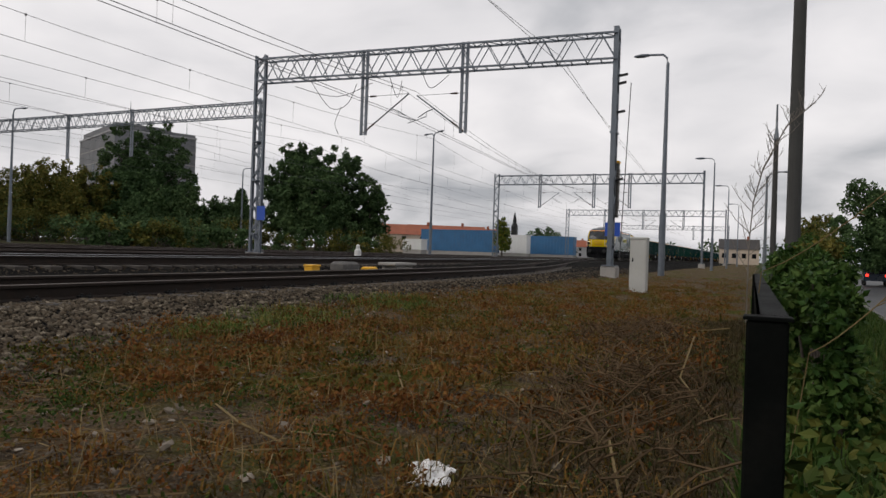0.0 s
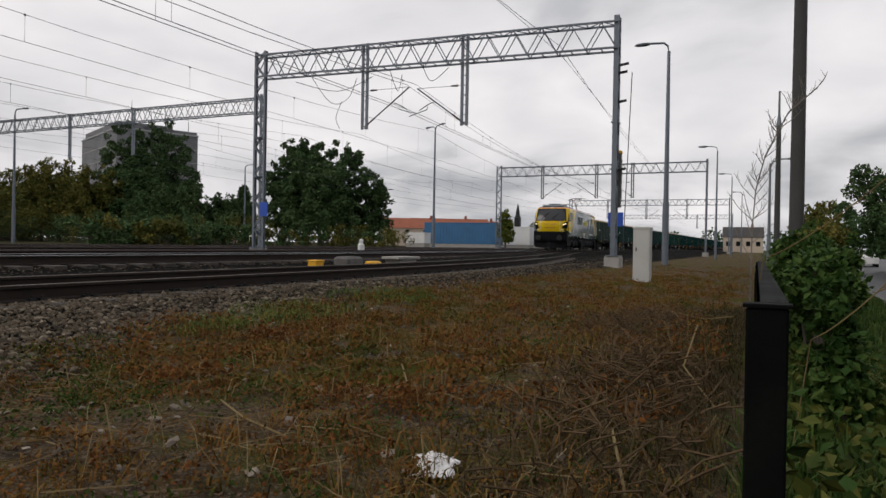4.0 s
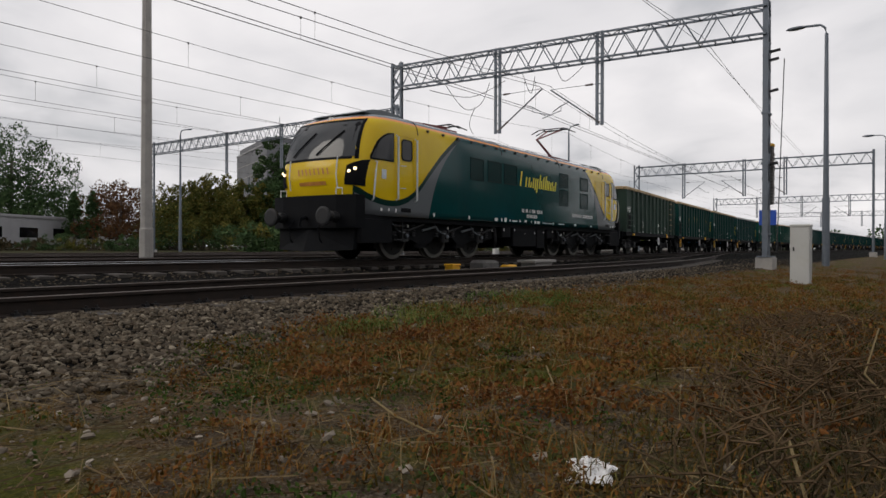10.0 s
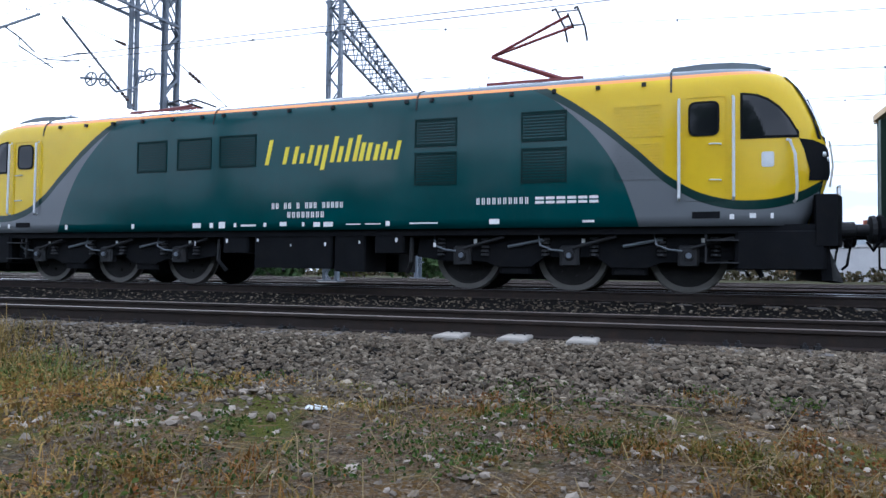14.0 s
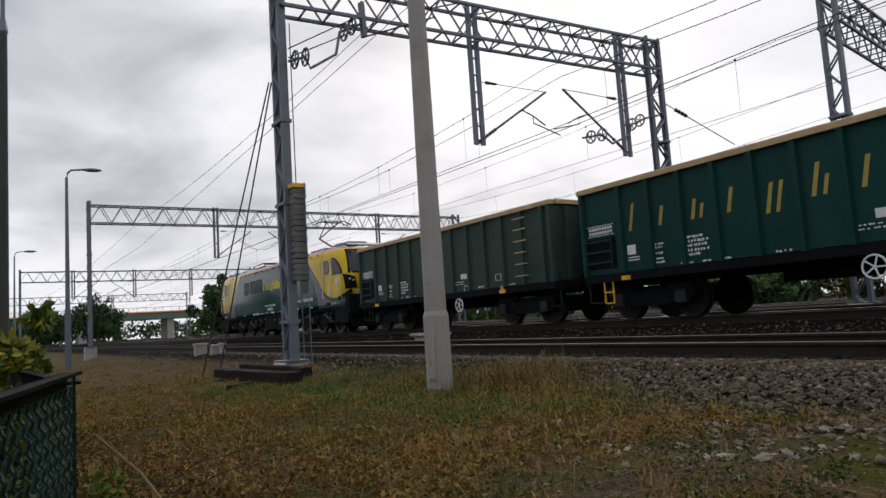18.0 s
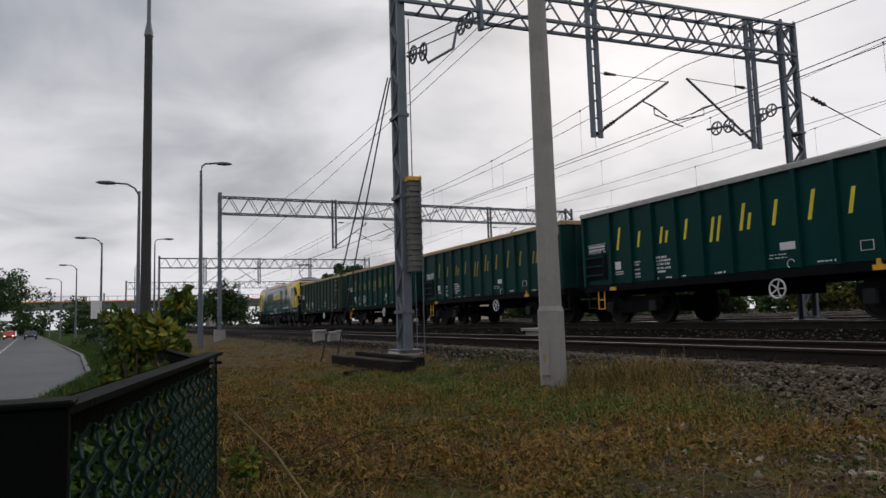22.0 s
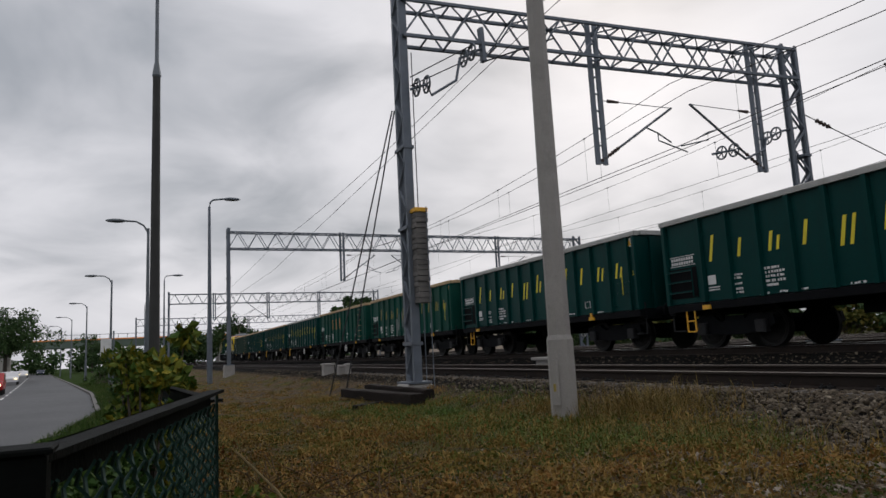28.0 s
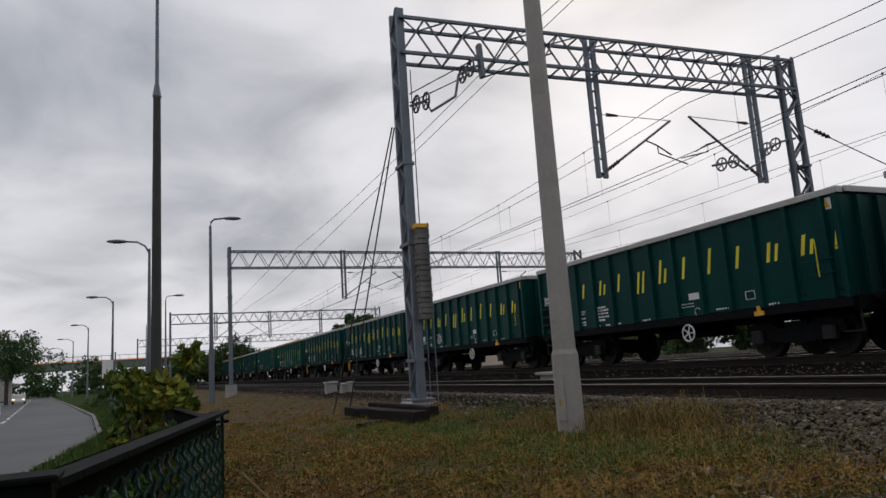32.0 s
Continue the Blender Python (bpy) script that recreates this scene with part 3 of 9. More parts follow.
def cantilever(parent, x, y0, zb, reach, top):
    """A slanting bracket from the foot of a drop post, with tie, steady arm and insulators."""
    t = Vector((x, y0 + reach, top))
    a = Vector((x, y0, zb + 0.1))
    bm = B()
    k = a.lerp(t, 0.25)
    rod(bm, k, t, 0.032, None, 8)
    mid = a.lerp(t, 0.62)
    tip = Vector((x, t.y - 0.1 * np.sign(reach), zb + 0.75))
    pipe(bm, (mid, mid + Vector((0, reach * 0.16, -0.12)), tip), 0.02)
    pipe(bm, (mid + Vector((0, reach * 0.16, -0.12)), mid + Vector((0, reach * 0.16, -0.32)), tip + Vector((0, reach * 0.22, -0.22))), 0.018)
    arm = part("cantilever_arm", bm, GALV_DARK, parent)
    bm = B()
    insulator(bm, a, k)
    part("insulator", bm, INSUL, arm)
    hi = Vector((x, y0, top - 0.02))
    bm = B()
    rod(bm, hi.lerp(t, 0.14), hi.lerp(t, 0.28), 0.05, 0.03, 8)
    part("insulator", bm, INSUL, arm)
    bm = B()
    rod(bm, hi, t, 0.011, None, 5)
    part("tie_rod", bm, GALV_DARK, arm)


def gantry(name, near, far, zt, posts, foot=(-0.3, -0.3), depth=1.0, label="", lw=0.42, arms=(), ext=0.25, mat=None):
    """near, far: (x, y) of the legs; posts: (share, bottom z) of the drop posts; arms: (post, reach)."""
    mat = mat or GALV
    e = empty("overhead_line_gantry", pose(0, 0, 0), label or "grey galvanised steel lattice gantry over the tracks", "gantry", "overhead line gantries")
    for (x, y), f in zip((near, far), foot):
        bm = B()
        lattice_leg(bm, x, y, f, zt + ext, lw * 1.3, 0.16, turned=(x, y) == near)
        leg = part("leg", bm, mat, e)
        bm = B()
        chamfer_box(bm, x - 0.34, x + 0.34, y - 0.3, y + 0.3, f - 0.4, f + 0.3, 0.04)
        part("footing", bm, CONCRETE, leg)
        bm = B()
        box(bm, x - 0.36, x + 0.36, y - 0.26, y + 0.26, f + 0.3, f + 0.34)
        part("base_plate", bm, mat, leg)
        for zc in (f + 1.1, f + 3.6, f + 5.4):
            bm = B()
            box(bm, x - 0.27, x + 0.27, y - 0.13, y + 0.13, zc, zc + 0.07)
            part("clamp_plate", bm, mat, leg)
    bm = B()
    truss_bm(bm, (*near, zt), (*far, zt), depth)
    part("truss", bm, mat, e)
    made = []
    for s, zb in posts:
        x, y = near[0] + (far[0] - near[0]) * s, near[1] + (far[1] - near[1]) * s
        bm = B()
        for k in (-0.11, 0.11):
            beam(bm, (x, y + k, zb), (x, y + k, zt + 0.15), 0.07, 0.12)
        n = int((zt - zb) / 0.4)
        for i in range(n):
            z = zb + 0.05 + (zt - zb) * i / n
            beam(bm, (x, y - 0.11, z), (x, y + 0.11, z), 0.06, 0.03)
        made.append((part("drop_post", bm, mat, e), x, y, zb))
    for k, reach, up in arms:
        post, x, y, zb = made[k]
        cantilever(post, x, y, zb, reach, zb + up)
    return e


gantry("a", (27.2, 5.04), (26.1, 21.25), 8.95, ((0.38, 5.3), (0.665, 5.33)), foot=(-0.3, -0.3), arms=((0, 2.2, 1.7), (1, -2.2, 1.7)))
gantry("b", (-14.3, 5.39), (-13.5, 17.0), 8.2, ((0.44, 4.63), (0.88, 4.65)), depth=0.86, foot=(-0.68, -0.3), arms=((0, 2.4, 1.7), (1, -2.4, 1.7)))
gantry("c", (75, 4.9), (75, 27.2), 9.2, ((0.33, 5.6), (0.5, 5.6), (0.77, 5.6)), arms=((0, 2.2, 1.7), (1, 2.2, 1.7), (2, -2.2, 1.7)))
gantry("d", (-43, 4.95), (-43, 30), 7.9, ((0.28, 4.9), (0.5, 4.9), (0.73, 4.9)), arms=((0, 2.2, 1.7), (1, -2.2, 1.7), (2, 2.2, 1.7)))
gantry("h", (40.0, 32.5), (40.0, 64.6), 10.6, ((0.4, 7), (0.63, 7)), label="grey lattice gantry over the far tracks")

# ---- the locomotive ----
ZL = (1.10, 1.45, 1.95, 2.35, 2.75, 3.10, 3.36, 3.52, 3.66, 3.75, 3.80)
XL = (8.95, 9.12, 9.27, 9.25, 9.13, 8.97, 8.82, 8.69, 8.47, 8.20, 7.75)
WL = (1.46, 1.46, 1.46, 1.46, 1.46, 1.46, 1.45, 1.41, 1.29, 1.08, 0.85)


def nose_x(y, z):
    """How far the rounded nose reaches at a width and height."""
    d = interp(z, ZL, WL) - abs(y)
    return interp(z, ZL, XL) - interp(d, (0, 0.03, 0.12, 0.25, 0.45, 0.8, 1.2, 1.5), (1.0, 0.66, 0.36, 0.2, 0.11, 0.045, 0.01, 0))


def livery():
    """Yellow cabs with a sweeping edge, a dark stripe, a grey band and green flanks."""
    m, nt, bsdf = tree_of("loco_livery")
    co = nt.nodes.new("ShaderNodeTexCoord").outputs["Object"]
    sep = nt.nodes.new("ShaderNodeSeparateXYZ")
    nt.links.new(co, sep.inputs[0])
    ax = math_node(nt, "ABSOLUTE", sep.outputs[0], 0.0)
    z = sep.outputs[2]

    def curve(src, lo, hi, pts, vlo, vhi):
        f = nt.nodes.new("ShaderNodeFloatCurve")
        nt.links.new(ramp(nt, src, lo, hi), f.inputs["Value"])
        c = f.mapping.curves[0]
        norm = [((a - lo) / (hi - lo), (b - vlo) / (vhi - vlo)) for a, b in pts]
        c.points[0].location, c.points[1].location = norm[0], norm[-1]
        for p in norm[1:-1]:
            c.points.new(*p)
        f.mapping.update()
        return math_node(nt, "ADD", math_node(nt, "MULTIPLY", f.outputs[0], vhi - vlo), vlo)

    def over(a, b, w=0.006):
        return ramp(nt, math_node(nt, "SUBTRACT", a, b), -w, w)
    zy = curve(ax, 4.0, 9.4, ((4.0, 3.9), (4.75, 3.52), (5.5, 3.02), (6.2, 2.42), (6.85, 1.85), (7.4, 1.58), (8.0, 1.50), (8.6, 1.60), (9.0, 1.8), (9.4, 2.05)), 1.0, 4.0)
    xa = curve(z, 1.0, 3.7, ((1.0, 6.3), (1.5, 6.15), (2.0, 5.95), (2.5, 5.65), (3.0, 5.2), (3.4, 4.72), (3.7, 4.1)), 4.0, 7.0)
    n = noise_tex(nt, co, 0.8, 5)
    green = mixed(nt, ramp(nt, n, 0.3, 0.7), (0.0018, 0.039, 0.041), (0.0027, 0.053, 0.056))
    col = mixed(nt, over(ax, xa), green, (0.13, 0.14, 0.15))
    ay = math_node(nt, "ABSOLUTE", sep.outputs[1], 0.0)
    zy = math_node(nt, "SUBTRACT", zy, math_node(nt, "MULTIPLY", ramp(nt, ay, 1.16, 1.02), 0.6))
    col = mixed(nt, over(z, math_node(nt, "SUBTRACT", zy, 0.15)), col, (0.005, 0.026, 0.023))
    yel = mixed(nt, ramp(nt, n, 0.3, 0.7), (0.62, 0.42, 0.008), (0.70, 0.49, 0.012))
    col = mixed(nt, over(z, zy), col, yel)
    col = mixed(nt, over(z, 3.535), col, (0.82, 0.30, 0.08))
    col = mixed(nt, over(z, 3.60), col, (0.12, 0.145, 0.16))
    streak = ramp(nt, noise_tex(nt, co, 3.0, 5, 0.6, (1, 1, 0.12)), 0.55, 0.8)
    col = mixed(nt, math_node(nt, "MULTIPLY", streak, 0.05), col, (0.10, 0.09, 0.08))
    nt.links.new(col, bsdf.inputs["Base Color"])
    bsdf.inputs["Roughness"].default_value = 0.13
    bsdf.inputs["Specular IOR Level"].default_value = 0.28
    b = nt.nodes.new("ShaderNodeBump")
    b.inputs["Strength"].default_value, b.inputs["Distance"].default_value = 0.12, 0.03
    nt.links.new(noise_tex(nt, co, 1.3, 2), b.inputs["Height"])
    nt.links.new(b.outputs[0], bsdf.inputs["Normal"])
    return m


LIVERY = livery()


def loco_shell():
    bm = B()
    rings = []
    ys = (1.0, 0.985, 0.95, 0.88, 0.78, 0.62, 0.42, 0.2, 0.0, -0.2, -0.42, -0.62, -0.78, -0.88, -0.95, -0.985, -1.0)
    zs = [ZL[0]] + [a + (b - a) * k / 2 for a, b in zip(ZL, ZL[1:]) for k in (1, 2)]
    for z in zs:
        w = interp(z, ZL, WL)
        front = [(-nose_x(u * w, z), u * w) for u in ys]
        ring = front + [(-x, y) for x, y in front[::-1]]
        rings.append([bm.verts.new((x, y, z)) for x, y in ring])
    n = len(rings[0])
    for a, b in zip(rings, rings[1:]):
        for k in range(n):
            bm.faces.new((a[k], a[(k + 1) % n], b[(k + 1) % n], b[k]))
    bm.faces.new(rings[0])
    bm.faces.new(rings[-1])
    return bm


def side_panel(bm, outline, y, depth=0.012, s=1):
    """A thin raised panel on the flank from an (x, z) outline; s mirrors it end for end."""
    slab_y(bm, [(s * x, z) for x, z in outline], y - depth if y < 0 else y + depth, y)
    return bm


def rounded(x0, x1, z0, z1, r=0.08, n=3):
    pts = []
    for cx, cz, a0 in ((x1 - r, z1 - r, 0), (x0 + r, z1 - r, 90), (x0 + r, z0 + r, 180), (x1 - r, z0 + r, 270)):
        pts += [(cx + r * math.cos(radians(a0 + 90 * k / n)), cz + r * math.sin(radians(a0 + 90 * k / n))) for k in range(n + 1)]
    return pts


def nose_panel(bm, corners, s, off=0.012, nu=8, nv=5):
    """A panel bent over the nose between four (y, z) corners."""
    a, b, c, d = [Vector(p) for p in corners]
    rows = []
    for v in range(nv + 1):
        row = []
        for u in range(nu + 1):
            p = a.lerp(b, u / nu).lerp(d.lerp(c, u / nu), v / nv)
            row.append(bm.verts.new((s * (nose_x(p.x, p.y) + off), p.x, p.y)))
        rows.append(row)
    for r0, r1 in zip(rows, rows[1:]):
        for k in range(nu):
            bm.faces.new((r0[k], r0[k + 1], r1[k + 1], r1[k]))
    return bm


def wheel_mesh(r=0.625, hub=0.1):
    bm = B()
    m = Euler((radians(90), 0, 0)).to_matrix().to_4x4()
    lathe(bm, ((0.02, -0.13), (hub, -0.13), (hub + 0.02, -0.06), (r * 0.78, -0.045), (r * 0.84, -0.07), (r, -0.07), (r * 1.0, 0.05), (r + 0.028, 0.06), (r + 0.026, 0.075), (0.02, 0.075)), 28, m)
    for k in range(8):
        a = k * math.tau / 8
        c = Vector((math.cos(a) * r * 0.55, 0, math.sin(a) * r * 0.55))
        rod(bm, c + Vector((0, 0.055, 0)), c + Vector((0, 0.075, 0)), 0.035, None, 6)
    for f in bm.faces:
        c = f.calc_center_median()
        f.material_index = 1 if math.hypot(c.x, c.z) > r * 0.86 else 0
    return finish(bm, "wheel", [WHEEL, TYRE])


def word_bars(bm, x0, z0, height, spec, y, slant=0.22, width=0.1):
    """A brand name as plain slanted bars: spec gives (place, height share, drop share)."""
    for px, up, drop in spec:
        a, b = z0 - drop * height, z0 + up * height
        x = x0 + px
        slab_y(bm, [(x + (a - z0) * slant, a), (x + width + (a - z0) * slant, a), (x + width + (b - z0) * slant, b), (x + (b - z0) * slant, b)], y - 0.006, y)
    return bm


def small_marks(bm, rng, x0, x1, z0, z1, y, n, w=(0.03, 0.1), h=(0.03, 0.07)):
    for k in range(n):
        x = x0 + (x1 - x0) * (k + 0.5) / n + rng.uniform(-0.02, 0.02)
        ww, hh = rng.uniform(*w), rng.uniform(*h)
        z = rng.uniform(z0, max(z0 + 0.001, z1 - hh))
        box(bm, x, x + ww, y - 0.005, y, z, z + hh)
    return bm


WORD = ((0.0, 1.0, 0), (0.4, 0.68, 0), (0.62, 0.68, 0), (0.78, 0.4, 0), (0.95, 0.7, 0), (1.12, 0.68, 0.1), (1.27, 0.68, 0.28), (1.45, 1.0, 0), (1.6, 0.6, 0), (1.76, 0.9, 0), (1.93, 1.0, 0), (2.06, 0.7, 0), (2.2, 0.68, 0), (2.36, 0.6, 0), (2.5, 0.68, 0), (2.64, 0.4, 0), (2.78, 0.7, 0))
loco_wheels = []


def build_loco():
    rng = random.Random(3)
    e = empty("locomotive", pose(0, 0, 0), "yellow dark green and grey electric freight locomotive on the rails", "locomotive")
    body = part("body", loco_shell(), LIVERY, e, smooth=True)
    Y = -1.462
    # roof: ridge boxes, edge strip, seams
    for x0, x1, h, w in ((-2.1, -0.9, 0.03, 0.8), (0.9, 1.8, 0.06, 0.8), (-6.8, -5.3, 0.03, 0.75), (5.4, 6.8, 0.03, 0.75)):
        bm = B()
        chamfer_box(bm, x0, x1, -w, w, 3.78, 3.80 + h, 0.03)
        part("roof_box", bm, ROOF_GREY, e)
    for s in (-1, 1):
        bm = B()
        prof = ((6.72, 3.76), (6.8, 3.87), (7.3, 3.9), (7.75, 3.885), (8.1, 3.83), (8.35, 3.74))
        slab_y(bm, [(s * x, z) for x, z in prof], -0.88, 0.88)
        part("cab_roof_cap", bm, ROOF_GREY, e)
        bm = B()
        chamfer_box(bm, *sorted((s * 6.98, s * 7.46)), -0.5, 0.5, 3.88, 4.0, 0.04)
        part("horn_box", bm, ROOF_GREY, e)
    for x in (-6.78, -2.17, 2.3, 6.78):
        prof = [(interp(z, ZL, WL) + 0.004, z) for z in (3.3, 3.45, 3.55, 3.66, 3.75, 3.8)]
        for s in (-1, 1):
            bm = B()
            for (w0, z0), (w1, z1) in zip(prof, prof[1:]):
                beam(bm, (x, s * w0, z0), (x, s * w1, z1), 0.03, 0.02)
            part("roof_seam", bm, DARK_STEEL, e)
    for x in (-6.3, -5.55, -4.8, -4.0, -3.22, -2.47, -1.94, -1.2, -0.4, 0.56, 1.36, 2.1, 2.6, 3.34, 4.1, 4.85, 5.6, 6.35):
        bm = B()
        box(bm, x - 0.035, x + 0.035, -1.47, -1.41, 3.44, 3.5)
        part("roof_catch", bm, DARK_STEEL, e)
    for y, s in ((Y, -1), (-Y, -1), (Y, 1), (-Y, 1)):
        near = y < 0
        # cab side window with its curved front edge
        cab_window(e, y, s, 0.0, 0.022, "cab_side_window", GLASS_DARK)
        cab_window(e, y, s, 0.035, 0.014, "window_frame", BLACK)
        bm = B()
        ring_panel(bm, rounded(6.97, 7.62, 1.5, 3.2, 0.06), rounded(6.99, 7.60, 1.52, 3.18, 0.05), y, s)
        door = part("cab_door", bm, LIVERY, e)
        bm = B()
        side_panel(bm, rounded(7.07, 7.49, 2.58, 3.09, 0.09), y, 0.012, s)
        part("door_window", bm, GLASS_DARK, door)
        bm = B()
        ring_panel(bm, rounded(7.045, 7.515, 2.555, 3.115, 0.1), rounded(7.075, 7.485, 2.585, 3.085, 0.09), y + math.copysign(0.006, y), s, 0.012)
        part("window_seal", bm, BLACK, door)
        for z in (1.84, 2.42):
            bm = B()
            pipe(bm, ((s * 7.36, y, z), (s * 7.36, y * 1.03, z), (s * 7.54, y * 1.03, z - 0.01), (s * 7.54, y, z - 0.01)), 0.012, 5)
            part("door_handle", bm, LENS, door)
        for hx in (6.9, 7.72):
            bm = B()
            o = math.copysign(1.53, y)
            pipe(bm, ((s * hx, y, 1.52), (s * hx, o, 1.55), (s * hx, o, 3.14), (s * hx, y, 3.17)), 0.024, 6)
            part("door_handrail", bm, LENS, e)
        bm = B()
        o = math.copysign(1.5, y)
        pipe(bm, [(s * hx, math.copysign(side_y(hx, z) + out, y), z) for hx, z, out in ((8.5, 2.44, 0.0), (8.53, 2.42, 0.07), (8.6, 2.2, 0.09), (8.63, 1.7, 0.09), (8.62, 1.5, 0.07), (8.6, 1.47, 0.0))], 0.022, 6)
        part("corner_handrail", bm, LENS, e)
        # steps under the door; their recess is a flat black sheet painting its shade
        bm = B()
        box(bm, *sorted((s * 7.1, s * 7.52)), *sorted((y, y - math.copysign(0.006, -y))), 1.22, 1.33)
        part("step_shade_sheet", bm, BLACK, e)
        for z in (0.5, 0.86):
            bm = B()
            box(bm, *sorted((s * 7.3, s * 7.8)), *sorted((math.copysign(1.25, y), math.copysign(1.45, y))), z, z + 0.025)
            part("step", bm, DARK_STEEL, e)
        for x0 in (7.3, 7.77):
            bm = B()
            box(bm, *sorted((s * x0, s * (x0 + 0.03))), *sorted((math.copysign(1.3, y), math.copysign(1.36, y))), 0.5, 1.12)
            part("step_hanger", bm, DARK_STEEL, e)
        bm = B()
        side_panel(bm, rounded(8.13, 8.31, 2.02, 2.26, 0.03), y, 0.008, s)
        part("cab_badge", bm, LENS, e)
        # grilles, each with slats
        if s * y < 0:
            for x0, x1, z0, z1 in ((5.85, 6.65, 2.59, 3.13), (5.85, 6.65, 1.88, 2.49)):
                grille(e, *sorted((s * x0, s * x1)), z0, z1, y, LIVERY)
    for x0, x1, z0, z1 in ((-4.1, -3.32, 2.35, 3.02), (-3.06, -2.2, 2.37, 3.03), (-2.01, -1.13, 2.38, 3.04), (2.28, 3.1, 2.6, 3.12), (2.28, 3.1, 1.9, 2.5), (4.28, 5.08, 2.6, 3.13), (4.28, 5.08, 1.88, 2.49)):
        grille(e, x0, x1, z0, z1, Y, GRILLE)
        grille(e, -x1, -x0, z0, z1, -Y, GRILLE)
    # writing: plain bars
    for row in WORD:
        bm = B()
        word_bars(bm, -0.92, 2.4, 0.5, (row,), Y, 0.22, 0.085)
        part("name_bar", bm, LETTER, e, "yellow slanted bar on the flank")
    bm = B()
    for k in (0, 1, 3, 4, 6, 8, 9, 10, 12, 13, 14, 15, 16):
        x = -0.74 + k * 0.094
        box(bm, x, x + 0.024, Y - 0.005, Y, 1.52, 1.635)
        box(bm, x + 0.036, x + 0.058, Y - 0.005, Y, 1.52, 1.635)
    for k in (0, 1, 2, 3, 4, 5, 6, 7):
        x = -0.38 + k * 0.105
        box(bm, x, x + 0.024, Y - 0.005, Y, 1.34, 1.455)
        box(bm, x + 0.04, x + 0.062, Y - 0.005, Y, 1.34, 1.455)
    for k in range(10):
        x = 3.48 + k * 0.098
        box(bm, x, x + 0.02, Y - 0.005, Y, 1.52, 1.635)
        box(bm, x + 0.034, x + 0.054, Y - 0.005, Y, 1.52, 1.635)
    for k in range(6):
        x = 4.54 + k * 0.185
        box(bm, x, x + 0.15, Y - 0.005, Y, 1.515, 1.562)
        box(bm, x, x + 0.15, Y - 0.005, Y, 1.588, 1.635)
    for x0, x1, z0, z1 in ((-2.62, -2.42, 1.16, 1.26), (-2.2, -2.12, 1.16, 1.26), (-1.98, -1.83, 1.15, 1.28), (-1.62, -1.56, 1.17, 1.25), (-1.45, -1.1, 1.18, 1.22), (-0.92, -0.86, 1.17, 1.25), (-0.55, -0.4, 1.18, 1.26), (-0.05, 0.0, 1.17, 1.25), (0.2, 0.34, 1.16, 1.25), (0.42, 0.62, 1.16, 1.25), (0.9, 1.2, 1.19, 1.21), (1.3, 1.62, 1.19, 1.21), (1.72, 1.8, 1.16, 1.25), (2.2, 2.75, 1.19, 1.215), (3.72, 3.9, 1.17, 1.26), (-4.2, -4.13, 1.16, 1.26), (-6.05, -5.98, 1.16, 1.26), (5.35, 5.55, 1.18, 1.22)):
        box(bm, x0, x1, Y - 0.005, Y, z0, z1)
    for s in (-1, 1):
        small_marks(bm, rng, s * 8.0 - 0.5, s * 8.0 + 0.4, 1.2, 1.3, Y, 3, (0.04, 0.1), (0.06, 0.09))
    tagged(tagged(part("white_marking", bm, WHITE, e), "small white marking bars", kind="stuff"), "rows of small white marking bars", kind="stuff")
    for s in (-1, 1):
        bm = B()
        nose_panel(bm, ((-1.2, 2.52), (1.2, 2.52), (1.1, 3.46), (-1.1, 3.46)), s, 0.016, 12, 6)
        scr = part("windscreen", bm, GLASS_PALE, e, smooth=True)
        bm = B()
        nose_panel(bm, ((-1.27, 2.46), (1.27, 2.46), (1.17, 3.52), (-1.17, 3.52)), s, 0.009, 14, 6)
        part("windscreen_surround", bm, BLACK, scr, smooth=True)
        bm = B()
        for y0, y1 in ((-0.1, -0.75), (0.75, 0.15)):
            p = [(s * (nose_x(y0 + (y1 - y0) * k / 4, 2.6 + 0.6 * k / 4) + 0.04), y0 + (y1 - y0) * k / 4, 2.6 + 0.6 * k / 4) for k in range(5)]
            pipe(bm, p, 0.018, 5)
        part("wiper", bm, BLACK, scr)
        for q in (-1, 1):
            bm = B()
            nose_panel(bm, ((q * 0.98, 1.84), (q * 1.36, 1.8), (q * 1.4, 2.46), (q * 1.04, 2.3)), s, 0.014, 6, 4)
            hl = part("headlight", bm, BLACK, e, smooth=True)
            bm = B()
            for (yy2, zz) in ((q * 1.1, 2.16), (q * 1.22, 2.22)):
                x = nose_x(yy2, zz)
                rod(bm, (s * (x - 0.02), yy2, zz), (s * (x + 0.03), yy2 * 1.0, zz), 0.042, 0.038, 12)
            part("lens", bm, HEAD if s < 0 else LENS, hl)
            bm = B()
            y0 = q * 0.8
            pipe(bm, [(s * (nose_x(y0, z) + 0.06), y0, z) for z in (1.75, 1.78, 2.1, 2.45, 2.5)], 0.016, 6)
            part("front_handrail", bm, LENS, e)
            # buffers
            bm = B()
            m = Matrix.Translation((s * 9.3, q * 0.88, 1.05)) @ Euler((0, radians(90 * s), 0)).to_matrix().to_4x4()
            lathe(bm, ((0.13, 0), (0.13, 0.22), (0.09, 0.24), (0.09, 0.42), (0.22, 0.44), (0.23, 0.5), (0.18, 0.52)), 16, m)
            part("buffer", bm, DARK_STEEL, e)
        bm = B()
        x = nose_x(0, 3.6)
        rod(bm, (s * (x - 0.05), 0, 3.56), (s * (x + 0.05), 0, 3.56), 0.1, 0.095, 12)
        part("roof_light", bm, LENS, e)
        bm = B()
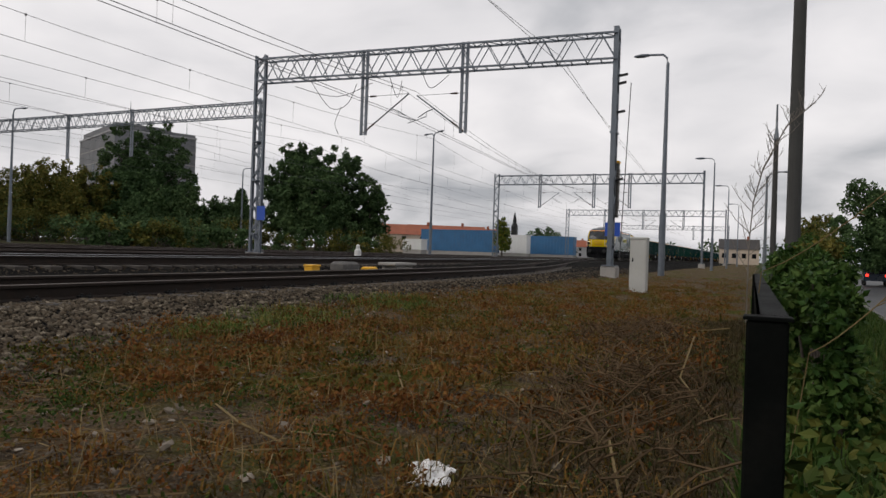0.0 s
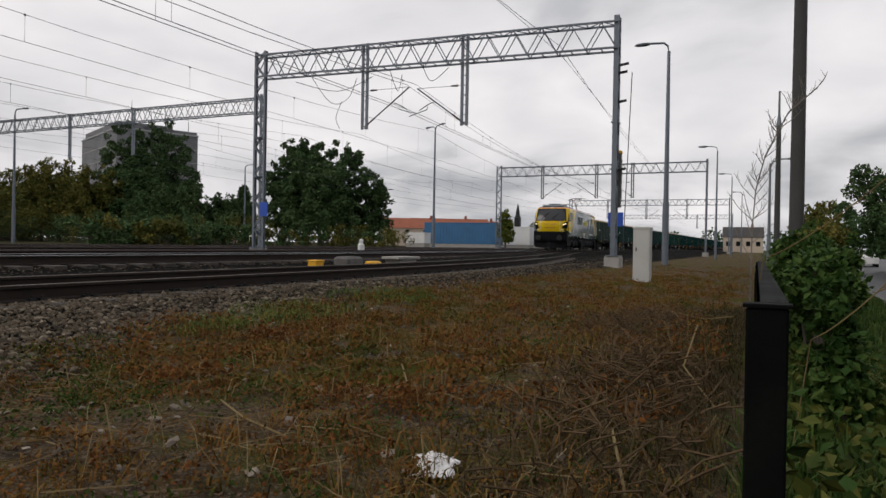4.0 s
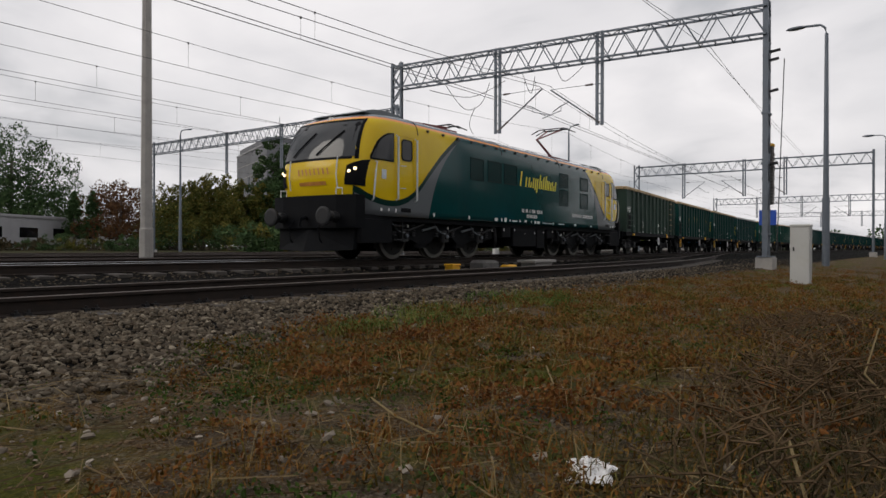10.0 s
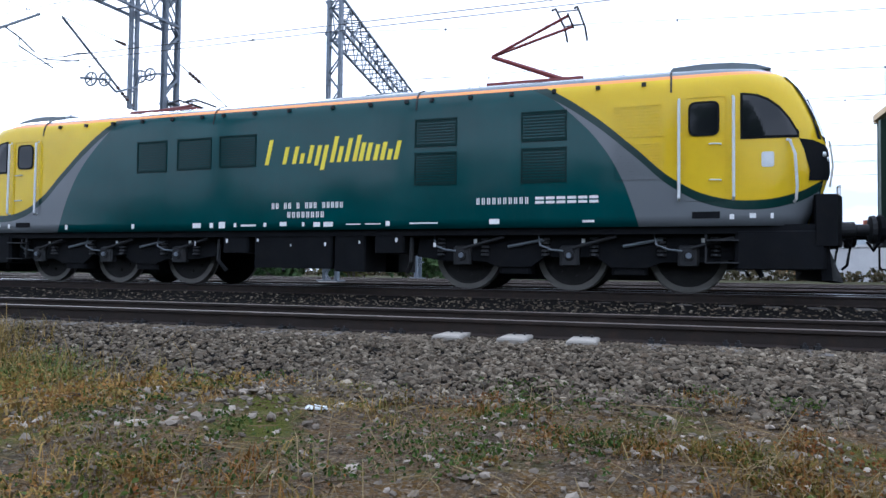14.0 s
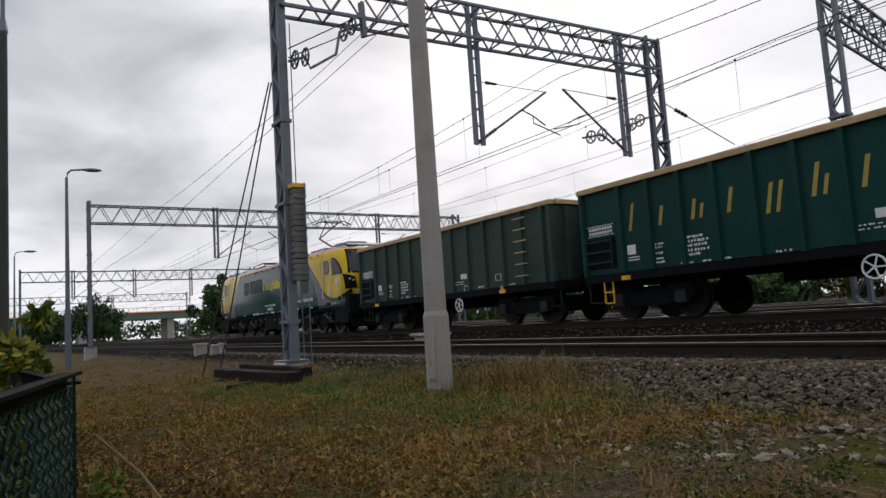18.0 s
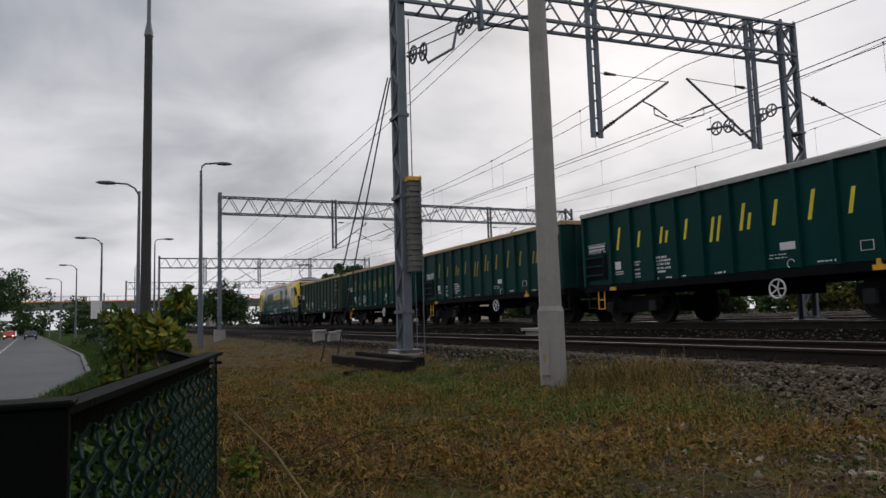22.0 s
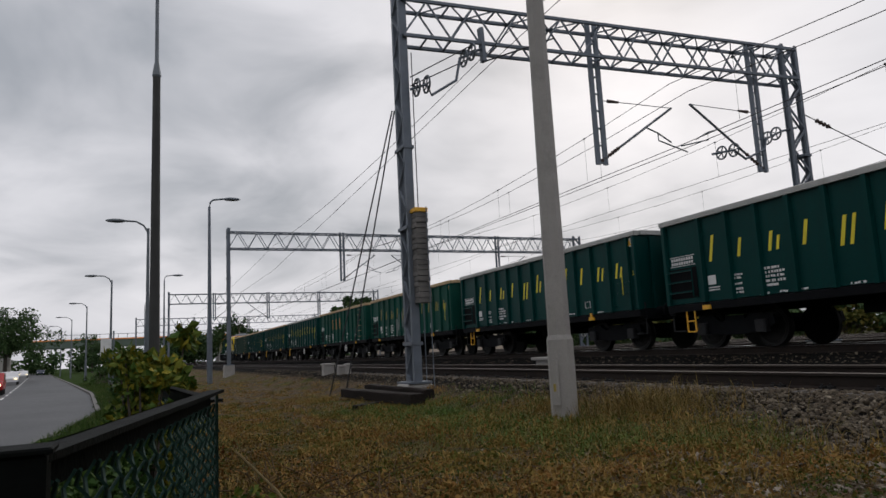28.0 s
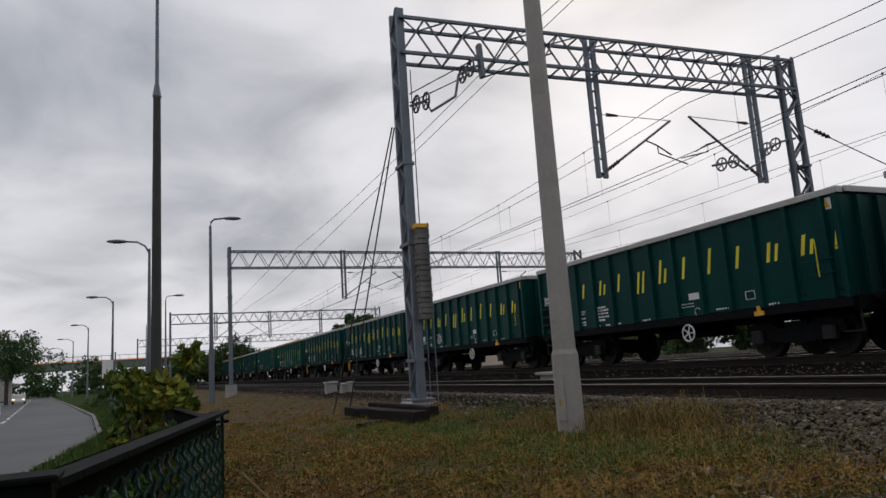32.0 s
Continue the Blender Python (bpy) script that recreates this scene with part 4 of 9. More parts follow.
        nose_panel(bm, ((-0.45, 1.84), (0.45, 1.84), (0.45, 1.93), (-0.45, 1.93)), s, 0.012, 8, 1)
        small = [nose_panel(bm, ((-0.55 + k * 0.14, 2.1), (-0.5 + k * 0.14, 2.1), (-0.46 + k * 0.14, 2.26), (-0.51 + k * 0.14, 2.26)), s, 0.012, 1, 1) for k in range(8)]
        part("front_name_bars", bm, LETTER_WORN, e, "small dull orange bars on the nose")
        # buffer beam, skirt and plough
        bm = B()
        pts = [(8.9, -1.42), (9.2, -1.38), (9.36, -0.9), (9.4, 0), (9.36, 0.9), (9.2, 1.38), (8.9, 1.42)]
        lo = [bm.verts.new((s * x, y, 0.78)) for x, y in pts]
        hi = [bm.verts.new((s * x, y, 1.58)) for x, y in pts]
        bm.faces.new(lo)
        bm.faces.new(hi)
        for k in range(len(pts)):
            bm.faces.new((lo[k], lo[(k + 1) % len(pts)], hi[(k + 1) % len(pts)], hi[k]))
        part("buffer_beam", bm, BLACK, e)
        bm = B()
        for q in (-1, 1):
            v = [bm.verts.new(p) for p in ((s * 9.35, 0, 0.75), (s * 9.1, q * 1.3, 0.8), (s * 9.15, q * 1.25, 0.25), (s * 9.55, 0, 0.2), (s * 9.2, 0, 0.75), (s * 8.95, q * 1.3, 0.8), (s * 9.0, q * 1.25, 0.25), (s * 9.4, 0, 0.2))]
            for f in ((0, 1, 2, 3), (4, 5, 6, 7), (0, 1, 5, 4), (2, 3, 7, 6), (1, 2, 6, 5)):
                bm.faces.new([v[i] for i in f])
        part("snow_plough", bm, BLACK, e)
        bm = B()
        pipe(bm, ((s * 9.38, 0.05, 1.05), (s * 9.6, 0.05, 1.0), (s * 9.62, 0.05, 0.8)), 0.05, 6)
        part("coupler", bm, BLACK, e)
        for q in (-0.5, 0.5):
            bm = B()
            pipe(bm, ((s * 9.36, q, 1.0), (s * 9.55, q, 0.8), (s * 9.5, q, 0.5), (s * 9.42, q, 0.42)), 0.025, 5)
            part("coupling_hose", bm, BLACK, e)
        for q in (-0.95, 0.95):
            bm = B()
            pipe(bm, ((s * 9.3, q - 0.1, 1.58), (s * 9.3, q - 0.1, 1.74), (s * 9.3, q + 0.1, 1.74), (s * 9.3, q + 0.1, 1.58)), 0.016, 5)
            part("step_hoop", bm, WHITE, e)
        # bogie
        c = s * 5.1
        bg = empty("bogie", pose(c, 0, 0))
        bg.parent = e
        for q in (-1, 1):
            bm = B()
            out = [(-2.85, 0.6), (-2.8, 1.0), (2.8, 1.0), (2.85, 0.6), (2.3, 0.52), (1.55, 0.52), (1.3, 0.42), (0.7, 0.42), (0.45, 0.6), (-0.45, 0.6), (-0.7, 0.42), (-1.3, 0.42), (-1.55, 0.52), (-2.3, 0.52)]
            slab_y(bm, out, q * 1.02, q * 1.16)
            part("side_frame", bm, BLACK, bg)
            for ax in (-1.95, 0, 1.95):
                bm = B()
                chamfer_box(bm, ax - 0.17, ax + 0.17, *sorted((q * 1.06, q * 1.26)), 0.46, 0.80, 0.04)
                rod(bm, (ax, q * 1.26, 0.625), (ax, q * 1.3, 0.625), 0.09, 0.08, 12)
                cap = part("axle_box", bm, DARK_STEEL, bg)
                bm = B()
                rod(bm, (ax, q * 1.3, 0.625), (ax, q * 1.33, 0.625), 0.05, 0.045, 12)
                part("end_cap", bm, GALV, cap)
                bm = B()
                pipe(bm, [(ax - 0.55, q * 1.2, 1.0), (ax - 0.5, q * 1.3, 0.8), (ax - 0.3, q * 1.31, 0.72), (ax - 0.1, q * 1.31, 0.7)], 0.018, 5)
                part("brake_hose", bm, GALV_DARK, bg)
                bm = B()
                box(bm, ax + 0.2, ax + 0.26, *sorted((q * 1.165, q * 1.17)), 0.84, 0.92)
                part("label_bar", bm, WHITE, bg)
                for dx in (-0.42, 0.42):
                    bm = B()
                    for k in range(5):
                        rod(bm, (ax + dx, q * 1.18, 0.62 + k * 0.07), (ax + dx, q * 1.18, 0.66 + k * 0.07), 0.085, 0.07, 10)
                    part("spring", bm, DARK_STEEL, bg)
                bm = B()
                rod(bm, (ax + 0.05, q * 1.27, 0.75), (ax + 0.8, q * 1.3, 0.95), 0.03, None, 8)
                part("damper", bm, DARK_STEEL, bg)
        for mx in (-1.0, 1.0):
            bm = B()
            chamfer_box(bm, mx - 0.72, mx + 0.72, -0.62, 0.62, 0.2, 0.95, 0.12)
            part("motor_block", bm, BLACK, bg)
            for q in (-1, 1):
                bm = B()
                chamfer_box(bm, mx - 0.3, mx + 0.3, *sorted((q * 0.7, q * 1.12)), 0.3, 0.6, 0.06)
                part("brake_unit", bm, BLACK, bg)
                bm = B()
                rod(bm, (mx - 0.1, q * 1.2, 0.78), (mx + 0.55, q * 1.22, 0.9), 0.028, None, 8)
                part("traction_damper", bm, GALV_DARK, bg)
        for ex in (-2.95, 2.95):
            bm = B()
            pipe(bm, ((ex, -1.2, 0.95), (ex, -1.22, 0.5), (ex * 1.04, -1.1, 0.3)), 0.045, 6)
            pipe(bm, ((ex, 1.2, 0.95), (ex, 1.22, 0.5), (ex * 1.04, 1.1, 0.3)), 0.045, 6)
            tagged(part("sand_pipe", bm, DARK_STEEL, bg), kind="stuff")
        wm = WHEEL_ME
        for ax in (-1.95, 0, 1.95):
            ws = empty("wheelset", pose(ax, 0, 0.625))
            ws.parent = bg
            for q in (-1, 1):
                part_mesh("wheel", wm, ws, pose(0, q * 0.76, 0, 0, 0, 180 if q < 0 else 0))
            bm = B()
            rod(bm, (0, -0.75, 0), (0, 0.75, 0), 0.09, None, 10)
            part("axle", bm, BLACK, ws)
            loco_wheels.append(ws)
    # underframe between and over the bogies
    bm = B()
    box(bm, -9.0, 9.0, -1.38, 1.38, 0.98, 1.12)
    part("underframe", bm, BLACK, e)
    for s in (-1, 1):
        bm = B()
        chamfer_box(bm, *sorted((s * 7.75, s * 9.05)), -1.4, 1.4, 0.42, 1.05, 0.05)
        part("front_tank", bm, BLACK, e)
    for x0, x1, z0 in ((-1.95, -1.35, 0.66), (-1.2, 0.55, 0.36), (0.6, 1.25, 0.3), (1.45, 2.05, 0.66)):
        for y0, y1 in ((-1.36, -0.3), (0.3, 1.36)):
            bm = B()
            chamfer_box(bm, x0, x1, y0, y1, z0, 1.05, 0.03)
            part("equipment_box", bm, BLACK, e)
    bm = B()
    small_marks(bm, rng, -3.0, 3.0, 0.75, 0.95, -1.37, 8, (0.02, 0.05), (0.03, 0.1))
    tagged(part("underframe_marking", bm, WHITE, e), "small white bars on the underframe", kind="stuff")
    # pantographs: the rear one raised
    pantograph(e, -4.3, False)
    pantograph(e, 4.3, True)
    for x in (2.83, 3.04, 3.32, 3.99, -5.9, 5.9):
        bm = B()
        insulator(bm, (x, 0.2, 3.8), (x, 0.2, 4.12), 0.06, 4)
        part("roof_insulator", bm, INSUL, e)
    return e


def side_y(x, z):
    """Half-width of the body where the nose narrows."""
    w = interp(z, ZL, WL)
    lo, hi = 0.0, w
    for _ in range(18):
        mid = (lo + hi) / 2
        if nose_x(mid, z) >= x:
            lo = mid
        else:
            hi = mid
    return lo


def cab_window(e, y, s, grow, off, name, mat):
    """The cab's side window with its curved front edge, bent to the body."""
    z0, xs = 2.51 - grow, (7.86, 8.05, 8.22, 8.38, 8.52, 8.64)
    top = (3.18, 3.15, 3.07, 2.94, 2.76, 2.54)
    bm = B()
    rows = []
    for k in range(25):
        x = 7.86 - grow + (0.78 + 2 * grow) * k / 24
        z1 = interp(min(max(x - grow * 0.6, 7.86), 8.64), xs, top) + grow
        rows.append([bm.verts.new((s * x, math.copysign(side_y(x, z0 + (z1 - z0) * v / 8) + off, y), z0 + (z1 - z0) * v / 8)) for v in range(9)])
    for a, b in zip(rows, rows[1:]):
        for v in range(8):
            bm.faces.new((a[v], b[v], b[v + 1], a[v + 1]))
    edge = [e2 for e2 in bm.edges if e2.is_boundary]
    r = bmesh.ops.extrude_edge_only(bm, edges=edge)
    for v in [g for g in r["geom"] if isinstance(g, bmesh.types.BMVert)]:
        v.co.y -= math.copysign(off + 0.02, y)
    return part(name, bm, mat, e, smooth=False)


def ring_panel(bm, outer, inner, y, s, t=0.008):
    o = y + math.copysign(t, y)
    a, b = [bm.verts.new((s * x, o, z)) for x, z in outer], [bm.verts.new((s * x, o, z)) for x, z in inner]
    c = [bm.verts.new((s * x, y, z)) for x, z in outer]
    d = [bm.verts.new((s * x, y, z)) for x, z in inner]
    n = len(outer)
    for k in range(n):
        j = (k + 1) % n
        bm.faces.new((a[k], a[j], b[j], b[k]))
        bm.faces.new((a[k], c[k], c[j], a[j]))
        bm.faces.new((b[k], b[j], d[j], d[k]))
    return bm


def grille(e, x0, x1, z0, z1, y, mat):
    o = y + math.copysign(0.012, y)
    bm = B()
    for a, b, c, d in ((x0, x1, z1 - 0.03, z1), (x0, x1, z0, z0 + 0.03), (x0, x0 + 0.03, z0 + 0.03, z1 - 0.03), (x1 - 0.03, x1, z0 + 0.03, z1 - 0.03)):
        box(bm, a, b, *sorted((y, o)), c, d)
    n = int((z1 - z0) / 0.05)
    for k in range(1, n):
        z = z0 + (z1 - z0) * k / n
        box(bm, x0 + 0.03, x1 - 0.03, *sorted((y, y + math.copysign(0.007, y))), z - 0.014, z + 0.012)
    part("vent_grille", bm, mat, e)


def pantograph(e, x, up):
    p = empty("pantograph", pose(x, 0, 3.8))
    p.parent = e
    bm = B()
    for y in (-0.5, 0.5):
        beam(bm, (-0.9, y, 0.14), (0.9, y, 0.14), 0.05)
    for q in (-0.9, 0.0, 0.9):
        beam(bm, (q, -0.5, 0.14), (q, 0.5, 0.14), 0.05)
    part("base_frame", bm, RED, p)
    for q in (-0.85, 0.85):
        for y in (-0.5, 0.5):
            bm = B()
            insulator(bm, (q, y, -0.02), (q, y, 0.13), 0.05, 3)
            part("foot_insulator", bm, INSUL, p)
    knee, head = (Vector((-0.95, 0, 0.84)), Vector((0.62, 0, 1.4))) if up else (Vector((-1.1, 0, 0.24)), Vector((0.7, 0, 0.27)))
    root = Vector((0.75, 0, 0.16))
    bm = B()
    rod(bm, root, knee, 0.055, 0.042, 8)
    part("lower_arm", bm, RED, p)
    bm = B()
    for y in (-0.1, 0.1):
        rod(bm, knee, head + Vector((0, y * 3, 0)), 0.03, None, 6)
    part("upper_arm", bm, RED, p)
    bm = B()
    for dx in (-0.2, 0.2):
        pipe(bm, [head + Vector((dx, y, 0.06 - 0.16 * max(0, abs(y) - 0.55) / 0.35)) for y in (-0.9, -0.75, -0.55, 0, 0.55, 0.75, 0.9)], 0.022, 6)
    for y in (-0.4, 0.4):
        rod(bm, head + Vector((-0.2, y, 0.05)), head + Vector((0.2, y, 0.05)), 0.015, None, 5)
    rod(bm, head + Vector((0, -0.4, 0)), head + Vector((0, 0.4, 0)), 0.02, None, 5)
    part("collector_head", bm, DARK_STEEL, p)


WHEEL_ME = wheel_mesh()
loco = build_loco()

# ---- the open wagons ----
WHEEL_SM = wheel_mesh(0.46, 0.08)
WHEEL_SM.materials[1] = WHEEL
WAGON_PITCH = 12.34


def build_wagon(kind, seed):
    """kind: paint, rim, letters (bars), end-door ladder."""
    paint, rim, letters, label = kind
    rng = random.Random(seed)
    e = empty("open_wagon", pose(0, 0, 0), label, "freight wagon", "wagons of the freight train")
    L, Y, z0, z1 = 5.62, 1.38, 1.12, 3.2
    # tub: floor, sides, ends
    for q in (-1, 1):
        bm = B()
        box(bm, -L, L, *sorted((q * (Y - 0.05), q * Y)), z0, z1)
        side = part("side_wall", bm, paint, e)
        for k in range(-1, 13):
            x = -4.32 + 0.87 * k if 0 <= k < 12 else (-L + 0.06 if k < 0 else L - 0.06)
            x *= -q
            bm = B()
            v = ((x - 0.07, 0), (x + 0.07, 0), (x + 0.05, 0.09), (x - 0.05, 0.09))
            lo = [bm.verts.new((a, q * (Y + b), z0 - 0.02)) for a, b in v]
            hi = [bm.verts.new((a, q * (Y + b), z1 - 0.05)) for a, b in v]
            for i in range(4):
                bm.faces.new((lo[i], lo[(i + 1) % 4], hi[(i + 1) % 4], hi[i]))
            bm.faces.new(lo)
            bm.faces.new(hi)
            part("rib", bm, paint, side)
        bm = B()
        chamfer_box(bm, -L - 0.05, L + 0.05, *sorted((q * (Y - 0.09), q * (Y + 0.1))), z1 - 0.06, z1 + 0.07, 0.02)
        part("top_rim", bm, rim, e)
        bm = B()
        box(bm, -L, L, *sorted((q * (Y - 0.12), q * (Y + 0.06))), z0 - 0.2, z0 - 0.02)
        part("sole_bar", bm, BLACK, e)
        for s in (-1, 1):
            bm = B()
            for a in (4.6, 5.45):
                pipe(bm, ((s * a, q * Y, 1.25), (s * a, q * (Y + 0.12), 1.27), (s * a, q * (Y + 0.12), 2.1), (s * a, q * Y, 2.12)), 0.014, 5)
            if s * q > 0:
                for z in (1.4, 1.66, 1.92):
                    beam(bm, (s * 4.6, q * (Y + 0.12), z), (s * 5.45, q * (Y + 0.12), z), 0.035)
                part("ladder", bm, paint, e)
                # flat black sheet behind the rungs, painting the shade of a hollow
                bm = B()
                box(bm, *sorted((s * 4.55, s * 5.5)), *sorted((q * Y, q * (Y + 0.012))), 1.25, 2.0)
                part("ladder_shade_sheet", bm, BLACK, e)
                bm = B()
                for z in (0.42, 0.68):
                    beam(bm, (s * 4.72, q * (Y + 0.03), z), (s * 5.0, q * (Y + 0.03), z), 0.03)
                for a in (4.72, 5.0):
                    beam(bm, (s * a, q * (Y + 0.03), 0.42), (s * a, q * (Y + 0.03), 0.98), 0.03)
                part("yellow_step", bm, YBOX if letters == "word" else DARK_STEEL, e)
            else:
                for z in (1.62, 1.9):
                    beam(bm, (s * 4.75, q * (Y + 0.12), z), (s * 5.4, q * (Y + 0.12), z), 0.02)
                part("grab_rail", bm, paint, e)
        bm = B()
        m = Matrix.Translation((-q * 1.2, q * (Y + 0.08), 0.7)) @ Euler((radians(90), 0, 0)).to_matrix().to_4x4()
        pipe(bm, [m @ Vector((0.2 * math.cos(a), 0.2 * math.sin(a), 0)) for a in [k * math.tau / 16 for k in range(17)]], 0.02, 5)
        for k in range(5):
            a = k * math.tau / 5
            beam(bm, m @ Vector((0, 0, 0)), m @ Vector((0.2 * math.cos(a), 0.2 * math.sin(a), 0)), 0.025)
        part("brake_wheel", bm, WHITE, e)
        for px in (-4.25, 3.42):
            bm = B()
            box(bm, px - 0.125, px + 0.125, *sorted((q * (Y + 0.02), q * (Y + 0.1))), 0.93, 1.03)
            if px > 0:
                box(bm, px - 0.045, px + 0.045, *sorted((q * (Y + 0.03), q * (Y + 0.1))), 1.029, 1.14)
            part("jacking_pad", bm, YBOX, e)
    for s in (-1, 1):
        bm = B()
        box(bm, *sorted((s * L, s * (L - 0.05))), -Y + 0.05, Y - 0.05, z0, z1)
        end = part("end_wall", bm, paint, e)
        for y in (-0.9, -0.3, 0.3, 0.9):
            bm = B()
            box(bm, *sorted((s * L, s * (L + 0.09))), y - 0.07, y + 0.07, z0, z1 - 0.1)
            part("end_rib", bm, paint, end)
        bm = B()
        chamfer_box(bm, *sorted((s * (L - 0.09), s * (L + 0.1))), -Y + 0.09, Y - 0.09, z1 - 0.05, z1 + 0.075, 0.02)
        part("end_rim", bm, rim, e)
        bm = B()
        box(bm, *sorted((s * (L - 0.1), s * (L + 0.12))), -1.3, 1.3, 0.85, 1.12)
        part("head_stock", bm, BLACK, e)
        for y in (-0.88, 0.88):
            bm = B()
            m = Matrix.Translation((s * (L + 0.1), y, 1.05)) @ Euler((0, radians(90 * s), 0)).to_matrix().to_4x4()
            lathe(bm, ((0.12, 0), (0.12, 0.2), (0.08, 0.22), (0.08, 0.38), (0.21, 0.4), (0.22, 0.46)), 12, m)
            part("buffer", bm, BLACK, e)
            bm = B()
            beam(bm, (s * (L + 0.02), y * 1.45, 0.45), (s * (L + 0.02), y * 1.45, 1.3), 0.03)
            beam(bm, (s * (L - 0.4), y * 1.45, 0.45), (s * (L + 0.02), y * 1.45, 0.45), 0.03)
            part("shunter_step", bm, DARK_STEEL, e)
        bm = B()
        pipe(bm, ((s * (L + 0.1), 0, 1.0), (s * (L + 0.3), 0, 0.95), (s * (L + 0.42), 0, 0.75), (s * (L + 0.5), 0, 0.9)), 0.035, 6)
        part("coupler", bm, BLACK, e)
        # bogie
        bg = empty("bogie", pose(s * 3.9, 0, 0))
        bg.parent = e
        for q in (-1, 1):
            bm = B()
            slab_y(bm, [(-1.25, 0.5), (-1.2, 0.72), (-0.6, 0.78), (-0.35, 0.62), (0.35, 0.62), (0.6, 0.78), (1.2, 0.72), (1.25, 0.5), (0.75, 0.36), (0.3, 0.3), (-0.3, 0.3), (-0.75, 0.36)], q * 0.98, q * 1.1)
            part("side_frame", bm, BLACK, bg)
            for ax in (-0.9, 0.9):
                bm = B()
                chamfer_box(bm, ax - 0.15, ax + 0.15, *sorted((q * 1.0, q * 1.2)), 0.33, 0.62, 0.03)
                part("axle_box", bm, DARK_STEEL, bg)
                part_mesh("wheel", WHEEL_SM, bg, pose(ax, q * 0.76, 0.46, 0, 0, 180 if q < 0 else 0))
        bm = B()
        box(bm, -0.3, 0.3, -1.0, 1.0, 0.45, 0.75)
        part("bolster", bm, BLACK, bg)
    bm = B()
    box(bm, -L + 0.05, L - 0.05, -Y + 0.05, Y - 0.05, z0 + 0.02, z0 + 0.1)
    part("floor_plate", bm, paint, e)
    bm = B()
    for y in (-0.35, 0.35):
        beam(bm, (-L, y, 0.95), (L, y, 0.95), 0.12, 0.25)
    box(bm, -1.0, 1.0, -0.5, 0.3, 0.6, 0.82)
    part("centre_sill", bm, BLACK, e)
    Yo = -Y - 0.003
    if paint is WAGON_OLIVE or letters == "short":
        for z in (1.35, 1.68, 2.0, 2.32, 2.64, 2.95):
            bm = B()
            beam(bm, (4.1, -Y - 0.1, z), (4.62, -Y - 0.1, z), 0.03)
            part("rung", bm, RIM_TAN, e)
    if letters in ("word", "tag"):
        for k, (up, drop, second) in enumerate(((0.62, 0, 0), (0.42, 0, 0), (0.42, 0, 0.3), (0.5, 0, 0), (0.42, 0.16, 0.42), (0.6, 0, 0.36), (0.54, 0, 0), (0.6, 0, 0), (0.5, 0, 0), (0.42, 0, 0.36), (0.42, 0, 0.3), (0.42, 0, 0))):
            x = -4.32 + 0.87 * k + (0.22 if k < 11 else 0.12)
            if second:
                bm = B()
                word_bars(bm, x + 0.21, 2.05, 1.0, ((0, second, drop),), Yo, 0.22, 0.075)
                part("yellow_bar", bm, LETTER if rim is RIM_PALE else LETTER_DULL, e)
            bm = B()
            word_bars(bm, x, 2.05, 1.0, ((0, up, drop),), Yo, 0.22, 0.085)
            part("yellow_bar", bm, LETTER if rim is RIM_PALE else LETTER_DULL, e)
    elif letters == "short":
        for k, x in enumerate((-2.3, -1.4, -0.5)):
            bm = B()
            word_bars(bm, x, 2.0, 1.0, ((0, 0.72, 0),), Yo, 0.0, 0.16)
            part("orange_bar", bm, LETTER_WORN, e)
    if letters == "tag":
        # sprayed silver patches: plain blotches over the lower bays
        for k, (x0, x1, z0, z1) in enumerate(((-1.95, -1.2, 1.2, 2.0), (-1.25, -0.55, 1.35, 2.35), (-0.6, 0.25, 1.18, 2.1), (0.2, 0.95, 1.3, 2.45), (0.9, 1.75, 1.22, 2.0))):
            bm = B()
            cx, cz, n2 = (x0 + x1) / 2, (z0 + z1) / 2, 16
            slab_y(bm, [(cx + (x1 - x0) * 0.5 * math.cos(i * math.tau / n2) * (1 + 0.22 * math.sin(3 * i + k)), cz + (z1 - z0) * 0.5 * math.sin(i * math.tau / n2) * (1 + 0.18 * math.cos(2 * i + k))) for i in range(n2)], Yo - 0.004, Yo)
            part("spray_patch", bm, SPRAY, e, "pale silver sprayed patch")
    bm = B()
    # plate rows: sender box, data column, axle sign, load table, inspection grid
    for z in (2.1, 2.2):
        for k in range(9):
            box(bm, -5.4 + k * 0.088, -5.34 + k * 0.088, Yo - 0.005, Yo, z, z + 0.07)
    for z0, z1 in ((2.06, 2.075), (2.295, 2.31)):
        box(bm, -5.45, -4.58, Yo - 0.005, Yo, z0, z1)
    box(bm, -4.2, -3.95, Yo - 0.005, Yo, 1.5, 1.72)
    for z in (1.36, 1.42):
        box(bm, -4.2, -3.85, Yo - 0.005, Yo, z, z + 0.025)
    for z, w in ((1.62, 0.3), (1.55, 0.24), (1.42, 0.26), (1.3, 0.28), (1.22, 0.3)):
        small_marks(bm, rng, -3.45, -3.45 + w, z, z + 0.05, Yo, 5, (0.03, 0.05), (0.035, 0.05))
    for z, w in ((1.66, 0.5), (1.57, 0.62), (1.48, 0.58), (1.38, 0.62), (1.29, 0.4)):
        small_marks(bm, rng, -2.62, -2.62 + w, z, z + 0.06, Yo, 8, (0.03, 0.06), (0.045, 0.06))
    box(bm, 1.28, 1.66, Yo - 0.005, Yo, 1.5, 1.66)
    for z in (1.33, 1.4):
        small_marks(bm, rng, 0.95, 1.4, z, z + 0.03, Yo, 6, (0.03, 0.06), (0.02, 0.03))
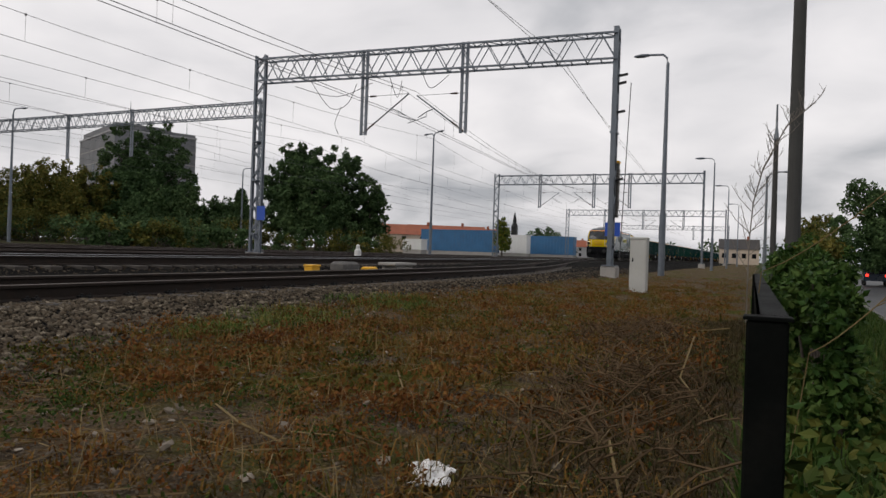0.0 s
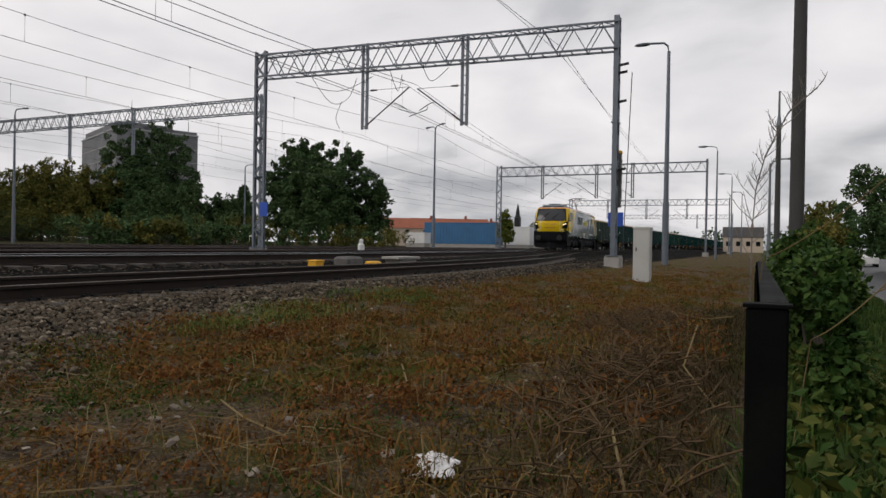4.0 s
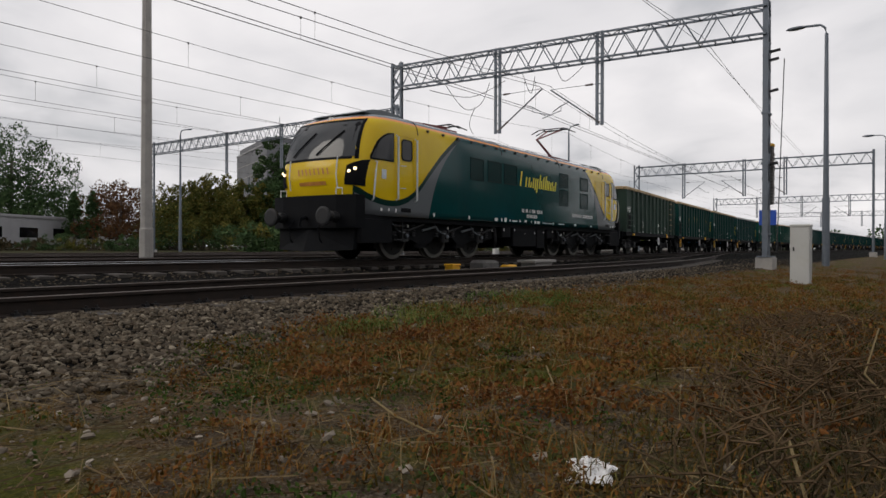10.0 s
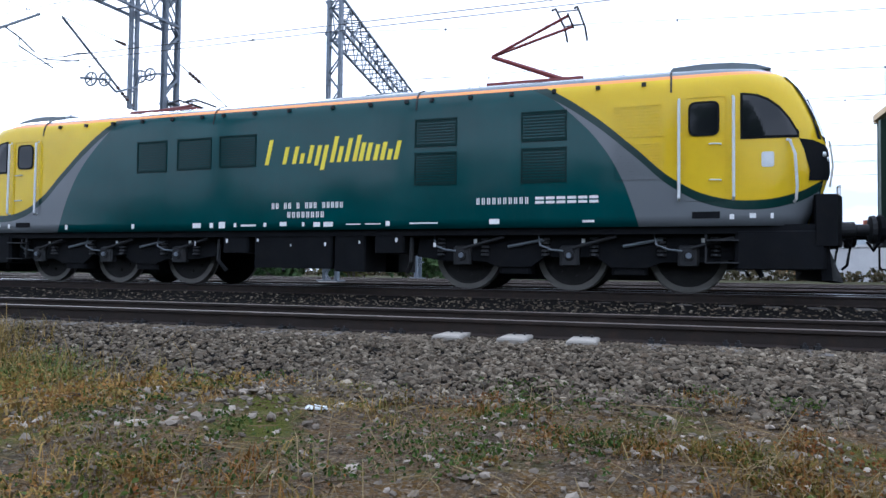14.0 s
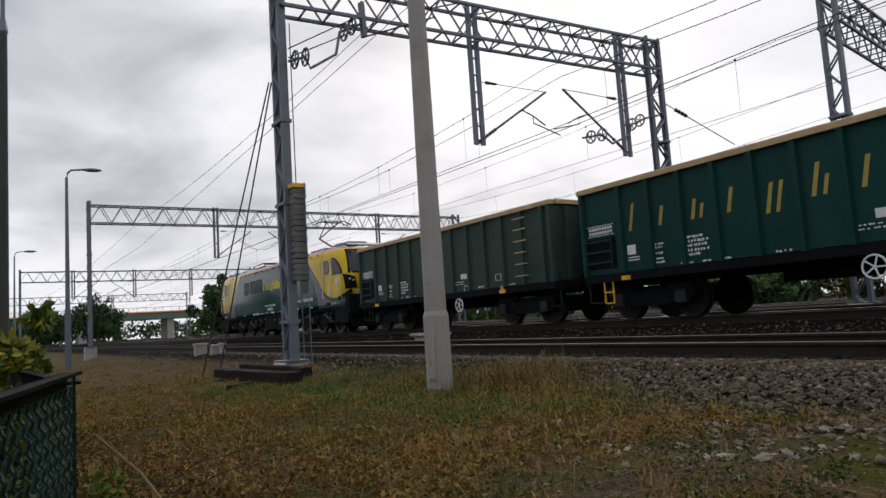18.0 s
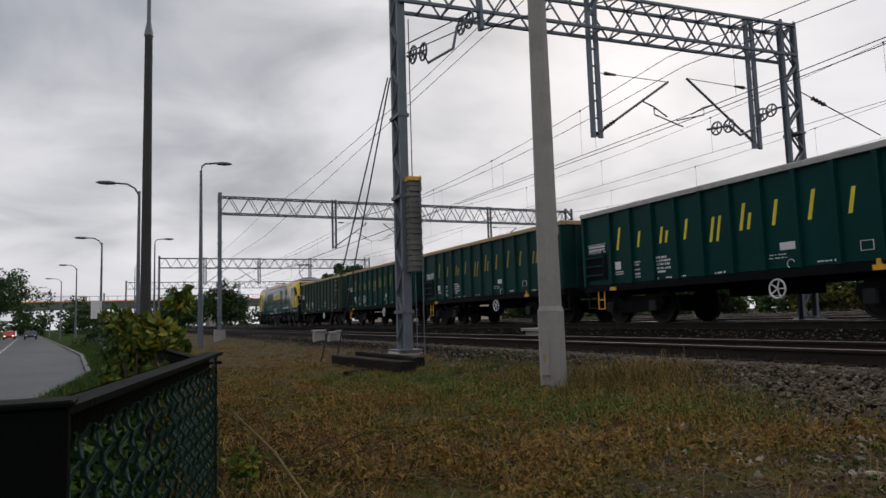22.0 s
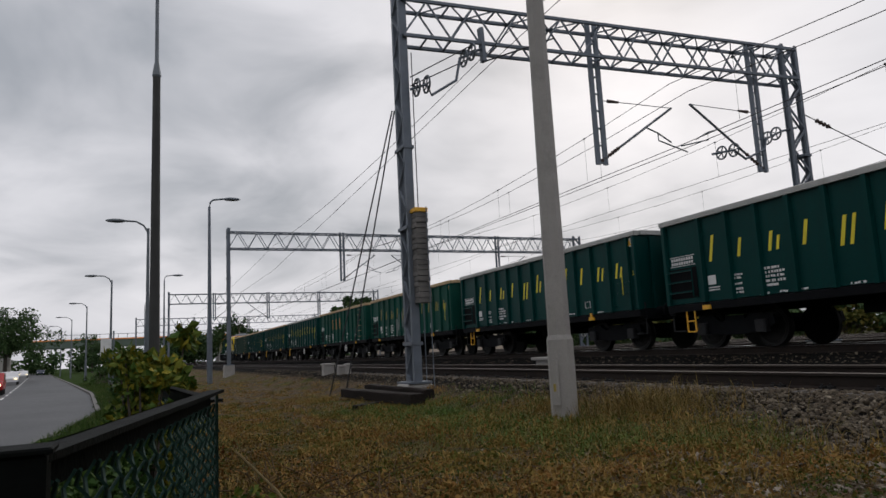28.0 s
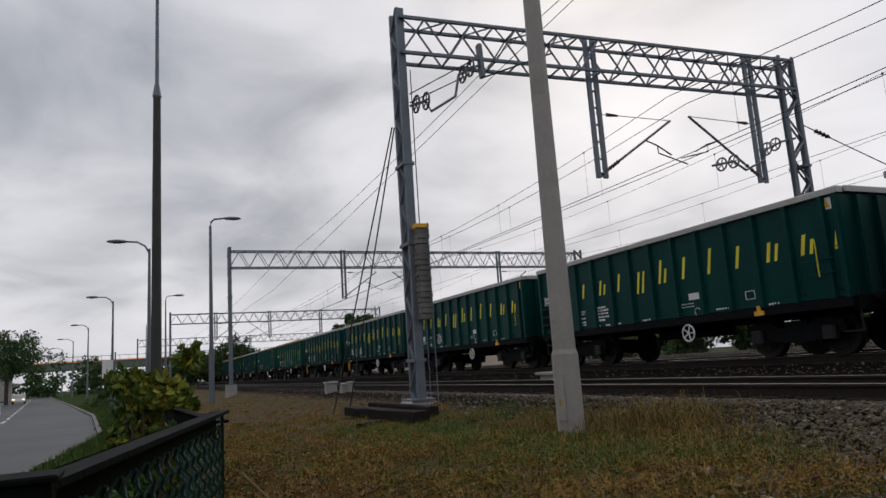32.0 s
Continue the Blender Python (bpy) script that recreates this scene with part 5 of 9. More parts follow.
    pipe(bm, [(1.52 + 0.09 * math.cos(a), Yo - 0.004, 1.2 + 0.09 * math.sin(a)) for a in [0.4 + k * 0.35 for k in range(12)]], 0.012, 4)
    for x0, x1 in ((3.05, 3.3),):
        for p, q2 in (((x0, 1.32), (x1, 1.32)), ((x0, 1.5), (x1, 1.5)), ((x0, 1.32), (x0, 1.5)), ((x1, 1.32), (x1, 1.5))):
            beam(bm, (p[0], Yo - 0.003, p[1]), (q2[0], Yo - 0.003, q2[1]), 0.012)
    small_marks(bm, rng, 2.1, 2.6, 1.17, 1.21, Yo, 6, (0.04, 0.07), (0.03, 0.04))
    for x0, w in ((-2.75, 0.3), (-2.2, 0.22), (-1.75, 0.25), (-0.6, 0.35), (3.6, 0.3)):
        small_marks(bm, rng, x0, x0 + w, 1.13, 1.18, Yo, 4, (0.03, 0.06), (0.03, 0.045))
    tagged(part("white_marking", bm, WHITE, e), "small white marking bars", kind="stuff")
    if letters in ("word", "tag"):
        bm = B()
        box(bm, 5.22, 5.46, Yo - 0.006, Yo, 2.86, 3.1)
        part("warning_plate", bm, WHITE, e)
        bm = B()
        for a, b in (((5.27, 2.89), (5.41, 2.89)),):
            slab_y(bm, [(5.25, 2.89), (5.43, 2.89), (5.34, 3.06)], Yo - 0.012, Yo - 0.006)
        part("warning_triangle", bm, YBOX, e)
        bm = B()
        for x in (5.05,):
            beam(bm, (x, -Y - 0.13, 1.55), (x, -Y - 0.13, 2.3), 0.018)
        part("yellow_grab_iron", bm, LETTER, e)
    return e


KINDS = {
    "olive": (WAGON_OLIVE, RIM_TAN, "", "faded olive green open freight wagon with a tan rim"),
    "tan_word": (WAGON_DULL, RIM_TAN, "word", "weathered green open freight wagon with yellow bars and tan rim"),
    "short": (WAGON_OLD, RIM_TAN, "short", "faded green open freight wagon with rusty orange bars"),
    "new_word": (WAGON_NEW, RIM_PALE, "word", "dark green open freight wagon with slanted yellow bars"),
    "sprayed": (WAGON_OLD, RIM_TAN, "tag", "weathered green open freight wagon with silver sprayed patches"),
}
ORDER = ["olive", "tan_word", "tan_word", "new_word", "short", "sprayed"] + ["new_word"] * 18
firsts, wagons = {}, []
for i, k in enumerate(ORDER):
    if k not in firsts:
        firsts[k] = build_wagon(KINDS[k], 11 + i)
        wagons.append(firsts[k])
    else:
        wagons.append(copy_thing(firsts[k], pose(0, 0, 0)))

# ---- many small pieces in one mesh ----
def mesh_of(name, verts, faces, mat, smooth=False):
    me = bpy.data.meshes.new(name)
    me.from_pydata(verts.tolist() if hasattr(verts, "tolist") else verts, [], faces.tolist() if hasattr(faces, "tolist") else faces)
    me.materials.append(mat)
    if smooth:
        me.polygons.foreach_set("use_smooth", [True] * len(me.polygons))
    return me


def turns(rng, n):
    """Random rotation matrices."""
    q = rng.normal(size=(n, 4))
    q /= np.linalg.norm(q, axis=1)[:, None]
    w, x, y, z = q.T
    return np.stack([1 - 2 * (y * y + z * z), 2 * (x * y - z * w), 2 * (x * z + y * w), 2 * (x * y + z * w), 1 - 2 * (x * x + z * z), 2 * (y * z - x * w), 2 * (x * z - y * w), 2 * (y * z + x * w), 1 - 2 * (x * x + y * y)], 1).reshape(n, 3, 3)


def stones_mesh(name, rng, places, sizes, mat, flat=0.7, small=False):
    """Broken stones: a few uneven shapes, turned and scaled; small ones have eight faces."""
    bm = B()
    bmesh.ops.create_icosphere(bm, subdivisions=1, radius=1)
    base = np.array([v.co[:] for v in bm.verts])
    fc = np.array([[v.index for v in f.verts] for f in bm.faces])
    bm.free()
    if small:
        base = np.array([(1, 0, 0), (0, 1, 0), (-1, 0, 0), (0, -1, 0), (0, 0, 1), (0, 0, -1)], float)
        fc = np.array([(0, 1, 4), (1, 2, 4), (2, 3, 4), (3, 0, 4), (1, 0, 5), (2, 1, 5), (3, 2, 5), (0, 3, 5)])
    protos = [base * rng.uniform(0.6, 1.25, (len(base), 1)) * np.array([1.1, rng.uniform(0.55, 0.95), rng.uniform(0.4, 0.75)]) for _ in range(8)]
    n = len(places)
    pick = rng.integers(0, 8, n)
    R = turns(rng, n)
    P = np.array(protos)[pick]
    V = np.einsum("nij,nkj->nki", R, P) * sizes[:, None, None]
    V[:, :, 2] *= flat
    V += places[:, None, :]
    F = (fc[None] + (np.arange(n) * len(base))[:, None, None]).reshape(-1, 3)
    return mesh_of(name, V.reshape(-1, 3), F, mat)


def leaves_mesh(name, rng, places, size, mat, droop=0.35, spread=0.35):
    """Single leaves: folded four-cornered blades at the places, in all directions."""
    n = len(places)
    shape = np.array([(0, 0, 0), (0.5, 0.34, 0.06), (1.05, 0, -0.08), (0.5, -0.34, 0.06)])
    R = turns(rng, n)
    s = size * rng.uniform(1 - spread, 1 + spread, n)
    V = np.einsum("nij,kj->nki", R, shape) * s[:, None, None]
    V[:, :, 2] -= droop * np.abs(V[:, :, 0]) * 0.3
    V += places[:, None, :]
    F = (np.array([[0, 1, 2], [0, 2, 3]])[None] + (np.arange(n) * 4)[:, None, None]).reshape(-1, 3)
    return mesh_of(name, V.reshape(-1, 3), F, mat)


def blades_mesh(name, rng, places, heights, width, mat, lean=0.5):
    """Grass blades: bent, pointed strips."""
    n = len(places)
    a = rng.uniform(0, math.tau, n)
    d = np.stack([np.cos(a), np.sin(a), np.zeros(n)], 1)
    s = np.stack([-np.sin(a), np.cos(a), np.zeros(n)], 1)
    k = rng.uniform(0.1, 1, n) * lean
    w = (width * rng.uniform(0.6, 1.4, n))[:, None]
    h = heights[:, None]
    up = np.array([0, 0, 1.0])
    mid = places + up * h * 0.55 + d * h * (k * 0.35)[:, None]
    tip = places + up * h * (1 - 0.35 * k)[:, None] + d * h * k[:, None]
    V = np.stack([places - s * w, places + s * w, mid + s * w * 0.8, mid - s * w * 0.8, tip], 1)
    F = [[0, 1, 2], [0, 2, 3], [3, 2, 4]]
    F = (np.array(F)[None] + (np.arange(n) * 5)[:, None, None]).reshape(-1, 3)
    return mesh_of(name, V.reshape(-1, 3), F, mat)


def palette(name, cols, rough=0.85, patch=0.6, spec=0.2, single=0.72, wide=1.0):
    """A colour for each leaf or stone out of a palette, with larger patches."""
    m, nt, bsdf = tree_of(name)
    geo = nt.nodes.new("ShaderNodeNewGeometry")
    n = noise_tex(nt, geo.outputs["Position"], patch, 3)
    fac = math_node(nt, "ADD", math_node(nt, "MULTIPLY", geo.outputs["Random Per Island"], single), math_node(nt, "MULTIPLY", math_node(nt, "SUBTRACT", n, 0.36), wide))
    cr = nt.nodes.new("ShaderNodeValToRGB")
    el = cr.color_ramp.elements
    el[0].position, el[0].color = 0.0, (*cols[0], 1)
    el[1].position, el[1].color = 1.0, (*cols[-1], 1)
    for i, c in enumerate(cols[1:-1], 1):
        e = el.new(i / (len(cols) - 1))
        e.color = (*c, 1)
    nt.links.new(fac, cr.inputs[0])
    nt.links.new(cr.outputs[0], bsdf.inputs["Base Color"])
    bsdf.inputs["Roughness"].default_value = rough
    bsdf.inputs["Specular IOR Level"].default_value = spec * 0.4
    return m


STONE = palette("ballast_stone", ((0.0228, 0.0182, 0.0136), (0.0950, 0.0773, 0.0564), (0.0457, 0.0387, 0.0282), (0.1330, 0.1092, 0.0800), (0.0697, 0.0534, 0.0372), (0.1901, 0.1594, 0.1182), (0.0355, 0.0284, 0.0209), (0.1077, 0.0820, 0.0564), (0.0570, 0.0455, 0.0336), (0.3801, 0.3240, 0.2409)), 0.85, 0.9, 0.2, 0.94, 0.12)
STONE_PALE = palette("pale_stone", ((0.0805, 0.0670, 0.0520), (0.1380, 0.1145, 0.0900), (0.2185, 0.1858, 0.1500), (0.3680, 0.3218, 0.2680)), 0.85, 2)
GRASS_DRY = palette("dry_autumn_grass", ((0.034, 0.050, 0.009), (0.072, 0.074, 0.014), (0.110, 0.080, 0.020), (0.165, 0.098, 0.027), (0.190, 0.095, 0.027), (0.150, 0.066, 0.018), (0.110, 0.042, 0.013)), 0.9, 1.3, 0.2, 0.45, 2.0)
GRASS_OLIVE = palette("olive_autumn_grass", ((0.0600, 0.0792, 0.0161), (0.1140, 0.1104, 0.0253), (0.1800, 0.1344, 0.0391), (0.2760, 0.1860, 0.0598), (0.3120, 0.1896, 0.0598), (0.2400, 0.1296, 0.0391), (0.1560, 0.0792, 0.0253)), 0.9, 1.3, 0.2, 0.45, 2.0)
GRASS_MIX = palette("green_and_straw_grass", ((0.0275, 0.0650, 0.0112), (0.0500, 0.0975, 0.0175), (0.0775, 0.1200, 0.0250), (0.1250, 0.1375, 0.0350), (0.1875, 0.1562, 0.0475)), 0.85, 1.2, 0.2, 0.7, 1.2)
GRASS_GREEN = palette("green_grass", ((0.01755, 0.0405, 0.0081), (0.0324, 0.0675, 0.0135), (0.0486, 0.0918, 0.0189), (0.0783, 0.108, 0.027), (0.1215, 0.108, 0.03645)), 0.85, 0.7)
HERB = palette("russet_herb_leaves", ((0.030, 0.048, 0.008), (0.060, 0.068, 0.012), (0.100, 0.072, 0.016), (0.140, 0.072, 0.019), (0.165, 0.066, 0.019), (0.120, 0.045, 0.013), (0.080, 0.034, 0.012)), 0.85, 1.5, 0.2, 0.45, 2.0)
HERB_OLIVE = palette("olive_herb_leaves", ((0.0528, 0.0792, 0.0138), (0.0960, 0.1104, 0.0207), (0.1560, 0.1176, 0.0299), (0.2220, 0.1380, 0.0391), (0.2280, 0.1140, 0.0345), (0.1560, 0.0768, 0.0253)), 0.85, 1.5, 0.2, 0.45, 2.0)
STRAW_BROWN = palette("brown_stems", ((0.045, 0.030, 0.016), (0.10, 0.070, 0.036), (0.17, 0.12, 0.062), (0.25, 0.19, 0.10)), 0.85, 2.0, 0.2, 0.9, 0.2)
STRAW = palette("pale_straw", ((0.1035, 0.07475, 0.0345), (0.1725, 0.1265, 0.0598), (0.253, 0.1955, 0.1035)), 0.8, 2)
TAWNY = palette("tawny_grass_blades", ((0.0660, 0.0720, 0.0192), (0.1320, 0.1020, 0.0312), (0.2160, 0.1500, 0.0504), (0.1680, 0.1056, 0.0408)), 0.9, 1.2)
LEAF_DARK = palette("dark_green_leaves", ((0.0220, 0.0450, 0.0195), (0.0390, 0.0740, 0.0280), (0.0600, 0.1020, 0.0380), (0.0950, 0.1400, 0.0560)), 0.7, 0.15)
LEAF_YELLOW = palette("yellowing_leaves", ((0.0345, 0.0517, 0.0115), (0.0633, 0.0747, 0.0172), (0.1150, 0.1035, 0.0230), (0.1610, 0.1265, 0.0287)), 0.7, 0.12)
LEAF_BUSH = palette("bush_leaves", ((0.014, 0.036, 0.008), (0.025, 0.058, 0.011), (0.046, 0.084, 0.018), (0.085, 0.12, 0.032)), 0.6, 1.2)
LEAF_GOLD = palette("golden_leaves", ((0.035, 0.075, 0.016), (0.060, 0.105, 0.020), (0.120, 0.140, 0.022), (0.240, 0.195, 0.020)), 0.6, 1.5)
LEAF_HEDGE = palette("brownish_hedge_leaves", ((0.03, 0.034, 0.016), (0.06, 0.05, 0.026), (0.085, 0.06, 0.034)), 0.8, 0.3)
LEAF_RUST = palette("rusty_leaves", ((0.05, 0.03, 0.015), (0.09, 0.04, 0.018), (0.12, 0.07, 0.03)), 0.7, 0.3)
GRASS_BRUSH = palette("dark_brown_brush", ((0.018, 0.014, 0.008), (0.045, 0.032, 0.016), (0.028, 0.030, 0.010), (0.085, 0.062, 0.028), (0.035, 0.022, 0.012)), 0.9, 2.0)
LEAF_LOW = palette("low_green_leaves", ((0.018, 0.036, 0.008), (0.034, 0.062, 0.012), (0.06, 0.085, 0.018), (0.028, 0.040, 0.012)), 0.8, 2.0)
rg = np.random.default_rng(7)


def on_ground(xy, lift=0.0):
    return np.array([(x, y, ground_z(x, y) + lift) for x, y in xy])


def scatter(n, x0, x1, y0, y1, near=None):
    """Points thinned out away from the middle of the plan."""
    xs = rg.uniform(0, 1, n)
    if near:
        t = np.linspace(x0, x1, 400)
        w = 1 / (near ** 2 + t ** 2)
        c = np.cumsum(w)
        xs = np.interp(xs, c / c[-1], t)
    else:
        xs = x0 + (x1 - x0) * xs
    return np.stack([xs, rg.uniform(y0, y1, n)], 1)


# ---- ballast ----
def edge_y(x):
    """Where the ballast's foot gives way to grass."""
    return interp(x, (-14, -7, -5, -3.5, -2, -0.7, 0.3, 1.2, 2.1, 2.8, 3.4, 4.5, 6.3, 9, 20), (5.6, 5.6, 4.85, 4.45, 4.35, 4.45, 4.6, 4.25, 3.85, 3.95, 4.35, 4.7, 4.95, 5.15, 5.2)) + 0.16 * nz(x, 0, 5, 0.9) + 0.14 * nz(x, 0, 6, 2.3)


pts = scatter(56000, -40, 40, 3.6, 6.6, 6)
pts = np.array([p for p in pts if p[1] > edge_y(p[0]) - abs(rg.normal(0, 0.28))])
sz = rg.uniform(0.012, 0.036, len(pts)) * rg.choice([1, 1, 1, 1, 1.4], len(pts))
st = new("ballast_stones", stones_mesh("ballast_stones", rg, on_ground(pts, 0.008), sz, STONE, 0.75))
tagged(st, "grey broken ballast stones along the near track", "ballast", kind="stuff")
pts = np.concatenate([scatter(7000, -30, 45, 6.5, 8.6, 9), scatter(9000, -30, 45, 8.6, 12.0, 10), scatter(3500, -40, 60, 12, 16.5, 14)])
sz = rg.uniform(0.018, 0.045, len(pts))
st = new("track_bed_stones", stones_mesh("track_bed_stones", rg, on_ground(pts, 0.004), sz, STONE, 0.7, True))
tagged(st, "brownish grey ballast stones between the tracks", "ballast", kind="stuff")
pts = np.concatenate([scatter(900, -16, 30, 0.4, 4.6, 6), scatter(260, -16, 30, 4.2, 6.3, 8), np.stack([rg.normal(-0.2, 1.6, 900), rg.normal(3.2, 0.7, 900)], 1), np.stack([rg.normal(-3.4, 0.9, 420), rg.normal(3.75, 0.45, 420)], 1)])
pts = pts[(pts[:, 1] > 0.35) & (pts[:, 1] < 6.3)]
sz = rg.uniform(0.006, 0.024, len(pts)) * rg.choice([1, 1, 1, 1, 1.7], len(pts)) * np.where((pts[:, 0] < -2.2) & (pts[:, 1] > 3), 1.4, 1.0)
st = new("pale_stones", stones_mesh("pale_stones", rg, on_ground(pts, 0.008), sz, STONE_PALE))
tagged(st, "scattered pale stones lying in the dry grass", "stones", kind="stuff")
pts = np.array([q for q in scatter(15000, -9, 10, 0.3, 4.9, 3)])
GRIT = palette("brown_grit", ((0.0540, 0.0378, 0.0238), (0.1350, 0.0918, 0.0560), (0.0891, 0.0554, 0.0308), (0.2093, 0.1512, 0.0980), (0.1148, 0.0716, 0.0406)), 0.9, 1.5, 0.2, 0.85, 0.2)
st = new("grit", stones_mesh("grit", rg, on_ground(pts, 0.002), rg.uniform(0.005, 0.021, len(pts)), GRIT, 0.7, True))
tagged(st, "small brown grit and gravel on bare soil", "gravel", kind="stuff")
# a few larger pale stones that can be told apart
rs = random.Random(5)
for x, y, r in ((4.4, 2.6, 0.04), (3.3, 2.5, 0.042), (2.5, 2.3, 0.04), (5.0, 3.6, 0.036), (3.6, 2.9, 0.034), (2.2, 1.9, 0.036), (0.5, 3.0, 0.034), (-0.6, 2.7, 0.034), (1.3, 3.4, 0.034), (-3.2, 3.4, 0.044), (-4.2, 3.9, 0.042), (1.0, 2.2, 0.032)):
    me = stones_mesh("stone", rg, np.array([[0, 0, 0.0]]), np.array([r]), STONE_PALE)
    s = new("pale_stone", me)
    s.matrix_basis = pose(x, y, ground_z(x, y) + r * 0.3)
    tagged(s, "pale limestone lump in the dry grass", "stone", "larger pale stones")

# ---- grass ----
def tuft_points(n, x0, x1, y0, y1, per=14, r=0.09, near=6):
    c = scatter(n // per, x0, x1, y0, y1, near)
    p = np.repeat(c, per, 0) + rg.normal(0, r, (len(c) * per, 2))
    return p[(p[:, 1] > y0 - 0.1)]


def grassy(p, hi=4.6):
    """Keep points off the ballast."""
    return np.array([q for q in p if q[1] < edge_y(q[0]) + rg.normal(0, 0.12) and q[1] < hi + 0.6 and nz(q[0], q[1], 77, 1.1) + 0.6 * nz(q[0], q[1], 78, 3.5) > rg.normal(-0.30, 0.12) + (0.3 if -3.5 < q[0] < 3 and q[1] > 2.6 else 0)])


def bunches(n, per, x0, x1, y0, y1, r, near, hi=4.6):
    """Bunched points: place, share of the bunch's radius, and the bunch's own vigour."""
    c = scatter(n, x0, x1, y0, y1, near)
    c = np.array([q for q in c if q[1] < edge_y(q[0]) + rg.normal(0, 0.16) and q[1] < hi + 0.9 and nz(q[0], q[1], 77, 1.1) + 0.6 * nz(q[0], q[1], 78, 3.5) > rg.normal(-0.28, 0.12) + (0.52 if -3.0 < q[0] < 2.6 and q[1] > 2.1 else 0)])
    size = rg.uniform(0.45, 1.35, len(c)) * np.array([1.0 + 0.55 * nz(q[0], q[1], 9, 0.6) for q in c])
    d = rg.normal(0, 1, (len(c) * per, 2))
    k = np.repeat(size, per)
    p = np.repeat(c, per, 0) + d * (r * k)[:, None]
    return p, np.exp(-0.5 * (d ** 2).sum(1) * 0.5), k


p, dome, vig = bunches(4600, 26, -34, 32, 0.12, 5.2, 0.055, 4.5)
h = rg.uniform(0.35, 1.0, len(p)) * (0.014 + 0.084 * dome) * vig
west = p[:, 0] + 2.2 * np.array([nz(a, b, 33, 0.8) for a, b in p]) < -1.6
for sel, mat, words in ((~west, GRASS_DRY, "short dry reddish brown autumn grass in bunches"), (west, GRASS_OLIVE, "short brown and straw-coloured grass in bunches")):
    g = new("dry_grass", blades_mesh("dry_grass", rg, on_ground(p[sel], -0.004), h[sel], 0.0030, mat, 1.3))
    tagged(g, words, "grass", kind="stuff")
p, dome, vig = bunches(3400, 34, -34, 32, 0.12, 5.2, 0.06, 4.5)
west = p[:, 0] + 2.2 * np.array([nz(a, b, 33, 0.8) for a, b in p]) < -1.6
lift = (rg.uniform(0.1, 1, len(p)) * dome * vig * 0.072)[:, None] * np.array([0, 0, 1])
for sel, mat, words in ((~west, HERB, "low russet and green weeds in the grass"), (west, HERB_OLIVE, "low olive green weeds in the grass")):
    g = new("low_herbs", leaves_mesh("low_herbs", rg, on_ground(p[sel], 0.008) + lift[sel], 0.018, mat))
    tagged(g, words, "weeds", kind="stuff")
# coarser bunches where the ground runs away along the track
p, dome, vig = bunches(2700, 26, -36, 34, 0.3, 5.4, 0.085, 10)
h = rg.uniform(0.3, 1.0, len(p)) * (0.025 + 0.13 * dome) * vig
for sel, mat, words in ((p[:, 0] > 4.0, GRASS_DRY, "coarse russet grass bunches along the track"), (p[:, 0] < -3.4, GRASS_OLIVE, "coarse olive grass bunches along the track")):
    g = new("coarse_grass", blades_mesh("coarse_grass", rg, on_ground(p[sel], -0.004), h[sel], 0.0050, mat, 1.2))
    tagged(g, words, "grass", kind="stuff")
p = grassy(tuft_points(5200, -40, 30, 0.15, 4.6, 6, 0.25, 5))
g = new("dry_stalks", blades_mesh("dry_stalks", rg, on_ground(p, 0.004), rg.uniform(0.08, 0.24, len(p)), 0.0017, STRAW, 2.4))
tagged(g, "pale dry straw stalks lying over the grass", "straw", kind="stuff")
# broad-leaved clumps farther along, half dried
for x0, x1, mat, words in ((-17, -2.6, HERB_OLIVE, "half-dried brown and green weed clumps"), (3.2, 22, HERB, "russet weed clumps in the dry grass")):
    p, dome, vig = bunches(1050, 30, x0, x1, 0.3, 5.0, 0.075, 9)
    lift = (rg.uniform(0.1, 1, len(p)) * dome * vig * 0.11)[:, None] * np.array([0, 0, 1])
    g = new("weed_clumps", leaves_mesh("weed_clumps", rg, on_ground(p, 0.008) + lift, 0.030, mat))
    tagged(g, words, "weeds", kind="stuff")
# fallen stems lying flat
n = 1500
c = scatter(n, -12, 14, 0.3, 4.3, 4)
ang, ln = rg.uniform(0, math.tau, n), rg.uniform(0.08, 0.42, n) ** 1.2
dirs = np.stack([np.cos(ang), np.sin(ang)], 1)
ends = [on_ground(c + dirs * (ln * u)[:, None], 0.022 + 0.02 * (u > 0)) for u in (-0.5, 0.5)]
side = np.stack([-dirs[:, 1], dirs[:, 0], np.zeros(n)], 1) * rg.uniform(0.0012, 0.0034, n)[:, None]
up = np.array([0, 0, 0.004])
V = np.stack([ends[0] - side, ends[0] + side, ends[0] + up, ends[1] - side * 0.6, ends[1] + side * 0.6, ends[1] + up], 1)
F = (np.array([[0, 1, 4], [0, 4, 3], [1, 2, 5], [1, 5, 4], [2, 0, 3], [2, 3, 5]])[None] + (np.arange(n) * 6)[:, None, None]).reshape(-1, 3)
g = new("fallen_stems", mesh_of("fallen_stems", V.reshape(-1, 3), F, STRAW_BROWN))
tagged(g, "brown broken stems scattered on the ground", "straw", kind="stuff")
green_c = ((-9.0, 4.2, 1.6), (-10.8, 4.6, 1.4), (-7.6, 3.9, 1.4), (-6.0, 3.9, 1.1), (-4.9, 4.1, 0.9), (-12.5, 4.0, 1.3), (9.0, 4.75, 0.9), (6.6, 4.6, 0.6), (5.2, 4.4, 0.4))
pp = []
for cx, cy, r in green_c:
    k = int(1900 * r)
    c2 = np.stack([rg.normal(cx, r * 0.6, k // 12), rg.normal(cy, r * 0.45, k // 12)], 1)
    pp.append(np.repeat(c2, 12, 0) + rg.normal(0, 0.06, (len(c2) * 12, 2)))
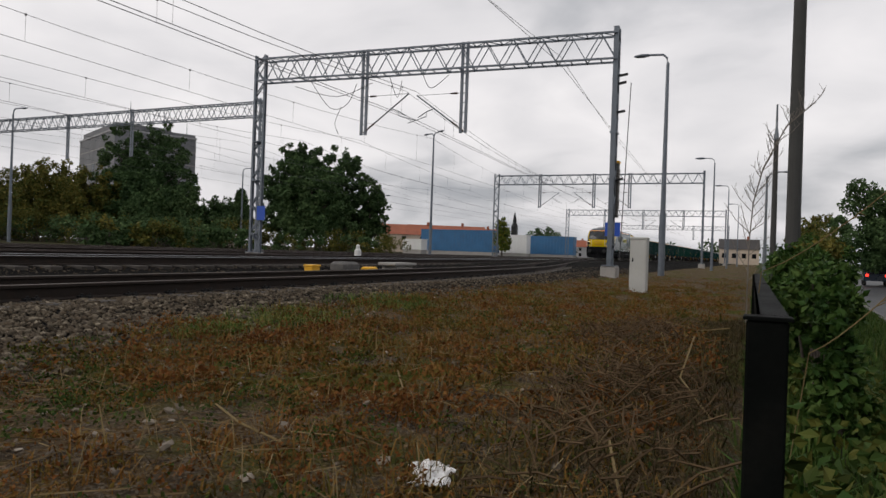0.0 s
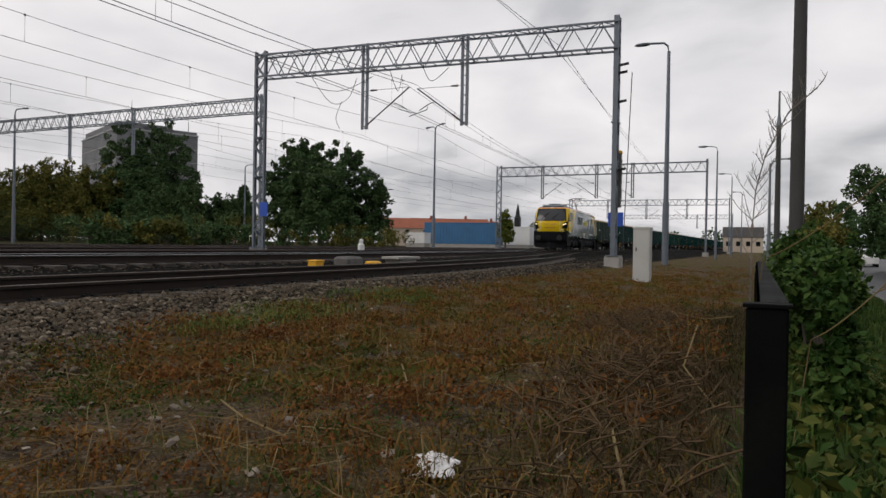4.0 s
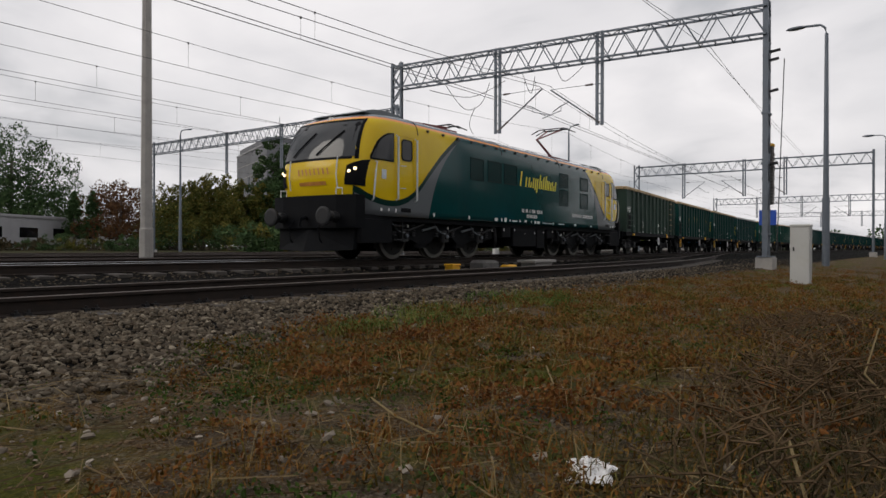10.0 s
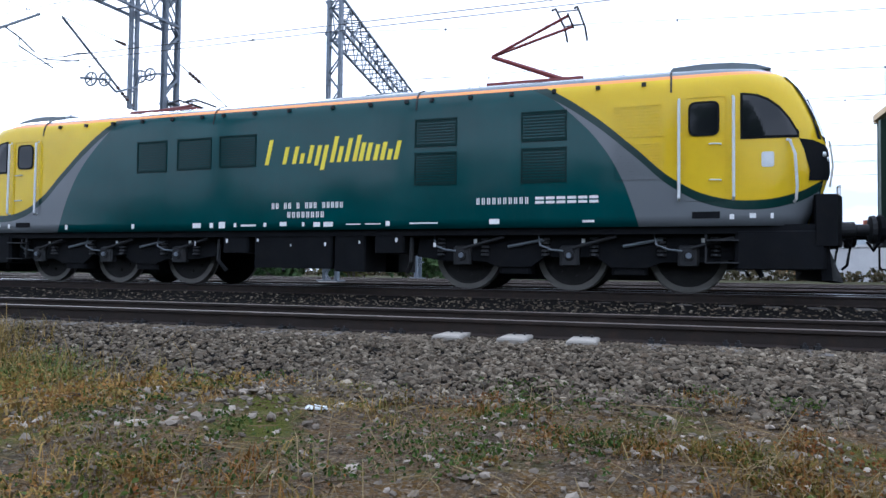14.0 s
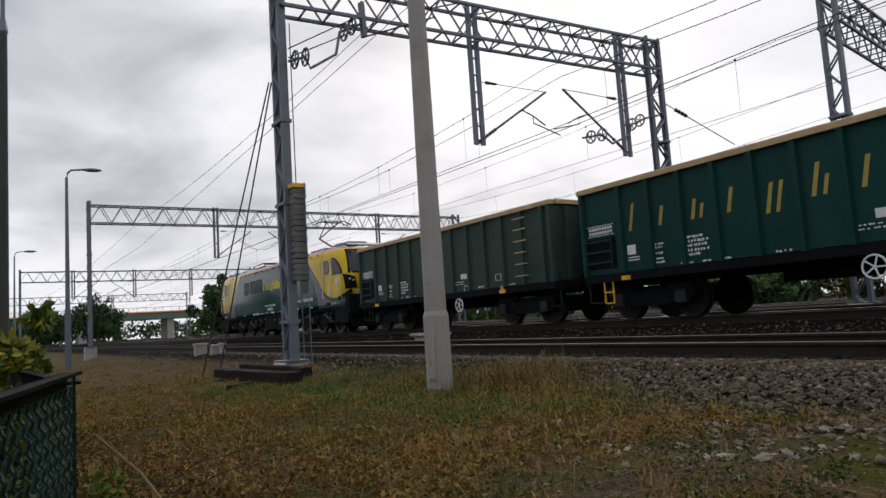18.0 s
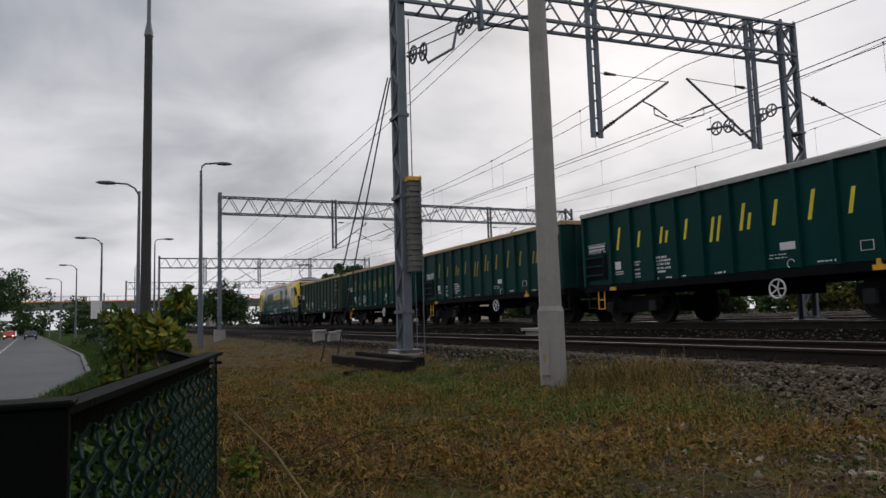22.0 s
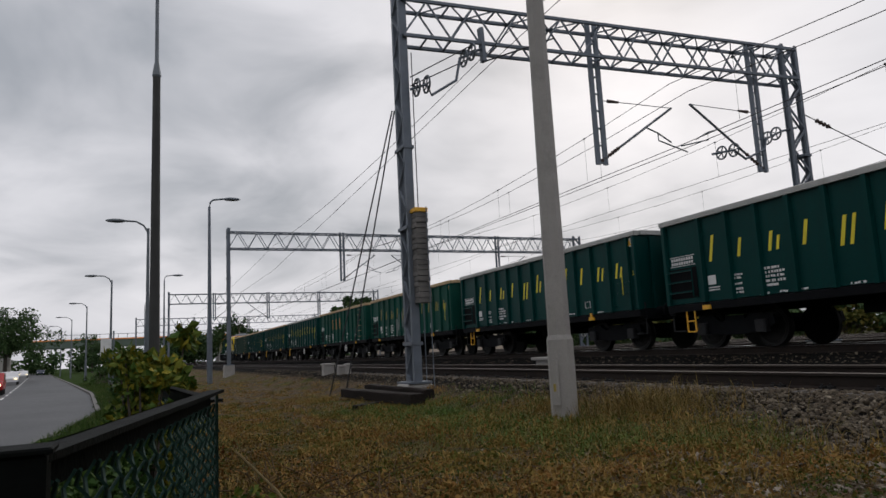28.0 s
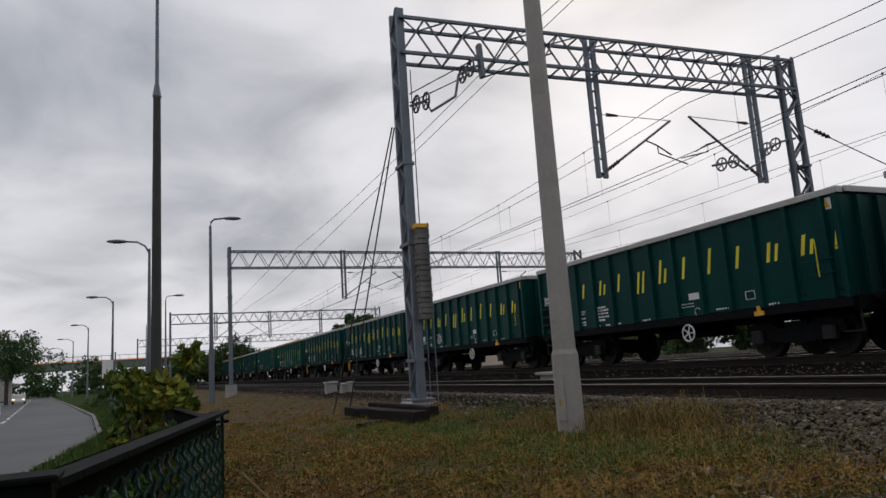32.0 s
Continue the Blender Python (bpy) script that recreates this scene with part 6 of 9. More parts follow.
p = np.concatenate(pp)
p = np.array([q for q in p if 0.1 < q[1] < edge_y(q[0]) + 0.3])
g = new("green_grass", blades_mesh("green_grass", rg, on_ground(p, -0.004), rg.uniform(0.05, 0.17, len(p)), 0.0032, GRASS_MIX, 1.9))
tagged(g, "patches of green grass near the track", "grass", kind="stuff")
p = np.concatenate([np.stack([rg.normal(-6.7, 0.5, 2600), rg.normal(5.25, 0.3, 2600)], 1), np.stack([rg.normal(-8.3, 0.7, 1400), rg.normal(4.9, 0.35, 1400)], 1), np.stack([rg.normal(-5.0, 0.8, 900), rg.normal(4.4, 0.35, 900)], 1)])
g = new("tawny_grass", blades_mesh("tawny_grass", rg, on_ground(p), rg.uniform(0.06, 0.42, len(p)) * rg.uniform(0.4, 1, len(p)), 0.0028, TAWNY, 1.8))
tagged(g, "tall tawny grass round the concrete pole", "grass", kind="stuff")
p = tuft_points(46000, -14, 14, 0.2, 4.9, 26, 0.06, 4)
p = np.array([q for q in p if q[1] < edge_y(q[0]) + 0.25 and nz(q[0], q[1], 91, 0.9) + 0.5 * nz(q[0], q[1], 92, 3.0) > 0.06])
g = new("low_green_weeds", leaves_mesh("low_green_weeds", rg, on_ground(p, 0.01) + np.array([0, 0, 1]) * rg.uniform(0, 0.05, (len(p), 1)), 0.020, LEAF_LOW))
tagged(g, "patches of low green weeds among dry grass", "weeds", kind="stuff")
# the verge between fence and road
p = np.concatenate([np.stack([rg.uniform(-70, -2, 16000), rg.uniform(-1, 1, 16000)], 1), np.stack([rg.uniform(1.5, 40, 14000), rg.uniform(-1, 1, 14000)], 1)])
q = []
for x, u in p:
    e = road_edge(x) + 0.25
    q.append((x, e + (0.0 - e) * (u * 0.5 + 0.5)))
q = np.array(q)
g = new("verge_grass", blades_mesh("verge_grass", rg, on_ground(q), rg.uniform(0.06, 0.22, len(q)), 0.006, GRASS_GREEN, 0.9))
tagged(g, "lush green verge grass between fence and road", "grass", kind="stuff")

# dense low growth behind the gate post and along the fence
p = np.concatenate([np.stack([rg.uniform(1.3, 7, 9000), rg.uniform(-2.2, -0.02, 9000)], 1), np.stack([rg.uniform(-7, -0.8, 12000), rg.uniform(-2.2, -0.1, 12000)], 1)])
p = np.array([q for q in p if q[1] > road_edge(q[0]) + 0.2])
g = new("verge_grass", blades_mesh("verge_grass", rg, on_ground(p), rg.uniform(0.08, 0.26, len(p)), 0.0045, GRASS_GREEN, 0.9))
tagged(g, "thick green grass behind the fence", "grass", kind="stuff")
LEAF_NETTLE = palette("verge_weed_leaves", ((0.014, 0.036, 0.008), (0.026, 0.058, 0.012), (0.05, 0.075, 0.016), (0.10, 0.10, 0.02), (0.03, 0.05, 0.014)), 0.7, 2.5)
p = np.concatenate([np.stack([rg.uniform(1.7, 6, 5200), rg.uniform(-1.5, -0.14, 5200)], 1), np.stack([rg.uniform(-5.5, -0.9, 5500), rg.uniform(-1.7, -0.1, 5500)], 1)])
p = np.array([q for q in p if nz(q[0], q[1], 41, 2.2) > -0.25])
g = new("verge_weeds", leaves_mesh("verge_weeds", rg, on_ground(p, 0.03) + np.array([0, 0, 1]) * (rg.uniform(0, 1, (len(p), 1)) ** 1.5 * 0.30), 0.052, LEAF_NETTLE))
tagged(g, "broad-leaved green weeds behind the fence", "weeds", kind="stuff")
# brush of brown stems on the near side of the fence
p = np.concatenate([np.stack([rg.uniform(1.8, 10, 6500), np.abs(rg.normal(0, 0.55, 6500)) + 0.02], 1), np.stack([rg.uniform(-7, -3.4, 1400), np.abs(rg.normal(0.15, 0.3, 1400))], 1)])
g = new("dry_brush", blades_mesh("dry_brush", rg, on_ground(p), rg.uniform(0.05, 0.16, len(p)), 0.0026, GRASS_BRUSH, 2.2))
tagged(g, "tangled brown dry grass stems along the fence", "grass", kind="stuff")

p = np.repeat(np.stack([rg.uniform(-9, -1.6, 420), np.abs(rg.normal(0, 1.3, 420)) + 0.3], 1), 24, 0)
p += rg.normal(0, 0.075, p.shape)
p = np.array([q for q in p if q[1] < 3.6 and nz(q[0], q[1], 51, 1.6) > -0.15])
LEAF_DRY = palette("curled_weed_leaves", ((0.035, 0.055, 0.012), (0.070, 0.078, 0.018), (0.115, 0.085, 0.026), (0.10, 0.052, 0.020), (0.15, 0.10, 0.036)), 0.8, 1.8)
g = new("curled_weeds", leaves_mesh("curled_weeds", rg, on_ground(p, 0.02) + np.array([0, 0, 1]) * (rg.uniform(0, 1, (len(p), 1)) ** 2 * 0.13), 0.024, LEAF_DRY))
tagged(g, "half-dried leafy weeds at the foot of the fence", "weeds", kind="stuff")
p = np.array([(-3.62, 0.42, 0.16)]) + rg.normal(0, 1, (130, 3)) * np.array([0.055, 0.045, 0.045])
p[:, 2] += ground_z(-3.62, 0.42)
g = new("yellow_seedling", leaves_mesh("yellow_seedling", rg, p, 0.036, LEAF_GOLD))
tagged(g, "low yellow-leaved seedling beside the fence post", "plant", kind="stuff")


def stalk(pts, r, label):
    bm = B()
    pipe(bm, [(x, y, ground_z(x, y) + z) for x, y, z in pts], r, 5)
    tagged(part("fallen_stalk", bm, STRAW), label, "stalk", "fallen stalks")


for pts3 in (((-3.5, 0.36, 0.42), (-3.3, 0.5, 0.25), (-2.95, 0.62, 0.03)), ((-2.9, 0.42, 0.03), (-2.45, 0.5, 0.05), (-2.05, 0.55, 0.02)), ((-3.3, 0.75, 0.02), (-2.9, 0.95, 0.05), (-2.7, 1.25, 0.02)),
             ((8.8, 1.4, 0.03), (8.2, 0.9, 0.12), (7.6, 0.4, 0.08), (7.4, 0.15, 0.16)), ((5.2, 0.3, 0.3), (4.5, 0.32, 0.12), (3.9, 0.12, 0.03)), ((6.3, 0.9, 0.02), (5.9, 0.75, 0.06), (5.2, 0.7, 0.02)), ((3.2, 0.5, 0.02), (2.9, 0.42, 0.1), (2.5, 0.3, 0.03)), ((4.2, 2.0, 0.02), (3.7, 1.7, 0.05), (3.2, 1.8, 0.02)), ((2.9, 2.3, 0.02), (2.6, 1.9, 0.04), (2.5, 1.6, 0.02))):
    stalk(pts3, 0.0055, "pale dry stalk fallen across the weeds")


BRUSHWOOD = surface("dead_twig_bark", (0.105, 0.070, 0.040), 0.9, 0, 0.4, 6, 40, 0.2, spec=0.05)


def twig_heap(cx, cy, rx, ry, h, n, seed):
    """Dead branches and stems thrown on a low heap."""
    r4 = random.Random(seed)
    bm = B()
    for _ in range(n):
        a, k = r4.uniform(0, math.tau), r4.random() ** 0.5
        x, y = cx + math.cos(a) * rx * k, cy + math.sin(a) * ry * k
        z = ground_z(x, y) + h * (1 - k) * r4.random()
        b, l = r4.uniform(0, math.tau), r4.uniform(0.12, 0.42)
        e = Vector((math.cos(b) * l, math.sin(b) * l * 0.7, r4.uniform(-0.02, 0.16)))
        mid = Vector((x, y, z)) + e * 0.5 + Vector((r4.uniform(-0.03, 0.03), r4.uniform(-0.03, 0.03), 0.02))
        pipe(bm, ((x, y, z), mid, Vector((x, y, z)) + e), r4.uniform(0.0018, 0.005), 4)
    tagged(part("brushwood_heap", bm, BRUSHWOOD), "dark heap of dead twigs and stems by the fence", "brushwood", kind="stuff")


twig_heap(7.2, 0.95, 1.5, 0.6, 0.2, 520, 3)
twig_heap(4.4, 0.6, 1.2, 0.5, 0.15, 420, 4)
twig_heap(2.9, 0.45, 0.6, 0.35, 0.08, 130, 6)
twig_heap(-4.6, 1.0, 1.2, 0.5, 0.08, 200, 5)

# ---- fence ----
def fence_run(a, b, top, ground, posts, mesh=True, w=0.06, end=False):
    """A panel fence: flat top bar, posts and woven wire."""
    e = empty("wire_fence", pose(0, 0, 0), "dark green steel fence with a flat top bar and wire mesh", "fence", "railway fence panels")
    a, b = Vector((*a, 0)), Vector((*b, 0))
    d = (b - a).normalized()
    s = Vector((-d.y, d.x, 0))
    L = (b - a).length
    bm = B()
    v = []
    for p in (a, b):
        for u, z in ((-w / 2, top - 0.012), (w / 2, top - 0.012), (w / 2, top), (-w / 2, top)):
            v.append(bm.verts.new(p + s * u + Vector((0, 0, z))))
    for f in ((0, 1, 2, 3), (7, 6, 5, 4), (0, 4, 5, 1), (1, 5, 6, 2), (2, 6, 7, 3), (3, 7, 4, 0)):
        bm.faces.new([v[i] for i in f])
    beam(bm, a + s * (w / 2 - 0.004) + Vector((0, 0, top - 0.035)), b + s * (w / 2 - 0.004) + Vector((0, 0, top - 0.035)), 0.008, 0.07)
    part("top_bar", bm, FENCE, e)
    bm = B()
    beam(bm, a + Vector((0, 0, ground + 0.12)), b + Vector((0, 0, ground + 0.12)), 0.03, 0.04)
    part("bottom_bar", bm, FENCE, e)
    for k in posts:
        p = a + d * (k * L)
        bm = B()
        sec = [(-0.045, -0.05), (0.045, -0.05), (0.045, 0.05), (0.037, 0.05), (0.037, -0.042), (-0.037, -0.042), (-0.037, 0.05), (-0.045, 0.05)]
        rings = [[bm.verts.new(p + d * u + s * v + Vector((0, 0, z))) for u, v in sec] for z in (ground - 0.4, top - 0.012)]
        for i in range(8):
            bm.faces.new((rings[0][i], rings[0][(i + 1) % 8], rings[1][(i + 1) % 8], rings[1][i]))
        bm.faces.new(rings[0][::-1])
        bm.faces.new(rings[1])
        part("post", bm, FENCE, e)
    if end:
        bm = B()
        beam(bm, b + Vector((0, 0, ground - 0.4)), b + Vector((0, 0, top - 0.012)), 0.055, 0.008)
        part("end_plate", bm, FENCE_GREEN, e, "dark green flat steel end plate")
        bm = B()
        chamfer_box(bm, -0.035, 0.035, -0.09, 0.09, ground - 0.4, top + 0.004, 0.006)
        m = Matrix.Translation(a + Vector((0.0, -0.06, 0)))
        bmesh.ops.transform(bm, matrix=m, verts=bm.verts[:])
        post = part("gate_post", bm, FENCE, e)
        bm = B()
        chamfer_box(bm, a.x - 0.042, a.x + 0.042, a.y - 0.158, a.y + 0.038, top + 0.004, top + 0.012, 0.003)
        part("cap_plate", bm, FENCE, post)
    if mesh:
        bm = B()
        h = top - 0.05 - (ground + 0.14)
        step, z0 = 0.105, ground + 0.14
        n = int((L + h) / step)
        for k in range(n):
            for sg in (1, -1):
                u0 = k * step - h if sg > 0 else k * step
                pts2 = [(u0 + sg * h * q, h * q) for q in (0, 1)]
                (ua, za), (ub, zb) = pts2
                t0, t1 = 0.0, 1.0
                du = ub - ua
                if du:
                    c0, c1 = sorted(((0 - ua) / du, (L - ua) / du))
                    t0, t1 = max(t0, c0), min(t1, c1)
                if t1 - t0 < 0.01:
                    continue
                off = s * (0.004 * sg)
                p0 = a + d * (ua + du * t0) + off + Vector((0, 0, z0 + h * t0))
                p1 = a + d * (ua + du * t1) + off + Vector((0, 0, z0 + h * t1))
                nn = max(2, int((p1 - p0).length / 0.0371))
                zig = [p0.lerp(p1, i / nn) + s * (0.006 * (1 if i % 2 else -1)) + d * (0.004 * sg * (1 if (i // 2) % 2 else -1)) for i in range(nn + 1)]
                pipe(bm, zig, 0.0040, 4)
        part("wire_mesh", bm, MESHW, e)
    return e


fence_run((-1.46, -0.17), (-3.3, 0.265), 0.195, -0.95, (), end=True)
fence_run((-3.42, 0.275), (-6.6, 0.12), 0.15, -0.95, (0.99,))
fence_run((-6.7, 0.12), (-12.0, 0.2), 0.15, -0.95, (0.5, 1.0))
fence_run((2.26, -0.10), (5.2, -0.09), 0.205, -0.95, (0.98,), False, 0.075)
fence_run((5.25, -0.09), (9.4, -0.08), 0.205, -0.95, (0.5, 0.99), True, 0.075)
# the broad post at the gap
e = empty("gate_post", pose(2.22, -0.10, 0), "broad dark green steel gate post with a cap plate", "post")
bm = B()
chamfer_box(bm, -0.028, 0.028, -0.036, 0.062, -1.3, 0.195, 0.006)
part("shaft", bm, FENCE, e)
bm = B()
chamfer_box(bm, -0.034, 0.034, -0.046, 0.07, 0.195, 0.205, 0.003)
part("cap_plate", bm, FENCE, e)

# ---- near trackside things ----
def post_box(name, x, y, w, d, h, mat, label, category):
    e = empty(name, pose(x, y, ground_z(x, y)), label, category)
    bm = B()
    chamfer_box(bm, -w / 2, w / 2, -d / 2, d / 2, -0.2, h - 0.05, 0.015)
    part("cabinet_body", bm, mat, e)
    bm = B()
    chamfer_box(bm, -w / 2 - 0.015, w / 2 + 0.015, -d / 2 - 0.015, d / 2 + 0.015, h - 0.05, h, 0.015)
    part("lid", bm, mat, e)
    bm = B()
    box(bm, -w / 2 - 0.008, -w / 2, -d / 2 + 0.04, d / 2 - 0.04, 0.12, h - 0.1)
    door = part("door", bm, mat, e)
    bm = B()
    box(bm, -w / 2 - 0.02, -w / 2 - 0.008, d / 2 - 0.09, d / 2 - 0.06, h * 0.55, h * 0.62)
    part("handle", bm, DARK_STEEL, door)
    return e


post_box("cable_cabinet", 17.6, 2.52, 0.34, 0.40, 1.33, CABINET, "pale grey concrete cable cabinet standing in dry grass", "cabinet")


def street_lamp(x, y, z0, ztop, dx, dy, label, r=0.085, kind="arm", mat=None, double=False):
    """A steel mast with a bent arm and a flat lantern."""
    e = empty("street_lamp", pose(x, y, z0), label, "street lamp", "lamp posts")
    H = ztop - z0
    mat = mat or GALV
    bm = B()
    rod(bm, (0, 0, -0.3), (0, 0, H * 0.28), r * 1.25, r * 1.25, 10)
    rod(bm, (0, 0, H * 0.28), (0, 0, H * 0.96), r, r * 0.6, 10)
    part("mast", bm, mat, e)
    for s in ((1, -1) if double else (1,)):
        ax, ay = dx * s, dy * s
        bm = B()
        pts3 = [(0, 0, H * 0.955), (ax * 0.06, ay * 0.06, H * 0.985), (ax * 0.25, ay * 0.25, H), (ax, ay, H + 0.06)] if kind == "arm" else [(0, 0, H * 0.9), (ax * 0.03, ay * 0.03, H * 0.94), (ax * 0.18, ay * 0.18, H * 0.975), (ax * 0.5, ay * 0.5, H * 0.998), (ax, ay, H)]
        pipe(bm, pts3, r * 0.45, 6)
        part("arm", bm, mat, e)
        u = Vector((ax, ay, 0)).normalized()
        c = Vector((ax, ay, H + 0.05 if kind == "arm" else H))
        bm = B()
        m = Matrix.Translation(c + u * 0.3) @ Matrix.Rotation(math.atan2(u.y, u.x), 4, "Z") @ Matrix.Diagonal((0.42, 0.16, 0.085, 1))
        bmesh.ops.create_uvsphere(bm, u_segments=12, v_segments=8, radius=1, matrix=m)
        part("lantern", bm, mat, e, smooth=True)
    return e


GREY_LAMP = "grey steel street lamp with a flat lantern"
street_lamp(34, 3.95, -0.4, 9.95, 0.1, 0.9, GREY_LAMP, 0.12)
street_lamp(60, 3.15, -0.4, 8.6, 0.1, 0.8, GREY_LAMP)
street_lamp(85, 2.9, -0.4, 8.9, 0.1, 0.8, GREY_LAMP)
street_lamp(120, 2.6, -0.4, 9.5, 0.1, 0.9, GREY_LAMP)
street_lamp(52, -0.62, -0.7, 6.5, 0.1, -1.05, "dark grey street lamp with a curved arm by the road", 0.11, "curve", GALV_DARK)
street_lamp(60, 28.3, -0.3, 11.6, 0.6, 0.9, "tall grey double-armed yard lamp between the tracks", 0.12, double=True)
street_lamp(45, 67.4, -0.5, 13.0, 0.2, -0.9, "grey yard lamp beyond the far tracks", 0.14)
street_lamp(70, 59.8, -0.3, 10.0, 0.2, -0.9, "grey yard lamp beyond the far tracks", 0.12)
street_lamp(90, 51, -0.3, 8.3, 0.2, -0.9, "grey yard lamp beyond the far tracks", 0.1)
street_lamp(-34, 3.05, -0.6, 7.85, 0.05, 0.7, GREY_LAMP, 0.1)
street_lamp(-60, 1.97, -0.6, 7.25, 0.05, 0.7, GREY_LAMP, 0.08)
street_lamp(-95, 0.9, -0.6, 8.0, 0.05, 0.8, GREY_LAMP, 0.08)
for x, y, zt in ((-32, 0.38, 6.35), (-52, -1.6, 6.35), (-80, -4.7, 6.8), (-110, -8.3, 7.35), (-145, -12.6, 8.0)):
    street_lamp(x, y, -1.1, zt, 0.0, -0.95 if x > -100 else -1.3, "dark grey street lamp with a curved arm by the road", 0.09, "curve", GALV_DARK)


def tall_pole(x, y, z0, z1, r0, r1, mat, label, name="concrete_pole", step=None, thin=None):
    e = empty(name, pose(x, y, z0), label, "pole", "line poles")
    H = z1 - z0
    bm = B()
    if step:
        prof = [(r0, -0.4), (r0, step), (r0 * 0.86, step + 0.06), (r1, H)]
    else:
        prof = [(r0, -0.4), (r1, H)]
    lathe(bm, prof, 8 if step else 14)
    part("shaft", bm, mat, e, smooth=False)
    if thin:
        bm = B()
        lathe(bm, ((r1, H), (r1 * 1.25, H + 0.05), (r1 * 0.55, H + 0.5), (r1 * 0.4, H + thin)), 10)
        part("top_mast", bm, GALV_DARK, e)
    return e


cp = tall_pole(-7.6, 4.72, -0.5, 9.5, 0.165, 0.085, CONCRETE, "pale grey tapered concrete pole standing in grass", step=0.85)
bm = B()
box(bm, 0.02, 0.16, -0.172, -0.15, 0.08, 0.62)
part("cable_cover", bm, CONCRETE, cp)
bm = B()
box(bm, 0.065, 0.115, -0.178, -0.172, 0.24, 0.33)
part("warning_plate", bm, LETTER_DULL, cp)
tall_pole(18, -0.82, -0.8, 11.5, 0.17, 0.115, CONCRETE_DARK, "tall dark weathered pole rising from the bushes")
tall_pole(30, -0.66, -0.8, 5.1, 0.13, 0.085, CONCRETE_DARK, "tall dark pole with a thin steel top mast", thin=1.4)
tall_pole(-22, 0.44, -0.9, 8.9, 0.16, 0.11, CONCRETE_DARK, "tall dark pole with a thin steel top mast", thin=5.0)
tall_pole(13.6, 22.0, -0.3, 12.5, 0.23, 0.13, CONCRETE, "tall pale concrete mast between the far tracks", step=1.2)

# ---- more gantries ----
gantry("e", (-9.5, 19.6), (-11.6, 34.0), 8.75, ((0.75, 5.2),), foot=(-0.3, -0.3), lw=0.5, label="grey lattice gantry over the far tracks")
gantry("f", (-78.0, 3.03), (-78.0, 25.72), 7.38, ((0.2, 4.6), (0.45, 4.6), (0.7, 4.6)), arms=((0, 2.2, 1.7), (1, -2.2, 1.7)))
gantry("g", (-115.0, -0.1), (-115.0, 27.44), 7.05, ((0.3, 4.6), (0.6, 4.6)))
gantry("i", (130.0, 4.8), (130.0, 32.73), 9.08, ((0.25, 5.6), (0.5, 5.6), (0.75, 5.6)), arms=((0, 2.2, 1.7), (1, -2.2, 1.7)))
gantry("j", (190.0, 6.25), (190.0, 34.55), 9.11, ((0.3, 5.6), (0.6, 5.6)))

# extras on the two near gantries
def pulley(bm, c, r=0.2):
    c = Vector(c)
    m = Matrix.Translation(c) @ Euler((radians(90), 0, 0)).to_matrix().to_4x4()
    pipe(bm, [m @ Vector((r * math.cos(a), r * math.sin(a), 0)) for a in [k * math.tau / 16 for k in range(17)]], 0.025, 5)
    for k in range(5):
        a = k * math.tau / 5
        beam(bm, m @ Vector((0, 0, 0)), m @ Vector((r * math.cos(a), r * math.sin(a), 0)), 0.022)
    return bm


def weights(x, y, z0, z1, label):
    e = empty("balance_weights", pose(x, y, 0), label, "balance weights")
    n = int((z1 - z0) / 0.11)
    bm = B()
    chamfer_box(bm, -0.16, 0.16, -0.14, 0.14, 0, (z1 - z0) / n * 0.9, 0.012)
    me = finish(bm, "weight_block", WEIGHT)
    for k in range(n):
        part_mesh("weight_block", me, e, pose(rs.uniform(-0.012, 0.012), rs.uniform(-0.012, 0.012), z0 + (z1 - z0) * k / n))
    bm = B()
    chamfer_box(bm, -0.17, 0.17, -0.15, 0.15, z1, z1 + 0.09, 0.01)
    part("top_block", bm, YBOX, e, "orange painted top weight")
    bm = B()
    rod(bm, (0, 0, z1), (0, 0, 6.9), 0.012, None, 5)
    part("pull_rope", bm, WIRE, e)
    for s in (-0.2, 0.2):
        bm = B()
        rod(bm, (s, 0.1, -0.5), (s, 0.1, z1 + 0.1), 0.012, None, 5)
        part("guide_rod", bm, GALV, e)
    return e


weights(-13.95, 5.52, 1.30, 3.25, "stacked grey iron balance weights with an orange top block")
weights(27.55, 5.0, 1.9, 4.0, "stacked dark balance weights on the gantry leg")
e = empty("tensioning_gear", pose(0, 0, 0), "grey pulleys and links of a wire tensioning gear", "tensioner")
for c in ((-13.9, 5.6, 6.08), (-13.9, 5.84, 6.18), (-13.9, 6.81, 6.92), (-13.9, 7.02, 7.1)):
    bm = B()
    pulley(bm, c, 0.19)
    part("pulley", bm, GALV_DARK, e)
bm = B()
pipe(bm, ((-13.9, 5.45, 6.02), (-13.9, 5.84, 6.18), (-13.9, 5.95, 5.94), (-13.9, 6.58, 6.36), (-13.9, 6.7, 6.9), (-13.9, 7.25, 7.2)), 0.034, 6)
part("link_bar", bm, GALV, e)
bm = B()
beam(bm, (-13.9, 7.32, 6.9), (-13.9, 7.28, 7.72), 0.16, 0.09)
part("anchor_plate", bm, GALV, e)
for za, zb in ((6.3, 7.25), (6.1, 6.95)):
    bm = B()
    rod(bm, (-13.9, 5.45, za), (-13.9, 7.0, zb), 0.014, None, 5)
    part("pull_wire", bm, WIRE, e)
bm = B()
rod(bm, (-13.9, 7.33, 6.9), (-13.4, 9.0, 7.5), 0.02, None, 5)
part("stay_wire", bm, WIRE, e)
e = empty("tensioning_gear", pose(0, 0, 0), "grey pulleys and links of a wire tensioning gear", "tensioner")
